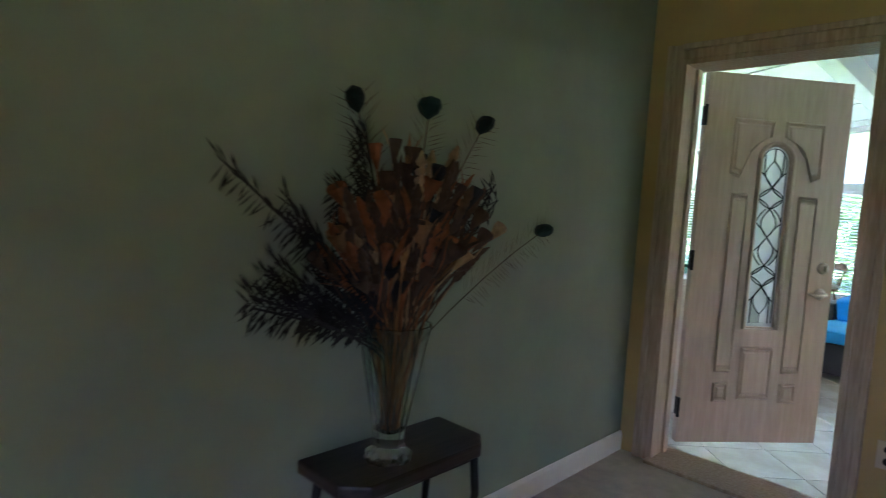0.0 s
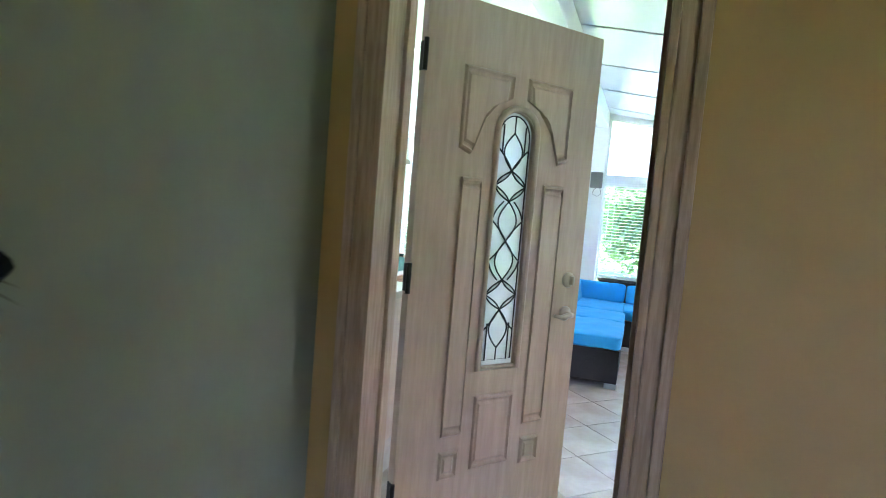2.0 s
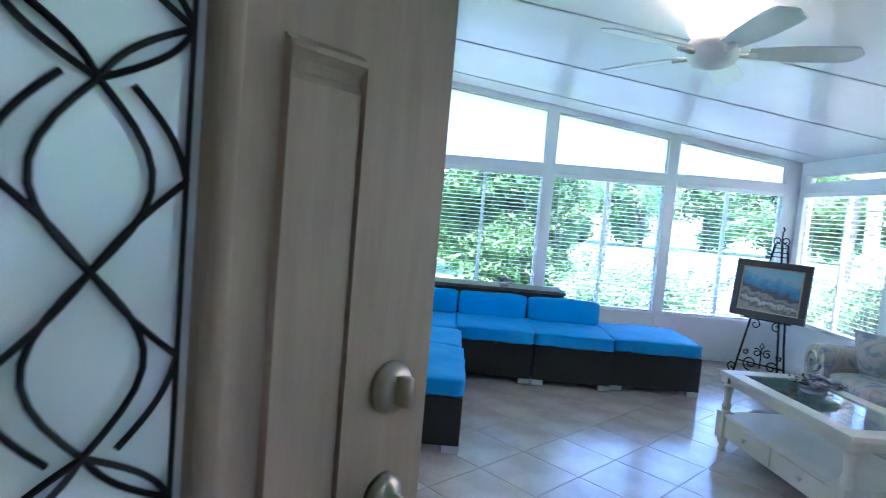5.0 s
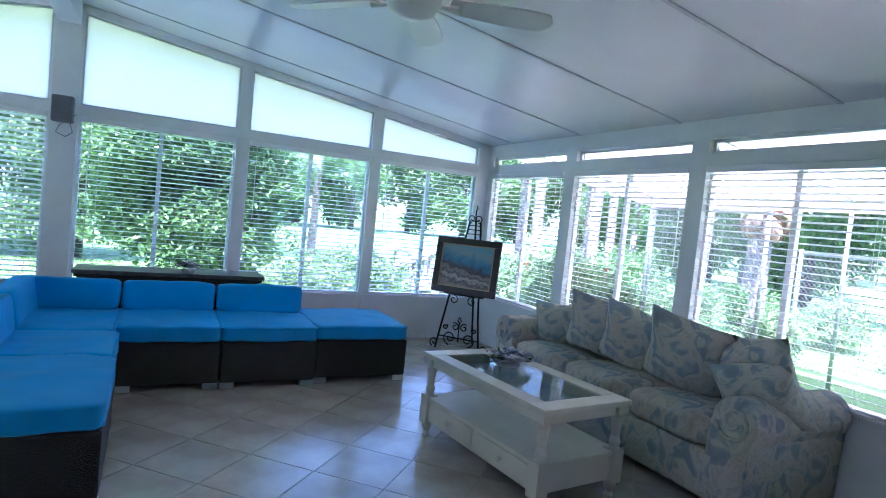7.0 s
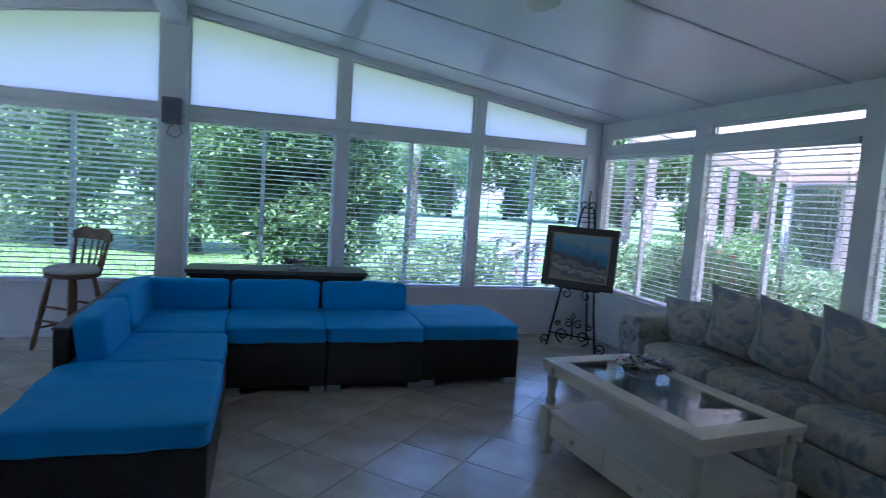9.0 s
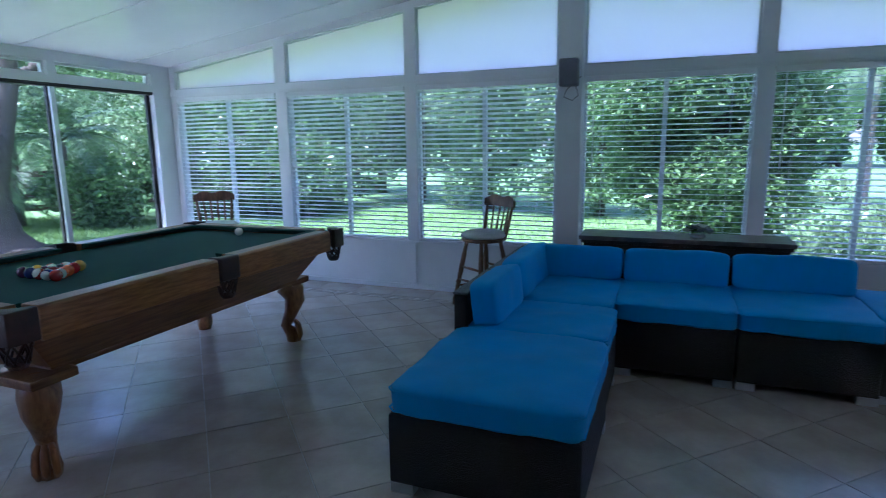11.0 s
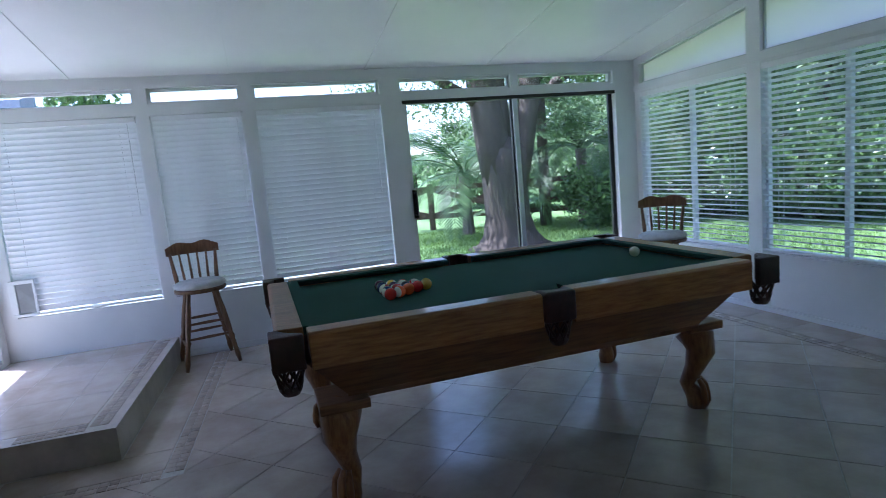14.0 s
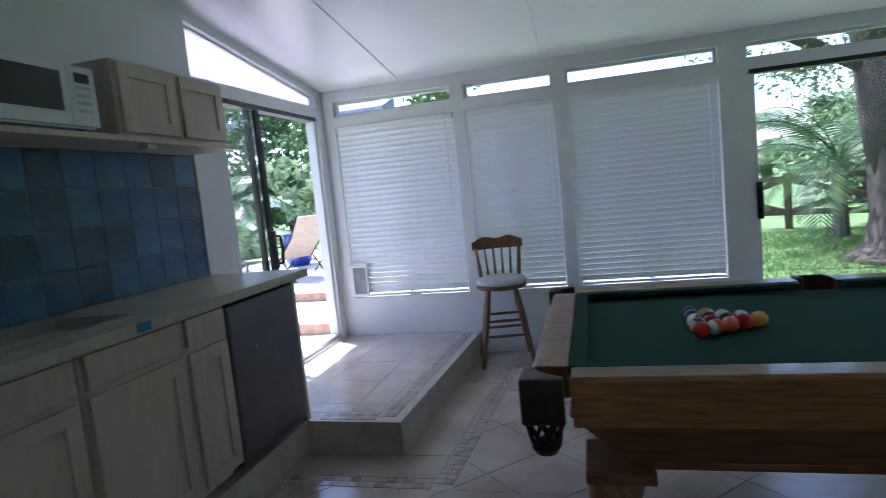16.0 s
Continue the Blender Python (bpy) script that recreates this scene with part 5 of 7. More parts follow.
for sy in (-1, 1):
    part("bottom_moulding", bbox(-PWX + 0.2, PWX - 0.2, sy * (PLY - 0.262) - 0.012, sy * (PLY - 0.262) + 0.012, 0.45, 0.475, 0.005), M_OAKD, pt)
for sx in (-1, 1):
    for sy in (-1, 1):
        x, y = (0.365 if sx > 0 else -0.41) - sy * 0.035, sy * 0.895 + 0.02
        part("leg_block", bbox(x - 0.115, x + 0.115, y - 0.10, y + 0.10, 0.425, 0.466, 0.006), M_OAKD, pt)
        bm = bmesh.new()
        k_ = 0.055
        tube(bm, [(x - sx * 0.01, y - sy * 0.01, 0.418), (x + sx * 0.03, y + sy * 0.02, 0.365), (x + sx * 0.035, y + sy * 0.028, 0.30), (x + sx * 0.01, y + sy * 0.01, 0.21), (x - sx * 0.02, y - sy * 0.015, 0.12), (x + sx * 0.005, y + sy * 0.004, 0.07), (x + sx * 0.02, y + sy * 0.012, 0.04), (x + sx * 0.015, y + sy * 0.01, 0.0)],
             [0.078, 0.082, 0.070, 0.047, 0.037, 0.044, 0.050, 0.044], 14)
        leg = part("leg", bm, M_OAKV, pt, "carved oak ball and claw leg", True)
        bm = bmesh.new()
        for d in (-0.55, 0.0, 0.55):
            a = math.atan2(sy, sx) + d
            tube(bm, [(x + sx * 0.0 + r * math.cos(a), y + r * math.sin(a), z) for r, z in ((0.04, 0.15), (0.062, 0.12), (0.07, 0.075), (0.074, 0.04), (0.062, 0.004))], [0.012, 0.016, 0.018, 0.016, 0.010], 7)
        part("claw", bm, M_OAKV, leg, smooth=True)

BALLS = [(0.72, 0.40, 0.05), (0.02, 0.03, 0.14), (0.6, 0.025, 0.02), (0.08, 0.02, 0.07), (0.75, 0.13, 0.025), (0.55, 0.03, 0.02), (0.28, 0.02, 0.02), (0.015, 0.015, 0.015)]
M_BALL = [mat("ball_lacquer", c, 0.08, var=0.02, coat=0.5) for c in BALLS]
M_BALLW = mat("ball_ivory", (0.75, 0.72, 0.6), 0.08, var=0.02, coat=0.5)


def ball(x, y, number):
    R = 0.0286
    rg = random.Random(number * 7 + 1)
    bm = bmesh.new()
    bmesh.ops.create_uvsphere(bm, u_segments=20, v_segments=12, radius=R)
    stripe = number > 8
    solid_mat = M_BALLW if (stripe or number == 0) else M_BALL[(number - 1) % 8]
    nm = {True: "striped pool ball in loose rack on green cloth", False: "solid colour pool ball in loose rack on green cloth"}[stripe] if number else "white cue ball on green cloth"
    ob = solid("pool_ball" if number else "cue_ball", bm, solid_mat, nm, "pool ball", True)
    if number:
        tagged(ob, group="racked pool balls")
    if stripe:
        ob.data.materials.append(M_BALL[(number - 1) % 8])
        for p in ob.data.polygons:
            if abs(p.center.z) < 0.016:
                p.material_index = 1
    ob.matrix_basis = pose(x, y, BED + R, rg.uniform(0, 180), rg.uniform(0, 180), rg.uniform(0, 360))


k = 1
order = [1, 11, 3, 14, 8, 5, 9, 12, 7, 13, 4, 2, 15, 10, 6]
for row in range(5):
    for c in range(row + 1):
        ball(-2.745 + (c - row / 2) * 0.0585 + 0.002 * (k % 3), 7.655 - row * 0.0505 + 0.0015 * (k % 2), order[k - 1])
        k += 1
ball(-2.775, 8.864, 0)


# ---- bar stools ----
def stool(x, y, rz, label):
    s = thing("bar_stool", x, y, 0, label, "stool", rz=rz, group="wooden bar stools")
    bm = bmesh.new()
    lathe(bm, [(0.15, 0.565), (0.185, 0.572), (0.19, 0.588), (0.18, 0.60)], 24)
    part("seat", bm, M_STOOL, s, smooth=False)
    bm = bmesh.new()
    lathe(bm, [(0.175, 0.60), (0.192, 0.612), (0.190, 0.632), (0.16, 0.648), (0.05, 0.652)], 24)
    part("seat_pad", bm, M_PAD, s, "round grey tied seat pad", True)
    legs = [(sx * 0.10, sy * 0.10, sx * 0.19, sy * 0.18) for sx in (-1, 1) for sy in (-1, 1)]
    for a, b, c, d in legs:
        bm = bmesh.new()
        P = [Vector((a, b, 0.568)).lerp(Vector((c, d, 0.0)), t) for t in (0, 0.1, 0.25, 0.45, 0.6, 0.64, 0.68, 0.85, 0.9, 1)]
        tube(bm, P, [0.017, 0.016, 0.021, 0.022, 0.017, 0.024, 0.017, 0.018, 0.021, 0.013], 10)
        part("leg", bm, M_STOOL, s, "turned leg", True)
    for z, pairs in ((0.17, ((0, 1), (2, 3))), (0.23, ((0, 2), (1, 3))), (0.34, ((0, 2), (1, 3)))):
        for i, j in pairs:
            t = 1 - z / 0.568
            p, q = [Vector((L[0], L[1], 0.568)).lerp(Vector((L[2], L[3], 0)), t) for L in (legs[i], legs[j])]
            bm = bmesh.new()
            tube(bm, [p, p.lerp(q, 0.5), q], [0.008, 0.012, 0.008], 8)
            part("stretcher", bm, M_STOOL, s, smooth=True)
    for u in np.linspace(-0.15, 0.15, 6):
        bm = bmesh.new()
        yb = 0.165 - 0.10 * (u / 0.15) ** 2 * 0.35
        r = 0.013 if abs(u) > 0.14 else 0.008
        tube(bm, [(u * 0.95, yb - 0.02, 0.58), (u, yb + 0.005, 0.68), (u * 1.08, yb + 0.03, 0.80), (u * 1.12, yb + 0.045, 0.86)], [r, r * 1.3, r, r * 0.9], 8)
        part("spindle" if r < 0.01 else "back_post", bm, M_STOOL, s, smooth=True)
    bm = bmesh.new()
    n_ = 12
    rows = []
    for i in range(n_ + 1):
        u = -1 + 2 * i / n_
        yb = 0.21 - 0.04 * u * u
        ztop = 0.935 - 0.012 * math.cos(u * 6) - 0.02 * u * u
        rows.append([bm.verts.new((u * 0.195, yb + dy, z)) for dy, z in ((-0.011, 0.845), (0.011, 0.845), (0.013, ztop), (-0.009, ztop))])
    for p, q in zip(rows, rows[1:]):
        for c in range(4):
            bm.faces.new((p[c], p[(c + 1) % 4], q[(c + 1) % 4], q[c]))
    bm.faces.new(rows[0]), bm.faces.new(rows[-1])
    part("crest_rail", bm, M_STOOL, s)
    return s


stool(-1.43, 10.27, -35, "dark wooden bar stool with grey pad beside sectional")
stool(-4.12, 10.12, 50, "dark wooden bar stool with grey pad in corner")
stool(-4.88, 6.44, 102, "dark wooden bar stool with grey pad beside step")

# ---- kitchenette and raised step ----
M_MAPLE = mat("pickled_maple", (0.50, 0.41, 0.325), 0.45, scale=4, color2=(0.58, 0.49, 0.40), stretch=(8, 8, 1.5), bump=0.04)
M_COUNTER = mat("cream_laminate", (0.50, 0.46, 0.36), 0.3, var=0.1, scale=30)
M_BLKAPP = mat("black_appliance", (0.030, 0.029, 0.034), 0.24, var=0.1, scale=8)
M_WHTAPP = mat("white_appliance", (0.70, 0.73, 0.76), 0.35, var=0.02)
M_STEEL = mat("brushed_steel", (0.5, 0.5, 0.5), 0.3, metal=1.0, var=0.08, scale=60)
PLAT = 0.175
KX1 = -1.32       # end of the run nearest the hall door


def raised_door(x0, x1, z0, z1, y, parent, name="door"):
    """A cabinet door with frame and recessed panel, facing +y."""
    s = 0.055
    d_ = part(name, bbox(x0 + s, x1 - s, y, y + 0.009, z0 + s, z1 - s, 0.002), M_MAPLE, parent)
    for nm, a, b, c, d in (("rail", x0, x1, z0, z0 + s), ("rail", x0, x1, z1 - s, z1), ("stile", x0, x0 + s, z0 + s, z1 - s), ("stile", x1 - s, x1, z0 + s, z1 - s)):
        part(nm, bbox(a, b, y, y + 0.018, c, d, 0.002), M_MAPLE, d_)
    return d_


FY0 = 5.575
for x0, x1, doors in ((-2.46, -2.0, 1), (-1.995, KX1, 2), (-2.74, -2.465, 1)):
    cab = thing("base_cabinet", (x0 + x1) / 2, 0, 0, "pickled maple base cabinet with drawer", "cabinet", group="kitchenette base cabinets")
    ox = -(x0 + x1) / 2
    bm = bmesh.new()
    box(bm, x0 + ox, x1 + ox, YS + 0.003, FY0, PLAT + 0.08, 0.943)
    box(bm, x0 + ox, x1 + ox, YS + 0.003, FY0 - 0.06, PLAT + 0.001, PLAT + 0.08)
    part("body", bm, M_MAPLE, cab)
    w = (x1 - x0) / doors
    for k in range(doors):
        a, b = x0 + ox + k * w + 0.018, x0 + ox + (k + 1) * w - 0.018
        raised_door(a, b, PLAT + 0.07, 0.795, FY0 + 0.001, cab)
        part("drawer_front", bbox(a, b, FY0 + 0.001, FY0 + 0.019, 0.82, 0.93, 0.004), M_MAPLE, cab)
fridge = thing("mini_fridge", -3.035, 0, 0, "black mini fridge under the counter", "fridge")
part("body", bbox(-0.285, 0.285, YS + 0.02, FY0 - 0.03, PLAT + 0.03, 0.925, 0.006), M_BLKAPP, fridge)
part("door", bbox(-0.285, 0.285, FY0 - 0.028, FY0 + 0.018, PLAT + 0.045, 0.925, 0.012), mat("dark_steel_door", (0.16, 0.155, 0.17), 0.34, 0.6, var=0.12, scale=7, bump=0.02), fridge, "dark brushed steel door")
for sx in (-0.22, 0.22):
    part("foot", bbox(sx - 0.02, sx + 0.02, FY0 - 0.10, FY0 - 0.06, PLAT, PLAT + 0.031, 0.003), M_BLKAPP, fridge)
part("badge", bbox(0.10, 0.115, FY0 + 0.0175, FY0 + 0.0195, 0.70, 0.708, 0.001), M_STEEL, fridge)
bm = bbox(-3.36, -3.325, YS + 0.003, FY0 + 0.005, PLAT + 0.001, 0.943, 0.003)
solid("end_panel", bm, M_MAPLE, "pickled maple end panel beside fridge", "panel")
cnt = thing("countertop", 0, 0, 0, "cream laminate countertop with inset sink", "countertop")
SK0, SK1, SY0, SY1 = -2.36, -1.84, 5.12, 5.46
bm = bmesh.new()
for a, b, c, d in ((-3.45, SK0, YS + 0.002, 5.62), (SK1, KX1, YS + 0.002, 5.62), (SK0, SK1, YS + 0.002, SY0), (SK0, SK1, SY1, 5.62)):
    bm = bmesh.new()
    box(bm, a, b, c, d, 0.945, 0.985)
    part("slab", bm, M_COUNTER, cnt)
sink = thing("sink", (SK0 + SK1) / 2, (SY0 + SY1) / 2, 0.808, "dark stainless sink set in countertop", "sink")
bm = bmesh.new()
hx, hy = (SK1 - SK0) / 2 - 0.004, (SY1 - SY0) / 2 - 0.004
box(bm, -hx, hx, -hy, hy, 0, 0.006)
for a, b, c, d in ((-hx, -hx + 0.005, -hy, hy), (hx - 0.005, hx, -hy, hy), (-hx, hx, -hy, -hy + 0.005), (-hx, hx, hy - 0.005, hy)):
    box(bm, a, b, c, d, 0.006, 0.178)
part("basin", bm, M_STEEL, sink)
bm = bmesh.new()
for a, b, c, d in ((-hx - 0.015, hx + 0.015, -hy - 0.015, -hy), (-hx - 0.015, hx + 0.015, hy, hy + 0.015), (-hx - 0.015, -hx, -hy, hy), (hx, hx + 0.015, -hy, hy)):
    box(bm, a, b, c, d, 0.178, 0.182)
part("rim", bm, M_STEEL, sink)
bm = bbox(-2.28, -2.215, 5.619, 5.623, 0.950, 0.980, 0.001)
solid("tape_label", bm, mat("blue_tape", (0.03, 0.2, 0.38), 0.6), "small blue tape label on counter edge", "label")
# wall cabinets on a shelf, microwave beside
shelf = tagged(new("wall_shelf", data("wall_shelf", bbox(-3.38, KX1, YS + 0.003, 5.325, 1.655, 1.68, 0.004), M_MAPLE)), "pickled maple shelf under wall cabinets", "shelf")
for i, (x0, x1) in enumerate(((-3.375, -3.015), (-3.013, -2.64))):
    cab = thing("wall_cabinet", (x0 + x1) / 2, 0, 0, "pickled maple wall cabinet with panel door", "cabinet", group="kitchenette wall cabinets")
    ox = -(x0 + x1) / 2
    part("body", bbox(x0 + ox, x1 + ox, YS + 0.003, 5.28, 1.681, 2.0, 0.004), M_MAPLE, cab)
    raised_door(x0 + ox + 0.02, x1 + ox - 0.02, 1.70, 1.985, 5.281, cab)
part_hook = bbox(-2.83, -2.77, 5.25, 5.30, 1.635, 1.654, 0.003)
solid("puck_light", part_hook, M_WHTAPP, "small white puck light under shelf", "light")
mw = thing("microwave", -2.225, 5.205, 1.68, "white microwave oven on wall shelf", "microwave")
part("body", bbox(-0.255, 0.255, -0.14, 0.125, 0.006, 0.235, 0.008), M_WHTAPP, mw)
part("door", bbox(-0.13, 0.253, 0.126, 0.148, 0.012, 0.232, 0.006), M_WHTAPP, mw)
part("door_window", bbox(-0.10, 0.22, 0.1485, 0.1505, 0.06, 0.20, 0.002), M_BLKAPP, mw, "black door window")
part("control_panel", bbox(-0.253, -0.132, 0.126, 0.146, 0.012, 0.232, 0.006), M_WHTAPP, mw)
part("display", bbox(-0.225, -0.16, 0.1465, 0.148, 0.17, 0.205, 0.001), M_BLKAPP, mw)
M_KEY = mat("grey_keys", (0.45, 0.47, 0.5), 0.5)
for r in range(4):
    for c in range(3):
        part("key", bbox(-0.225 + 0.023 * c, -0.208 + 0.023 * c, 0.1465, 0.1478, 0.145 - 0.028 * r, 0.160 - 0.028 * r, 0.001), M_KEY, mw)
for sx in (-0.2, 0.2):
    for sy in (-0.1, 0.1):
        part("foot", bbox(sx - 0.01, sx + 0.01, sy - 0.01, sy + 0.01, 0.0, 0.007, 0.001), M_BLKAPP, mw)
# blue wall tiles
M_BTILE = mat("blue_glazed_tile", (0.02, 0.075, 0.17), 0.18, scale=7, color2=(0.055, 0.16, 0.28), random=0.4, bump=0.06, bscale=20, coat=0.3)
splash = setting("backsplash", bbox(-3.395, KX1, YS + 0.001, YS + 0.008, 0.986, 1.654, 0.001), M_GROUT, "blue glazed wall tiles behind counter")
bm = bmesh.new()
box(bm, -0.0815, 0.0815, 0, 0.003, -0.0815, 0.0815)
bevel(bm, 0.001, 1)
BT = data("tile", bm, M_BTILE)
for r in range(4):
    for c in range(12):
        x = -3.395 + 0.084 + 0.1665 * c
        if x < KX1 - 0.08:
            child("tile", BT, splash, pose(x, YS + 0.0085, 1.070 + 0.1665 * r))
setting("trim_wall_end", bbox(-3.695, -3.40, YS + 0.001, YS + 0.02, 0.99, 2.02, 0.004), M_KNEE, "greyish white end trim beside patio door")

# raised tiled step, kerb under the cabinets
bm = bmesh.new()
prism(bm, [(XW + 0.002, YS + 0.001), (-3.34, YS + 0.001), (-3.31, 6.11), (XW + 0.002, 6.20)], -0.01, PLAT - 0.002, "z")
prism(bm, [(-3.339, YS + 0.001), (KX1, YS + 0.001), (KX1, 5.575), (-3.323, 5.575)], -0.01, PLAT - 0.002, "z")
step = setting("step", bm, mat("step_side", (0.46, 0.42, 0.37), 0.4, var=0.15, scale=6), "raised tiled step by the patio door")

# vent and pet door in the west wall
vent = thing("wall_vent", XW, 7.38, 0.10, "white louvred floor-level wall vent", "vent")
part("frame", bbox(0.001, 0.010, -0.11, 0.11, -0.075, 0.075, 0.003), M_WHITE, vent)
for k in range(7):
    part("louvre", bbox(0.010, 0.018, -0.095, 0.095, -0.06 + 0.018 * k, -0.049 + 0.018 * k, 0.001), M_SEAM, vent)
setting("trim_base_west", bbox(XW + 0.001, XW + 0.015, 6.21, 8.24, 0.0, 0.05, 0.003), M_WHITE, "white base strip")
setting("trim_base_north", bbox(XW + 0.02, XE - 0.02, YN - 0.028, YN - 0.013, 0.0, 0.045, 0.003), M_WHITE, "white base strip")
setting("trim_base_east", bbox(XE - 0.016, XE - 0.001, YH + 0.02, YN - 0.03, 0.0, 0.07, 0.003), M_WHITE, "white base strip")

# small pet flap set into the blind's corner
pet = thing("pet_door", XW + 0.028, 5.215, 0.685, "small grey pet flap in white frame by the blind", "pet door")
for y0, y1, z0, z1 in ((-0.10, 0.07, 0.075, 0.10), (-0.10, 0.07, -0.17, -0.15), (-0.10, -0.055, -0.15, 0.075), (0.055, 0.07, -0.15, 0.075)):
    part("frame", bbox(-0.008, 0.012, y0, y1, z0, z1, 0.003), M_WHITE, pet)
part("flap", bbox(-0.005, 0.003, -0.054, 0.054, -0.149, 0.074, 0.002), mat("grey_flap", (0.25, 0.26, 0.27), 0.4, var=0.15), pet, "grey plastic flap")

# ---- garden ----
def leafy(name, dark, light, gloss=0.45):
    m = bpy.data.materials.new(name)
    m.use_nodes = True
    t = m.node_tree
    b = t.nodes["Principled BSDF"]
    b.inputs["Roughness"].default_value = gloss
    g = t.nodes.new("ShaderNodeNewGeometry")
    r = t.nodes.new("ShaderNodeValToRGB")
    r.color_ramp.elements[0].color, r.color_ramp.elements[1].color = (*dark, 1), (*light, 1)
    t.links.new(g.outputs["Random Per Island"], r.inputs[0])
    t.links.new(r.outputs[0], b.inputs["Base Color"])
    tl, mx = t.nodes.new("ShaderNodeBsdfTranslucent"), t.nodes.new("ShaderNodeMixShader")
    mx.inputs[0].default_value = 0.42
    t.links.new(r.outputs[0], tl.inputs[0]), t.links.new(b.outputs[0], mx.inputs[1]), t.links.new(tl.outputs[0], mx.inputs[2])
    t.links.new(mx.outputs[0], t.nodes["Material Output"].inputs[0])
    return m


M_LEAF = leafy("glossy_leaves", (0.05, 0.105, 0.035), (0.19, 0.31, 0.11), 0.35)
M_LEAF2 = leafy("oak_leaves", (0.045, 0.095, 0.035), (0.15, 0.25, 0.085))
M_LEAF3 = leafy("pale_leaves", (0.09, 0.16, 0.07), (0.26, 0.36, 0.18))
M_PALM = leafy("palm_leaves", (0.04, 0.09, 0.035), (0.13, 0.22, 0.09), 0.4)
M_BARK = mat("oak_bark", (0.028, 0.022, 0.016), 0.9, scale=18, color2=(0.095, 0.074, 0.055), stretch=(2.6, 2.6, 0.7), bump=1.0, bscale=22)
M_PINE = mat("pine_bark", (0.10, 0.08, 0.07), 0.9, scale=8, color2=(0.22, 0.18, 0.165), stretch=(3, 3, 1), bump=1.0, bscale=12)
M_FENCE = mat("brown_fence_wood", (0.07, 0.045, 0.03), 0.8, scale=6, color2=(0.15, 0.10, 0.07), stretch=(6, 6, 1))


def leaf_mesh(name, blobs, n, size, material, seed, hollow=0.55):
    """Many small folded leaves filling a union of ellipsoids, denser near their skins."""
    rg = np.random.RandomState(seed)
    vol = np.array([b[3] * b[4] * b[5] for b in blobs]) ** 0.75
    pick = rg.choice(len(blobs), n, p=vol / vol.sum())
    B = np.array(blobs)[pick]
    d = rg.normal(size=(n, 3))
    d /= np.linalg.norm(d, axis=1)[:, None]
    lump = 1 + 0.22 * np.sin(d[:, 0] * 7 + B[:, 0] * 3) * np.sin(d[:, 1] * 6 + B[:, 1]) + 0.15 * np.sin(d[:, 2] * 9 + B[:, 2] * 5)
    rad = (hollow + (1 - hollow) * rg.rand(n)) * lump
    c = B[:, :3] + d * B[:, 3:6] * rad[:, None]
    ax = rg.normal(size=(n, 3)) + np.array([0, 0, -0.3])
    ax /= np.linalg.norm(ax, axis=1)[:, None]
    sd = np.cross(ax, rg.normal(size=(n, 3)))
    sd /= np.linalg.norm(sd, axis=1)[:, None]
    s = (size * (0.6 + 0.8 * rg.rand(n)))[:, None]
    v = np.stack([c - ax * s, c + sd * s * 0.45, c + ax * s, c - sd * s * 0.45], 1).reshape(-1, 3)
    me = bpy.data.meshes.new(name)
    me.from_pydata(v.tolist(), [], [(4 * i, 4 * i + 1, 4 * i + 2, 4 * i + 3) for i in range(n)])
    me.materials.append(material)
    return me


def tree(name, x, y, label, blobs, n, size, material, seed, trunk, bark=M_BARK, hollow=0.55, rz=0.0, limbs=()):
    t = thing(name, x, y, -0.16, label, "tree", rz=rz)
    bm = bmesh.new()
    tube(bm, [p[:3] for p in trunk], [p[3] for p in trunk], 14)
    tr = part("trunk", bm, bark, t, smooth=True)
    for L in limbs:
        bm = bmesh.new()
        tube(bm, [p[:3] for p in L], [p[3] for p in L], 9)
        part("limb", bm, bark, t, smooth=True)
    c = new("crown", leaf_mesh("crown", blobs, n, size, material, seed, hollow))
    c.parent = t
    return t


def cloud(rx, ry, z0, z1, k, seed, r=0.45):
    rg = np.random.RandomState(seed)
    out = []
    for i in range(k):
        z = z0 + (z1 - z0) * rg.rand()
        f = 1 - 0.45 * abs((z - (z0 + z1) / 2) / max(0.1, (z1 - z0) / 2))
        rr = r * (0.7 + 0.6 * rg.rand())
        out.append((rg.uniform(-rx, rx) * f, rg.uniform(-ry, ry) * f, z, rr, rr, rr * 0.8))
    return out


# close glossy shrub trees outside the gable windows
tree("magnolia_tree", 0.55, 14.4, "dense glossy-leaved evergreen tree by the gable", cloud(1.25, 0.9, 0.3, 4.6, 30, 1, 0.60), 52000, 0.048, M_LEAF, 1, [(0, 0, 0, 0.12), (0.05, 0, 1.5, 0.1), (0, 0.1, 3.5, 0.05)])
tree("magnolia_tree", 1.35, 15.0, "dense glossy-leaved evergreen tree beside another", cloud(0.55, 0.7, 0.3, 3.4, 14, 2, 0.5), 20000, 0.048, M_LEAF, 2, [(0, 0, 0, 0.1), (0.05, 0, 1.5, 0.08), (0, 0.1, 3, 0.04)])
tree("hedge_tree", -1.4, 18.4, "tall bright green hedge tree behind lawn", cloud(1.5, 1.0, 0.4, 6.5, 30, 3, 0.75), 34000, 0.06, M_LEAF3, 3, [(0, 0, 0, 0.12), (0.05, 0, 2, 0.1), (0, 0.1, 4.5, 0.05)])
tree("hedge_tree", -4.0, 18.8, "tall silvery shrub tree with pale blossom", cloud(1.6, 1.0, 0.4, 6.2, 30, 4, 0.75), 34000, 0.06, M_LEAF3, 4, [(0, 0, 0, 0.12), (0.05, 0, 2, 0.1), (0, 0.1, 4.5, 0.05)])
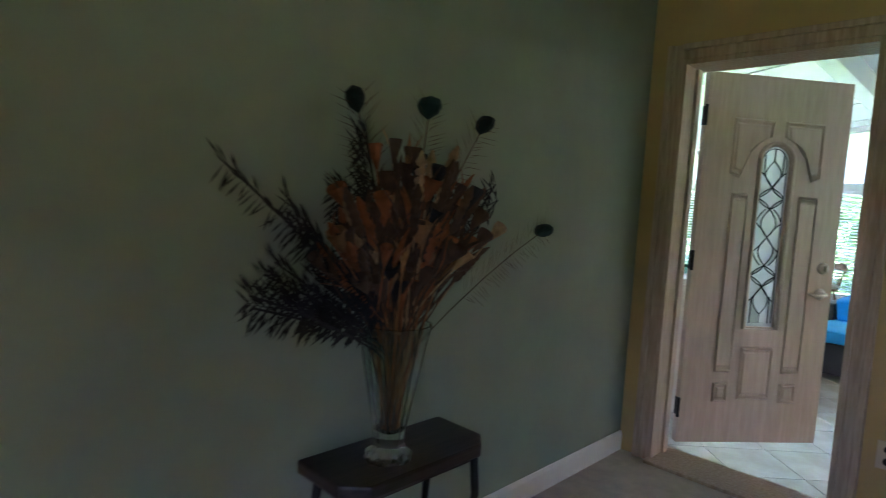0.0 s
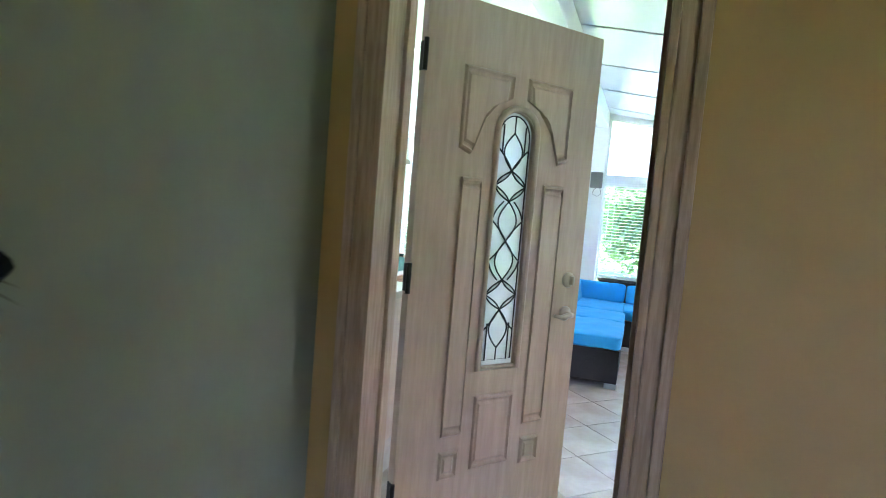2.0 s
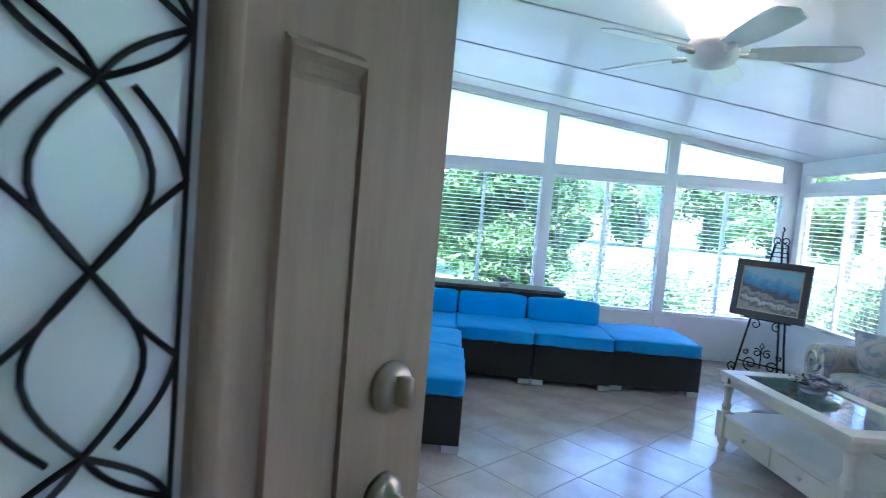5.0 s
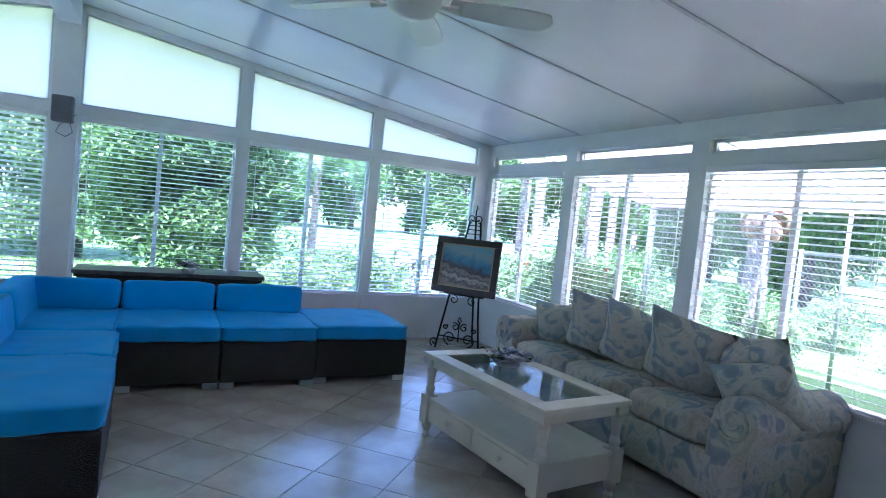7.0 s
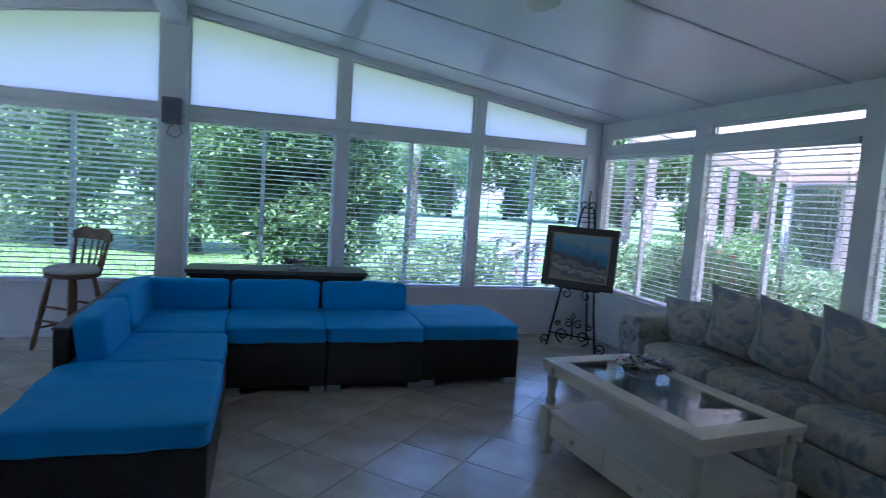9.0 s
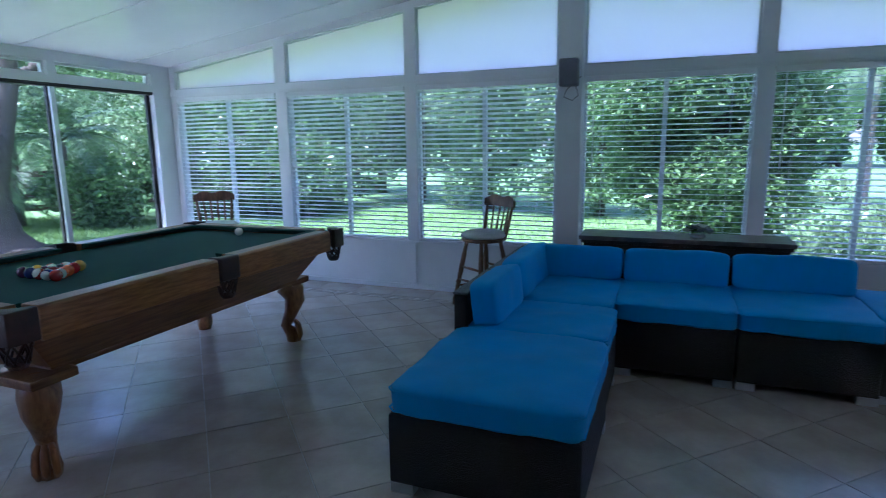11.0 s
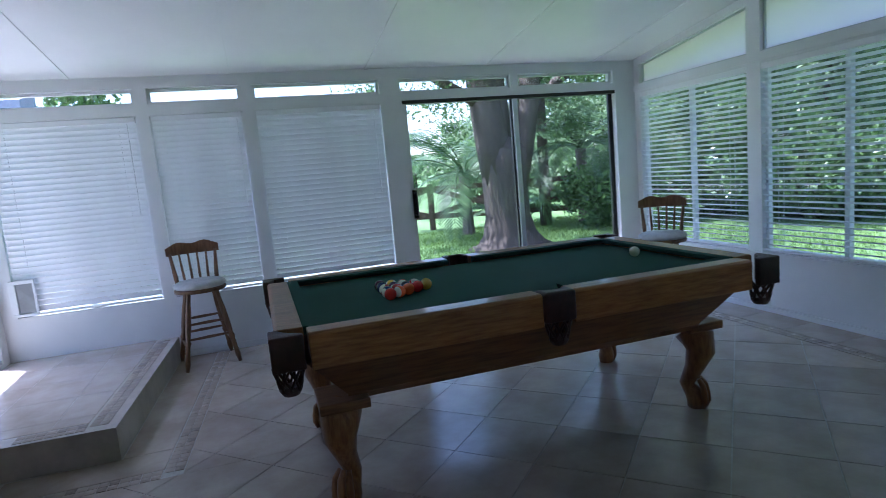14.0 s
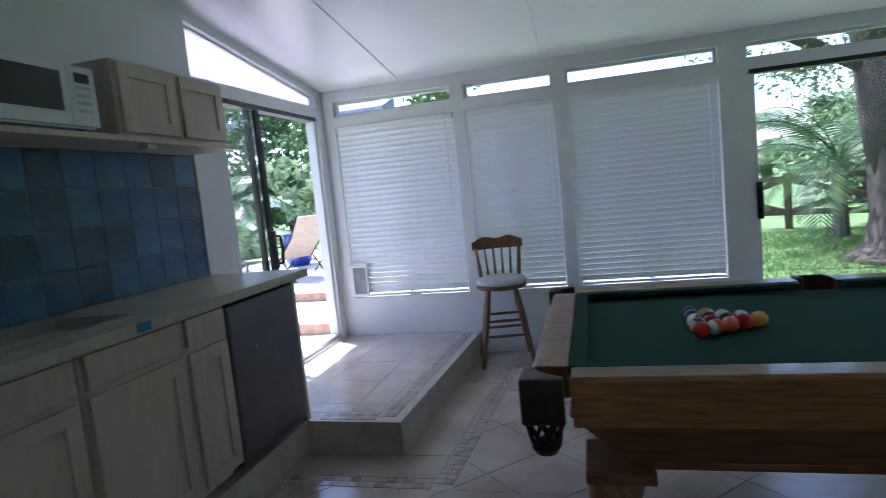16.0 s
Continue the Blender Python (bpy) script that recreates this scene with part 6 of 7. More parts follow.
for i, (x, y, h_) in enumerate(((-6.5, 20.5, 6.5), (-9.0, 23.0, 7.5), (-11.8, 21.5, 7.0), (-13.5, 18.0, 6.5), (-8.3, 17.6, 1.9), (-10.2, 17.2, 2.2))):
    tree("garden_tree", x, y, "broad green garden tree behind lawn" if h_ > 3 else "round dark garden shrub", cloud(2.0 if h_ > 3 else 1.1, 1.5, 0.3 if h_ < 3 else 1.3, h_, 24, 10 + i, 0.9), 22000, 0.075, M_LEAF3 if i in (0, 2, 3) else M_LEAF2, 20 + i, [(0, 0, 0, 0.16), (0.1, 0, h_ * 0.4, 0.12), (0, 0.1, h_ * 0.7, 0.05)])
# loose low bushes in front of the lawn view
for i, (x, y, s, m) in enumerate(((1.9, 12.9, 0.95, M_LEAF3), (2.7, 13.2, 0.75, M_LEAF3), (5.0, 11.2, 0.85, M_LEAF3), (5.9, 12.2, 0.9, M_LEAF), (7.6, 9.9, 0.55, M_LEAF3), (8.6, 7.4, 0.5, M_LEAF))):
    b = thing("garden_bush", x, y, -0.16, "loose light green garden bush" if m is M_LEAF3 else "dark green garden bush", "bush", group="low bushes")
    o = new("foliage", leaf_mesh("foliage", cloud(s * 0.6, s * 0.5, 0.1, s * 1.1, 12, 60 + i, 0.34), 4200, 0.038, m, 70 + i, 0.4))
    o.parent = b
    bm = bmesh.new()
    for k in range(6):
        a = k * 1.05
        tube(bm, [(0.05 * math.cos(a), 0.05 * math.sin(a), 0.0), (0.3 * s * math.cos(a), 0.3 * s * math.sin(a), s * 0.8)], [0.012, 0.005], 5)
    part("stems", bm, M_BARK, b)
M_BLOOM = mat("pink_bloom", (0.7, 0.12, 0.16), 0.7, var=0.2, scale=30)
rg = random.Random(12)
for i in range(14):
    x, y, z = (rg.uniform(3.6, 5.0), rg.uniform(12.6, 13.6), rg.uniform(0.45, 0.75)) if i < 6 else (rg.uniform(5.4, 6.6), rg.uniform(11.4, 13.0), rg.uniform(0.6, 0.9))
    bm = bmesh.new()
    for k in range(9):
        a, b_ = rg.uniform(0, 6.28), rg.uniform(-0.4, 1.2)
        o = Vector((math.cos(a) * math.cos(b_), math.sin(a) * math.cos(b_), math.sin(b_)))
        s_ = o.cross(Vector((0.3, 0.2, 1))).normalized()
        bm.faces.new([bm.verts.new(q) for q in (Vector(), o * 0.035 + s_ * 0.022, o * 0.06, o * 0.035 - s_ * 0.022)])
    tube(bm, [(0, 0, 0), (0.03, 0.02, -z * 0.6), (0.0, 0.05, -z - 0.16)], 0.005, 5)
    f = solid("rose_bloom", bm, M_BLOOM, "pink rose bloom on thin stem", "flower")
    f.matrix_basis = pose(x, y, z)
    tagged(f, group="rose blooms")

# weathered wooden footbridge beside the roses
M_GREYWOOD = mat("weathered_wood", (0.20, 0.19, 0.18), 0.9, scale=5, color2=(0.36, 0.345, 0.33), stretch=(3, 3, 12), bump=0.2, bscale=30)
br = thing("garden_footbridge", 4.0, 14.0, -0.16, "weathered grey wooden footbridge with slanted rails", "bridge", rz=25)
for s_ in (-1, 1):
    for k in range(5):
        u = -0.8 + 0.4 * k
        h_ = 0.95 - 0.28 * abs(u)
        bm = bmesh.new()
        box(bm, u - 0.04, u + 0.04, s_ * 0.4 - 0.04, s_ * 0.4 + 0.04, 0, h_)
        part("post", bm, M_GREYWOOD, br)
    for v in (-1, 1):
        bm = bmesh.new()
        prism(bm, [(0, 0.90), (0, 0.98), (v * 0.9, 0.72), (v * 0.9, 0.64)], s_ * 0.4 - 0.055, s_ * 0.4 + 0.055, "y")
        part("handrail", bm, M_GREYWOOD, br)
for k in range(9):
    u = -0.8 + 0.2 * k
    bm = bmesh.new()
    box(bm, u - 0.09, u + 0.09, -0.46, 0.46, 0.14 + 0.14 * math.cos(u * 1.5), 0.18 + 0.14 * math.cos(u * 1.5))
    part("plank", bm, M_GREYWOOD, br)
for i, (x, y, s) in enumerate(((3.2, 13.4, 0.8), (4.9, 13.2, 0.7), (5.6, 14.2, 0.9))):
    b = thing("garden_bush", x, y, -0.16, "loose light green rose bush", "bush", group="low bushes")
    o = new("foliage", leaf_mesh("foliage", cloud(s * 0.6, s * 0.5, 0.1, s * 0.9, 10, 300 + i, 0.3), 1800, 0.045, M_LEAF3, 310 + i, 0.3))
    o.parent = b

# the old oak in front of the garden door
oak = tree("oak_tree", -9.6, 11.2, "thick old oak with forked trunk on lawn",
           [(x, y, z, 1.5, 1.4, 0.9) for x, y, z in ((-1.5, 0.5, 5.2), (0.5, 1.5, 5.6), (1.5, -1.5, 5.4), (-0.5, -2.5, 5.0), (0.8, 3.2, 4.9), (-2.5, 2.5, 4.8), (-2.8, -1.6, 4.4), (-0.8, 4.4, 4.3), (2.2, 1.0, 5.0), (-1.6, -4.0, 4.4))], 9000, 0.06, M_LEAF2, 30,
           [(0, 0.0, 0, 0.82), (0, 0.0, 0.08, 0.62), (0.0, -0.01, 0.26, 0.48), (0.0, -0.02, 0.6, 0.40), (-0.01, -0.03, 1.1, 0.40), (-0.02, 0.0, 1.5, 0.43), (0.0, 0.02, 1.75, 0.38), (0.0, 0.02, 1.95, 0.20)], hollow=0.3,
           limbs=([(0, -0.08, 1.2, 0.35), (-0.02, -0.20, 1.9, 0.31), (-0.05, -0.28, 2.6, 0.28), (-0.1, -0.45, 4.2, 0.22), (-0.3, -1.0, 5.4, 0.08)], [(0, 0.12, 1.1, 0.28), (0.03, 0.34, 1.8, 0.22), (0.08, 0.50, 2.5, 0.19), (0.1, 0.62, 3.8, 0.17), (0.2, 1.0, 5.2, 0.07)], [(-0.05, -0.05, 1.7, 0.25), (-0.2, 0.0, 3.2, 0.18), (-0.6, 0.2, 5.0, 0.08)],
                  [(0.0, 0.36, 2.3, 0.1), (-0.2, 1.2, 2.9, 0.08), (-0.3, 2.6, 3.6, 0.05)], [(0.0, -0.5, 2.6, 0.1), (0, -1.8, 3.4, 0.07), (-0.4, -3.2, 4.2, 0.04)]))
# hanging leaf sprays of the oak in front of the sky
o = new("low_leaves", leaf_mesh("low_leaves", [(-0.2, 1.9, 3.0, 0.9, 0.9, 0.6), (-0.5, 0.4, 3.3, 1.0, 0.8, 0.5), (-0.8, 3.2, 2.9, 0.9, 1.1, 0.8), (-1.0, 1.2, 3.6, 0.8, 0.9, 0.4), (-0.6, -1.0, 2.75, 0.7, 0.9, 0.45), (-1.2, -2.0, 2.9, 0.8, 0.8, 0.55), (0.3, -0.6, 3.2, 0.8, 1.1, 0.4), (-1.6, -0.4, 2.3, 0.6, 0.6, 0.5), (-1.5, 2.2, 2.2, 0.7, 0.8, 0.5)], 9000, 0.042, M_LEAF2, 33, 0.1))
o.parent = oak
tree("garden_tree", -12.2, 13.3, "slim garden tree behind oak", cloud(1.3, 1.3, 2.6, 6.0, 14, 41, 0.7), 9000, 0.06, M_LEAF3, 42, [(0, 0, 0, 0.14), (0.05, 0, 1.8, 0.12), (0, 0.1, 4.4, 0.06)])
for i, (x, y, s) in enumerate(((-10.9, 13.7, 1.2), (-10.2, 14.4, 1.3), (-10.4, 15.6, 1.6))):
    b = thing("garden_bush", x, y, -0.16, "dark green fan-leaved shrub beside fence", "bush", group="fence shrubs")
    o = new("foliage", leaf_mesh("foliage", cloud(s * 0.6, s * 0.6, 0.1, s, 10, 160 + i, 0.42), 6500, 0.06, M_LEAF, 170 + i, 0.3))
    o.parent = b
tree("hedge_tree", -9.3, 16.8, "tall leafy tree beside garden door", cloud(1.5, 1.4, 0.4, 6.5, 24, 45, 0.85), 24000, 0.065, M_LEAF, 46, [(0, 0, 0, 0.12), (0.05, 0, 2, 0.1), (0, 0.1, 4.5, 0.05)])

for i, (x, y, h_) in enumerate(((-21.5, 15.8, 3.9), (-19.0, 19.0, 4.6))):
    tree("garden_tree", x, y, "pale leafy tree beyond the fence", cloud(2.3, 2.3, 0.4, h_ * 0.72, 20, 330 + i, 1.0), 6500, 0.14, M_LEAF3, 340 + i, [(0, 0, 0, 0.14), (0.05, 0, 1.8, 0.12), (0, 0.1, 3.0, 0.06)])


def palm(x, y, h_, n, L, label, seed, droop=1.0, m=M_PALM):
    p = thing("palm_tree", x, y, -0.16, label, "palm")
    rg = random.Random(seed)
    if h_ > 0.2:
        bm = bmesh.new()
        tube(bm, [(0, 0, 0), (0.03, 0, h_ * 0.5), (0, 0, h_)], [0.15, 0.11, 0.13], 10)
        part("trunk", bm, M_PINE, p)
    for k in range(n):
        a, e = 6.28 * k / n + rg.uniform(-0.2, 0.2), rg.uniform(0.25, 1.25)
        o = Vector((math.cos(a), math.sin(a), 0))
        pts = []
        pos = Vector((0, 0, h_))
        ang = e
        for q in range(11):
            pts.append(pos.copy())
            pos = pos + (o * math.cos(ang) + Vector((0, 0, math.sin(ang)))) * L / 10
            ang -= 0.17 * droop
        bm = bmesh.new()
        tube(bm, pts, [0.018 - 0.0014 * i for i in range(11)], 5)
        sd = o.cross(Vector((0, 0, 1)))
        for q in range(8, 44):
            t = q / 44 * 10
            i = int(t)
            c = pts[i].lerp(pts[min(i + 1, 10)], t - i)
            d = (pts[min(i + 1, 10)] - pts[i]).normalized() if i < 10 else o
            w = L * 0.2 * math.sin(math.pi * (0.12 + 0.8 * q / 44))
            for s in (1, -1):
                e_ = c + sd * s * w * 0.85 + d * w * 0.55 - Vector((0, 0, w * 0.35))
                bm.faces.new([bm.verts.new(v) for v in (c, c.lerp(e_, 0.5) + d * 0.021, e_, c.lerp(e_, 0.5) - d * 0.021)])
        part("frond", bm, m, p)
    return p


palm(-12.3, 11.4, 1.3, 20, 2.7, "low feathery palm by the fence", 3, 1.1)
palm(-12.0, 14.2, 1.7, 18, 2.5, "feathery palm beside shrubs", 4, 1.1)
palm(-13.0, 13.2, 0.1, 10, 1.7, "pale young palm by the fence", 5)
palm(4.2, 22.0, 3.0, 24, 2.8, "graceful palm on lawn", 6, 1.7)

# dark post and rail fence with cross braces
fx0, fy0, fdx, fdy = -15.4, 9.2, 0.55, 0.835
fence = thing("rail_fence", 0, 0, 0, "dark brown post and rail fence with cross braces", "fence")
fl = math.hypot(fdx, fdy)
ux, uy = fdx / fl, fdy / fl
for k in range(-4, 6):
    px, py = fx0 + ux * 2.3 * k, fy0 + uy * 2.3 * k
    bm = bmesh.new()
    box(bm, -0.06, 0.06, -0.06, 0.06, -0.16, 1.0)
    part("post", bm, M_FENCE, fence).matrix_basis = pose(px, py, 0, 0, 0, math.degrees(math.atan2(uy, ux)))
    for z0, z1 in ((0.18, 0.18), (0.88, 0.88), (0.18, 0.88), (0.88, 0.18)):
        bm = bmesh.new()
        L = math.hypot(2.3, z1 - z0)
        box(bm, 0, L, -0.02, 0.02, -0.06, 0.06)
        part("rail" if z0 == z1 else "brace", bm, M_FENCE, fence).matrix_basis = pose(px, py, z0, 0, 0, math.degrees(math.atan2(uy, ux))) @ pose(0, 0.045 if z1 > z0 else (-0.045 if z1 < z0 else 0), 0, 0, -math.degrees(math.atan2(z1 - z0, 2.3)), 0)

# tree line round the lawn and tall pines
far = tree("far_tree", 3, 46, "full green tree in the far tree line", cloud(4.0, 2.8, 0.9, 8.5, 34, 80, 1.6), 11000, 0.22, M_LEAF2, 81, [(0, 0, 0, 0.3), (0, 0, 3, 0.22), (0, 0.2, 6, 0.1)])
tagged(far, group="far tree line")
rg = random.Random(9)
for k in range(46):
    a = radians(-60 + 245 * k / 45)
    R = 45 + rg.uniform(-4, 7)
    c = copy_thing(far, pose(R * math.cos(a) - 1, R * math.sin(a) + 6, -0.16, 0, 0, rg.uniform(0, 360)))
    s = rg.uniform(0.7, 0.95) * (0.38 if 150 < math.degrees(a) < 195 else 1.0)
    c.scale = (s, s, s * rg.uniform(0.8, 1.15))
pine = thing("pine_tree", 11, 17.5, -0.16, "tall straight pine trunk on lawn", "tree", group="pines on the lawn")
bm = bmesh.new()
tube(bm, [(0, 0, 0), (0.02, 0, 0.2), (0.05, 0, 4), (0.0, 0.05, 9), (0, 0, 14)], [0.20, 0.15, 0.135, 0.11, 0.05], 12)
part("trunk", bm, M_PINE, pine, smooth=True)
o = new("crown", leaf_mesh("crown", cloud(2.0, 2.0, 9.5, 14.5, 14, 90, 0.8), 3000, 0.16, M_LEAF2, 91, 0.3))
o.parent = pine
for x, y in ((8.9, 17.2), (13.5, 19.5), (15.0, 15.5), (10.4, 13.4), (16.5, 11.5), (14.0, 9.4), (18.0, 17.8), (12.8, 6.4), (20.0, 13.5), (17.5, 22.5), (16.0, 7.0), (11.6, 22.0), (21.5, 30.0), (19.0, 27.0)):
    copy_thing(pine, pose(x, y, -0.16, rg.uniform(-1.5, 1.5), rg.uniform(-1.5, 1.5), rg.uniform(0, 360)))
for x, y in ((17, 15), (20, 10), (19, 20), (15, 4), (22, 5), (22, 25)):
    c = copy_thing(far, pose(x, y, -0.16, 0, 0, rg.uniform(0, 360)))
    c.scale = (0.55, 0.55, 0.6)

# shrubs and vines along the chain-link fence
for i, (x, y, s, m) in enumerate(((6.2, 11.7, 0.8, M_LEAF3), (6.7, 12.5, 0.9, M_LEAF2), (7.5, 13.0, 1.0, M_LEAF2), (5.6, 12.9, 0.8, M_LEAF3), (8.2, 11.9, 0.8, M_LEAF3), (9.6, 14.5, 1.1, M_LEAF2), (9.9, 10.2, 0.6, M_LEAF3), (9.3, 8.6, 0.5, M_LEAF3), (10.5, 12.2, 0.7, M_LEAF2))):
    b = thing("garden_bush", x, y, -0.16, "loose green shrub by the chain-link fence", "bush", group="fence side shrubs")
    o = new("foliage", leaf_mesh("foliage", cloud(s * 0.7, s * 0.6, 0.1, s * 1.05, 12, 400 + i, 0.36), 3600, 0.042, m, 420 + i, 0.35))
    o.parent = b

# shade canopy, chain-link fence and shaggy palm on the sofa side
can = thing("shade_canopy", 0, 0, 0, "faded pink fabric shade canopy on posts", "canopy")
M_CANVAS = frosted("faded_canvas", (0.88, 0.78, 0.73), 0.6)
bm = bmesh.new()
prism(bm, [(3.75, 2.50), (6.9, 2.03), (6.9, 2.045), (3.75, 2.515)], 2.6, 11.6, "y")
part("fabric", bm, M_CANVAS, can)
for y0, y1, x0, x1, z0 in ((2.6, 11.6, 6.89, 6.905, 1.87), ):
    bm = bmesh.new()
    box(bm, x0, x1, y0, y1, z0, 2.035)
    part("valance", bm, M_CANVAS, can)
bm = bmesh.new()
prism(bm, [(3.75, 2.34), (6.9, 1.87), (6.9, 2.03), (3.75, 2.50)], 11.59, 11.605, "y")
part("valance", bm, M_CANVAS, can)
for y in (2.7, 5.65, 8.6, 11.5):
    bm = bmesh.new()
    tube(bm, [(3.75, y, 2.48), (6.86, y, 2.01)], 0.018, 8)
    part("rafter", bm, M_ALU, can, smooth=True)
    bm = bmesh.new()
    tube(bm, [(6.86, y, -0.16), (6.86, y, 2.02)], 0.024, 8)
    part("post", bm, M_ALU, can, smooth=True)
cl = thing("chain_link_fence", 0, 0, 0, "grey chain-link fence with pipe rail", "fence")
M_WIRE = mat("galvanised_wire", (0.42, 0.43, 0.44), 0.4, metal=0.8)
for x, y0, y1, top in ((7.6, 4.4, 9.55, 1.38), (6.93, 9.6, 11.5, 1.85)):
    for k in range(4 if y1 - y0 > 3 else 2):
        y = y0 + (y1 - y0) * k / (3 if y1 - y0 > 3 else 1)
        bm = bmesh.new()
        tube(bm, [(x, y, -0.16), (x, y, top + 0.04)], 0.03, 8)
        part("post", bm, M_WIRE, cl, smooth=True)
    bm = bmesh.new()
    tube(bm, [(x, y0, top), (x, y1, top)], 0.024, 8)
    part("top_rail", bm, M_WIRE, cl, smooth=True)
    bm = bmesh.new()
    H_ = top + 0.10
    for k in range(int(-H_ / 0.065), int((y1 - y0) / 0.065) + 1):
        ya = y0 + 0.065 * k
        t0, t1 = max(0, (y0 - ya) / H_), min(1, (y1 - ya) / H_)
        if t1 > t0:
            for f in (lambda t: -0.12 + H_ * t, lambda t: top - 0.02 - H_ * t):
                tube(bm, [(x, ya + H_ * t, f(t)) for t in (t0, t1)], 0.003, 4)
    part("wire_mesh", bm, M_WIRE, cl)
palm(9.3, 11.25, 2.1, 11, 0.85, "palm with shaggy drooping dead fronds", 11, 2.4, mat("dead_fronds", (0.28, 0.17, 0.11), 0.9, var=0.3, scale=9))

# pool patio outside the kitchenette
setting("pavement", bbox(-14, -3.4, -6, YS - T - 0.005, -0.30, 0.06, 0.01), M_PAVE, "pale concrete pool patio")
setting("water", bbox(-13.2, -8.6, -4.0, 0.6, 0.02, 0.066, 0.004), mat("pool_water", (0.05, 0.32, 0.42), 0.05, var=0.1, scale=2, bump=0.1, bscale=6), "blue pool water")
M_SLING = mat("beige_sling", (0.45, 0.36, 0.28), 0.8, var=0.1, scale=20)
lounge = thing("chaise_lounge", -7.75, 3.08, 0.335, "dark metal chaise lounge with raised beige sling back", "lounge chair", rz=68)
bm = bmesh.new()
prism(bm, [(-0.75, 0.30), (0.15, 0.32), (0.15, 0.335), (-0.75, 0.315)], -0.28, 0.28, "y")
part("seat_sling", bm, M_SLING, lounge)
bm = bmesh.new()
prism(bm, [(0.15, 0.32), (0.45, 0.62), (0.62, 0.92), (0.605, 0.93), (0.435, 0.635), (0.14, 0.335)], -0.28, 0.28, "y")
part("back_sling", bm, M_SLING, lounge)
for s in (-1, 1):
    bm = bmesh.new()
    tube(bm, [(-0.8, s * 0.3, 0.30), (0.15, s * 0.3, 0.325), (0.45, s * 0.3, 0.63), (0.64, s * 0.3, 0.95)], 0.014, 8)
    part("side_rail", bm, M_BLACK, lounge, smooth=True)
    for x0, x1 in ((-0.6, -0.72), (0.2, 0.45), (0.45, 0.1)):
        bm = bmesh.new()
        tube(bm, [(x0, s * 0.3, 0.32), (x1, s * 0.3, 0.0)], 0.013, 8)
        part("leg", bm, M_BLACK, lounge, smooth=True)
    bm = bmesh.new()
    tube(bm, [(-0.15, s * 0.32, 0.32), (-0.1, s * 0.32, 0.5), (0.2, s * 0.32, 0.52), (0.36, s * 0.32, 0.53)], 0.013, 8)
    part("arm", bm, M_BLACK, lounge, smooth=True)
lounge.scale = (0.92, 0.92, 0.92)
copy_thing(lounge, pose(-9.9, 3.3, 0.335, 0, 0, 25) @ Matrix.Diagonal((0.85, 0.85, 0.85, 1)))
pot = thing("planter", -9.35, 2.36, 0.335, "cobalt blue glazed planter with leafy plant", "planter")
bm = bmesh.new()
lathe(bm, [(0.12, 0), (0.19, 0.08), (0.22, 0.26), (0.18, 0.36), (0.21, 0.40), (0.18, 0.40), (0.16, 0.33), (0.0, 0.31)], 18)
part("pot", bm, mat("cobalt_glaze", (0.01, 0.03, 0.28), 0.15, coat=0.5), pot, smooth=True)
o = new("plant", leaf_mesh("plant", cloud(0.3, 0.3, 0.5, 1.2, 6, 200, 0.25), 900, 0.07, M_LEAF3, 201, 0.2))
o.parent = pot
umb = thing("patio_umbrella", -13.55, 0.32, 0.06, "white patio umbrella on pole", "umbrella")
bm = bmesh.new()
tube(bm, [(0, 0, 0), (0, 0, 2.2)], 0.022, 8)
part("pole", bm, M_ALU, umb, smooth=True)
bm = bmesh.new()
lathe(bm, [(1.15, 1.62), (1.16, 1.72), (0.6, 1.98), (0.04, 2.2), (0.02, 2.17), (0.6, 1.95), (1.13, 1.70)], 8)
part("canopy", bm, frosted("white_canvas", (0.85, 0.85, 0.82), 0.4), umb)
umb.scale = (0.76, 0.76, 0.80)
pot.scale = (1.2, 1.2, 1.35)
palm(-9.6, 1.0, 0.8, 13, 1.7, "bright green palm beside pool", 21, 1.0, M_PALM)
palm(-11.8, -0.5, 1.6, 13, 2.0, "tall green palm beside pool", 22, 1.1, M_PALM)
for i, (x, y) in enumerate(((-15.2, -3.4), (-16.5, -1.6), (-12.0, -6.5), (-17.5, 3.6), (-9, -7.5))):
    tree("garden_tree", x, y, "leafy tree behind pool", cloud(1.6, 1.6, 0.6, 4.8, 18, 210 + i, 0.85), 7000, 0.11, M_LEAF, 220 + i, [(0, 0, 0, 0.14), (0.05, 0, 1.8, 0.12), (0, 0.1, 3.4, 0.06)])
for k, (x1, z0, z1) in enumerate(((-5.67, 0.061, 0.20), (-6.70, 0.201, 0.334))):
    bm = bbox(-12.2, x1, 1.0, 4.90, z0, z1 - 0.035, 0.006)
    tagged(new("patio_step", data("patio_step", bm, mat("peach_riser", (0.42, 0.27, 0.19), 0.85, var=0.2, scale=12))), "peach stucco patio step riser", kind="structure")
    bm = bbox(-12.22, x1 + 0.025, 0.98, 4.91, z1 - 0.036, z1, 0.01)
    tagged(new("patio_coping", data("patio_coping", bm, M_PAVE)), "pale concrete coping on patio step", kind="structure")
# eave of the sunroom roof seen past the transoms, and low house roof beyond
bm = bmesh.new()
prism(bm, [(-9.5, 2.62), (-8.9, 2.58), (-8.9, 2.68), (-9.5, 2.88)], 3.35, 4.25, "y")
setting("neighbour_roof", bm, mat("blue_grey_roof", (0.16, 0.2, 0.26), 0.7, var=0.1), "blue grey roof edge beyond patio")

# grass blades on the nearer lawn
rg = np.random.RandomState(77)
n_ = 46000
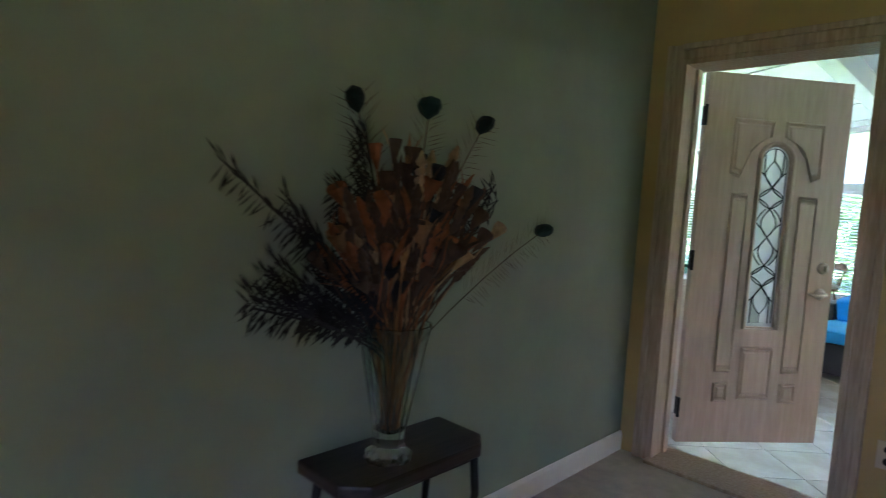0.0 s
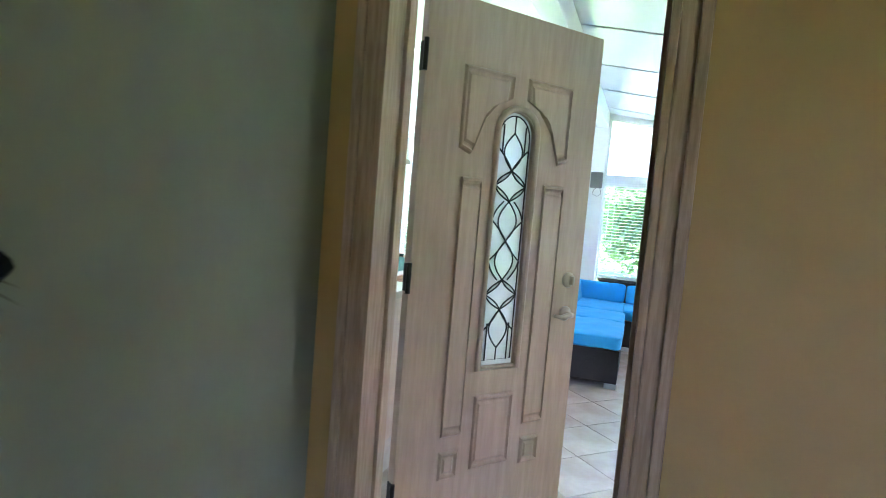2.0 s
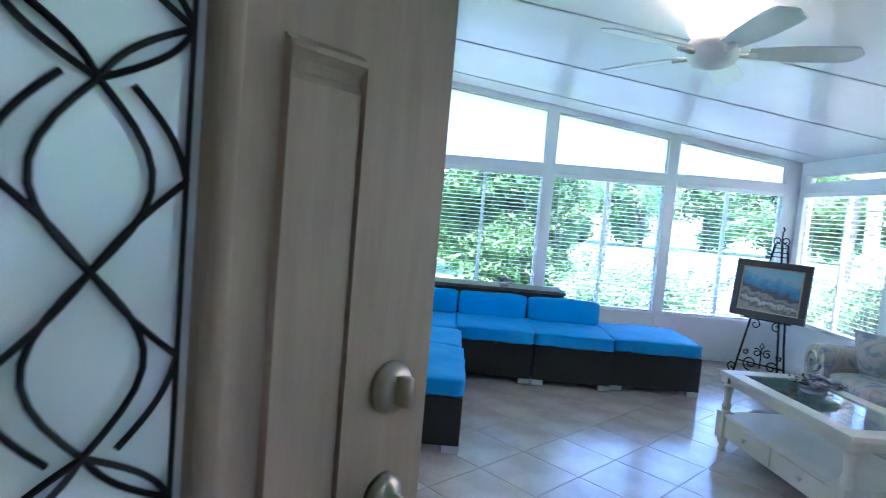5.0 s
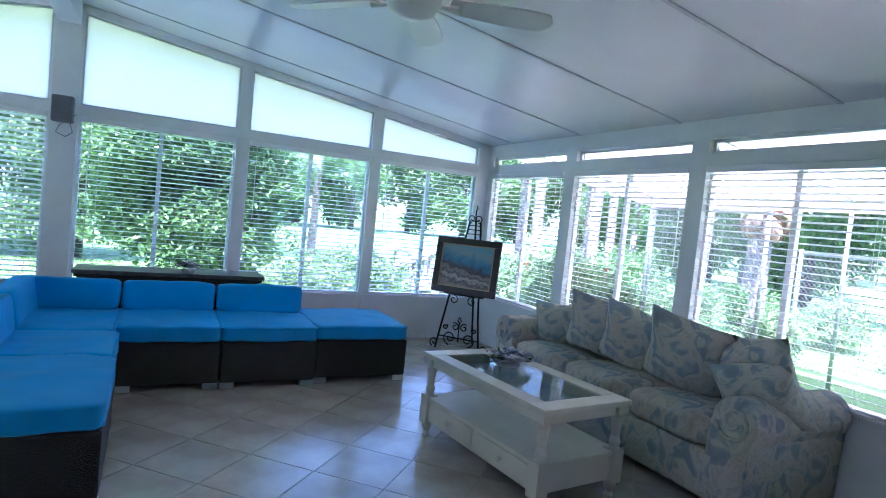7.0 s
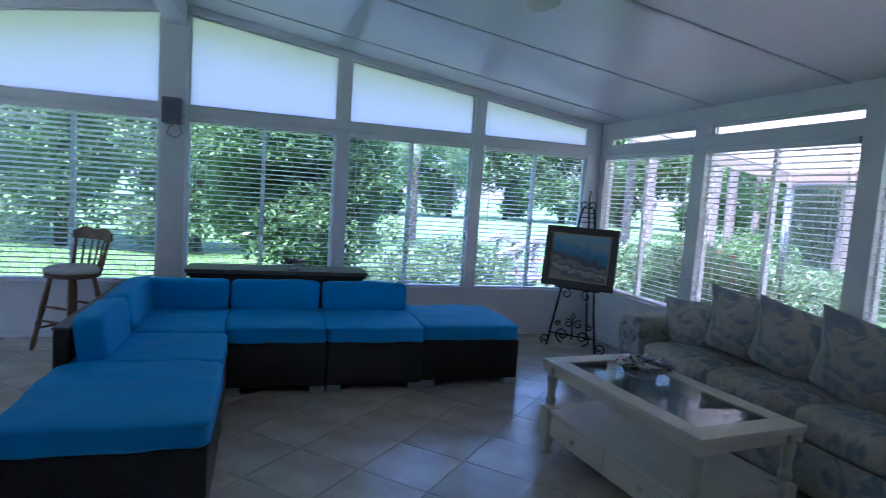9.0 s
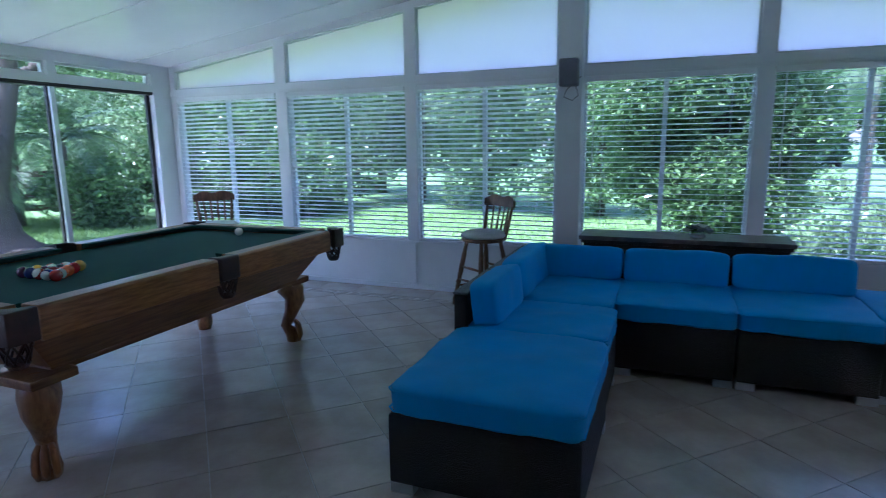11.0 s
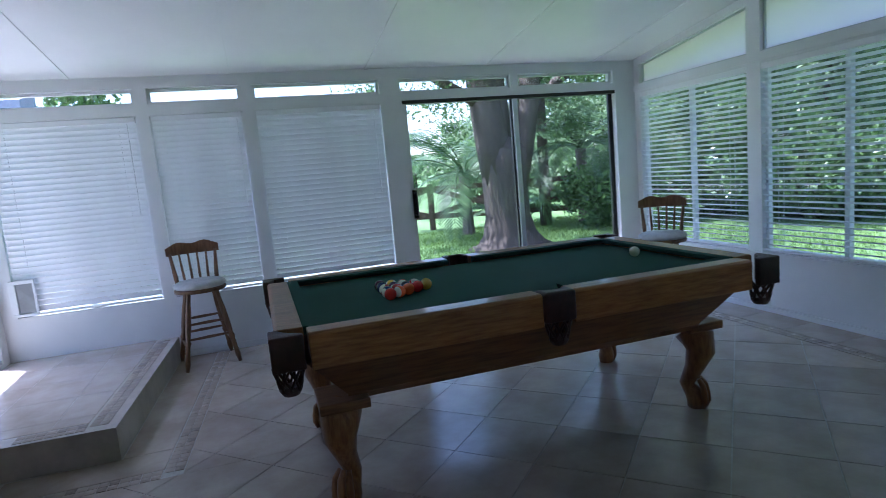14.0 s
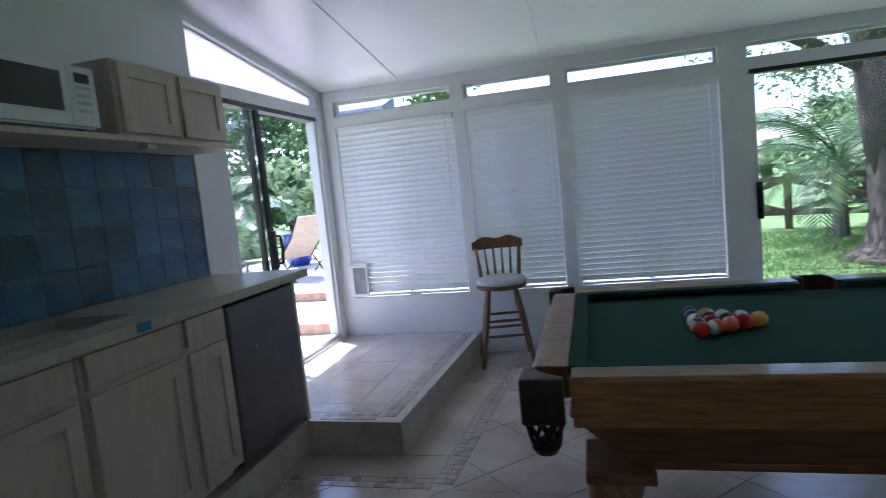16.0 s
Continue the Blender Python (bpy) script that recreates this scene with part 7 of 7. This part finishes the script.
gx = np.concatenate([rg.uniform(-13.5, -5.6, 30000), rg.uniform(-7.0, 0.5, 16000)])
gy = np.concatenate([rg.uniform(8.2, 15.0, 30000), rg.uniform(11.5, 18.0, 16000)])
ha, hh = rg.uniform(0, 6.28, n_), rg.uniform(0.03, 0.085, n_)
lx, ly = rg.normal(0, 0.025, n_), rg.normal(0, 0.025, n_)
w = 0.006
v = np.stack([np.stack([gx - w * np.cos(ha), gy - w * np.sin(ha), np.full(n_, -0.162)], 1), np.stack([gx + w * np.cos(ha), gy + w * np.sin(ha), np.full(n_, -0.162)], 1), np.stack([gx + lx, gy + ly, -0.16 + hh], 1)], 1).reshape(-1, 3)
me = bpy.data.meshes.new("grass")
me.from_pydata(v.tolist(), [], [(3 * i, 3 * i + 1, 3 * i + 2) for i in range(n_)])
me.materials.append(leafy("grass_blades", (0.09, 0.18, 0.035), (0.24, 0.37, 0.09), 0.6))
tagged(new("grass", me), "short green lawn grass", "grass", kind="stuff")

# ---- floor tiles ----
floor_ob = bpy.data.objects["floor"]
SIDE = 0.391


def tile_mesh(pts, z0=-0.012, z1=0.0, material=M_TILE, name="tile"):
    bm = bmesh.new()
    prism(bm, pts, z0, z1, "z")
    return data(name, bm, material)


def clip(poly, a, b, c):
    """Keep the part of a polygon with a*x + b*y <= c."""
    out = []
    for i, p in enumerate(poly):
        q = poly[(i + 1) % len(poly)]
        dp, dq = a * p[0] + b * p[1] - c, a * q[0] + b * q[1] - c
        if dp <= 0:
            out.append(p)
        if dp * dq < 0:
            s = dp / (dp - dq)
            out.append((p[0] + s * (q[0] - p[0]), p[1] + s * (q[1] - p[1])))
    return out


def shrunk(poly, g=0.002):
    cx, cy = sum(p[0] for p in poly) / len(poly), sum(p[1] for p in poly) / len(poly)
    return [(p[0] + g * (-1 if p[0] > cx else 1) * (abs(p[0] - cx) > 1e-4), p[1] + g * (-1 if p[1] > cy else 1) * (abs(p[1] - cy) > 1e-4)) for p in poly]


D2 = SIDE / math.sqrt(2)
h = (SIDE - 0.005) / math.sqrt(2)
full = tile_mesh([(-h, 0), (0, -h), (h, 0), (0, h)])
FX0, FX1, FY0_, FY1 = XW + 0.02, XE - 0.02, YH + 0.02, YN - 0.415
count = 0
for i in range(-24, 30):
    for j in range(-24, 30):
        cx, cy = -0.093 + (i + j) * D2 + D2, 7.955 + (i - j) * D2
        if cx < FX0 - D2 or cx > FX1 + D2 or cy < FY0_ - D2 or cy > FY1 + D2:
            continue
        inside = FX0 + h < cx < FX1 - h and FY0_ + h < cy < FY1 - h
        if cx < -2.98 + h and cy < 6.60 + h:
            inside = False
        if inside:
            child("tile", full, floor_ob, pose(cx, cy, 0))
            continue
        poly = [(cx - h, cy), (cx, cy - h), (cx + h, cy), (cx, cy + h)]
        for a, b, c in ((-1, 0, -FX0), (1, 0, FX1), (0, -1, -FY0_), (0, 1, FY1)):
            poly = clip(poly, a, b, c)
            if len(poly) < 3:
                break
        if len(poly) >= 3 and cx < -2.98 + h and cy < 6.60 + h:
            upper = clip(clip(poly, -0.0667, -1, -6.24), 1, 0, -2.982)
            poly = clip(poly, -1, 0, 2.98)
            if len(upper) >= 3:
                child("tile", tile_mesh(upper), floor_ob, pose(0, 0, 0))
        if len(poly) >= 3:
            ob = child("tile", tile_mesh(poly), floor_ob, pose(0, 0, 0))
# straight border tiles along the gable wall
bm = bmesh.new()
box(bm, -0.194, 0.194, -0.147, 0.147, -0.012, 0.0)
edge = data("tile", bm, M_TILE)
x = XW + 0.2
while x < XE - 0.2:
    child("tile", edge, floor_ob, pose(x, YN - 0.168, 0))
    x += 0.393
# mosaic strips: along the gable wall, round the step, on the step
bm = bmesh.new()
box(bm, -0.0215, 0.0215, -0.0215, 0.0215, -0.012, 0.0)
chip = data("mosaic_tile", bm, M_MOSAIC)
bm = bmesh.new()
box(bm, -0.0215, 0.0215, -0.0215, 0.0215, -0.012, 0.0)
chip2 = data("mosaic_tile", bm, M_TILE)
rg = random.Random(4)


def strip(x0, y0, x1, y1, rows, parent, z=0.0):
    L = math.hypot(x1 - x0, y1 - y0)
    dx, dy = (x1 - x0) / L, (y1 - y0) / L
    for k in range(int(L / 0.046)):
        for r in range(rows):
            s = 0.023 + k * 0.046
            px, py = x0 + dx * s - dy * (r - (rows - 1) / 2) * 0.046, y0 + dy * s + dx * (r - (rows - 1) / 2) * 0.046
            child("mosaic_tile", chip if rg.random() < 0.4 else chip2, parent, pose(px, py, z, 0, 0, math.degrees(math.atan2(dy, dx))))


strip(XW + 0.05, YN - 0.365, XE - 0.05, YN - 0.365, 2, floor_ob)
strip(-5.1, 6.53, -3.0, 6.39, 2, floor_ob)
strip(-3.03, 6.34, -3.03, 5.60, 2, floor_ob)
step_tiles = bpy.data.objects["step"]
# floor tiles between strip and step, and the tiles of the step's top
for poly in ([(XW + 0.02, 6.21), (-4.4, 6.175), (-4.4, 6.43), (XW + 0.02, 6.48)], [(-4.395, 6.174), (-3.31, 6.12), (-3.31, 6.358), (-4.395, 6.43)], [(-3.305, 5.60), (-3.08, 5.60), (-3.08, 6.345), (-3.305, 6.358)]):
    child("tile", tile_mesh(poly), floor_ob, pose(0, 0, 0))
for i in range(5):
    for j in range(4):
        poly = [(XW + 0.004 + 0.39 * i, YS + 0.03 + 0.36 * j), (XW + 0.001 + 0.39 * (i + 1), YS + 0.03 + 0.36 * j), (XW + 0.001 + 0.39 * (i + 1), YS + 0.027 + 0.36 * (j + 1)), (XW + 0.004 + 0.39 * i, YS + 0.027 + 0.36 * (j + 1))]
        poly = clip(poly, 0.0493, 1.0, 6.20 + 0.0493 * XW - 0.16)
        poly = clip(poly, 1, 0, -3.335 - 0.11) if len(poly) > 2 else poly
        if len(poly) > 2:
            child("tile", tile_mesh(poly, -0.0015, 0.0), step_tiles, pose(0, 0, PLAT))
strip(XW + 0.05, 6.10, -3.38, 6.015, 2, step_tiles, PLAT)
strip(-3.39, 5.96, -3.39, 5.60, 2, step_tiles, PLAT)
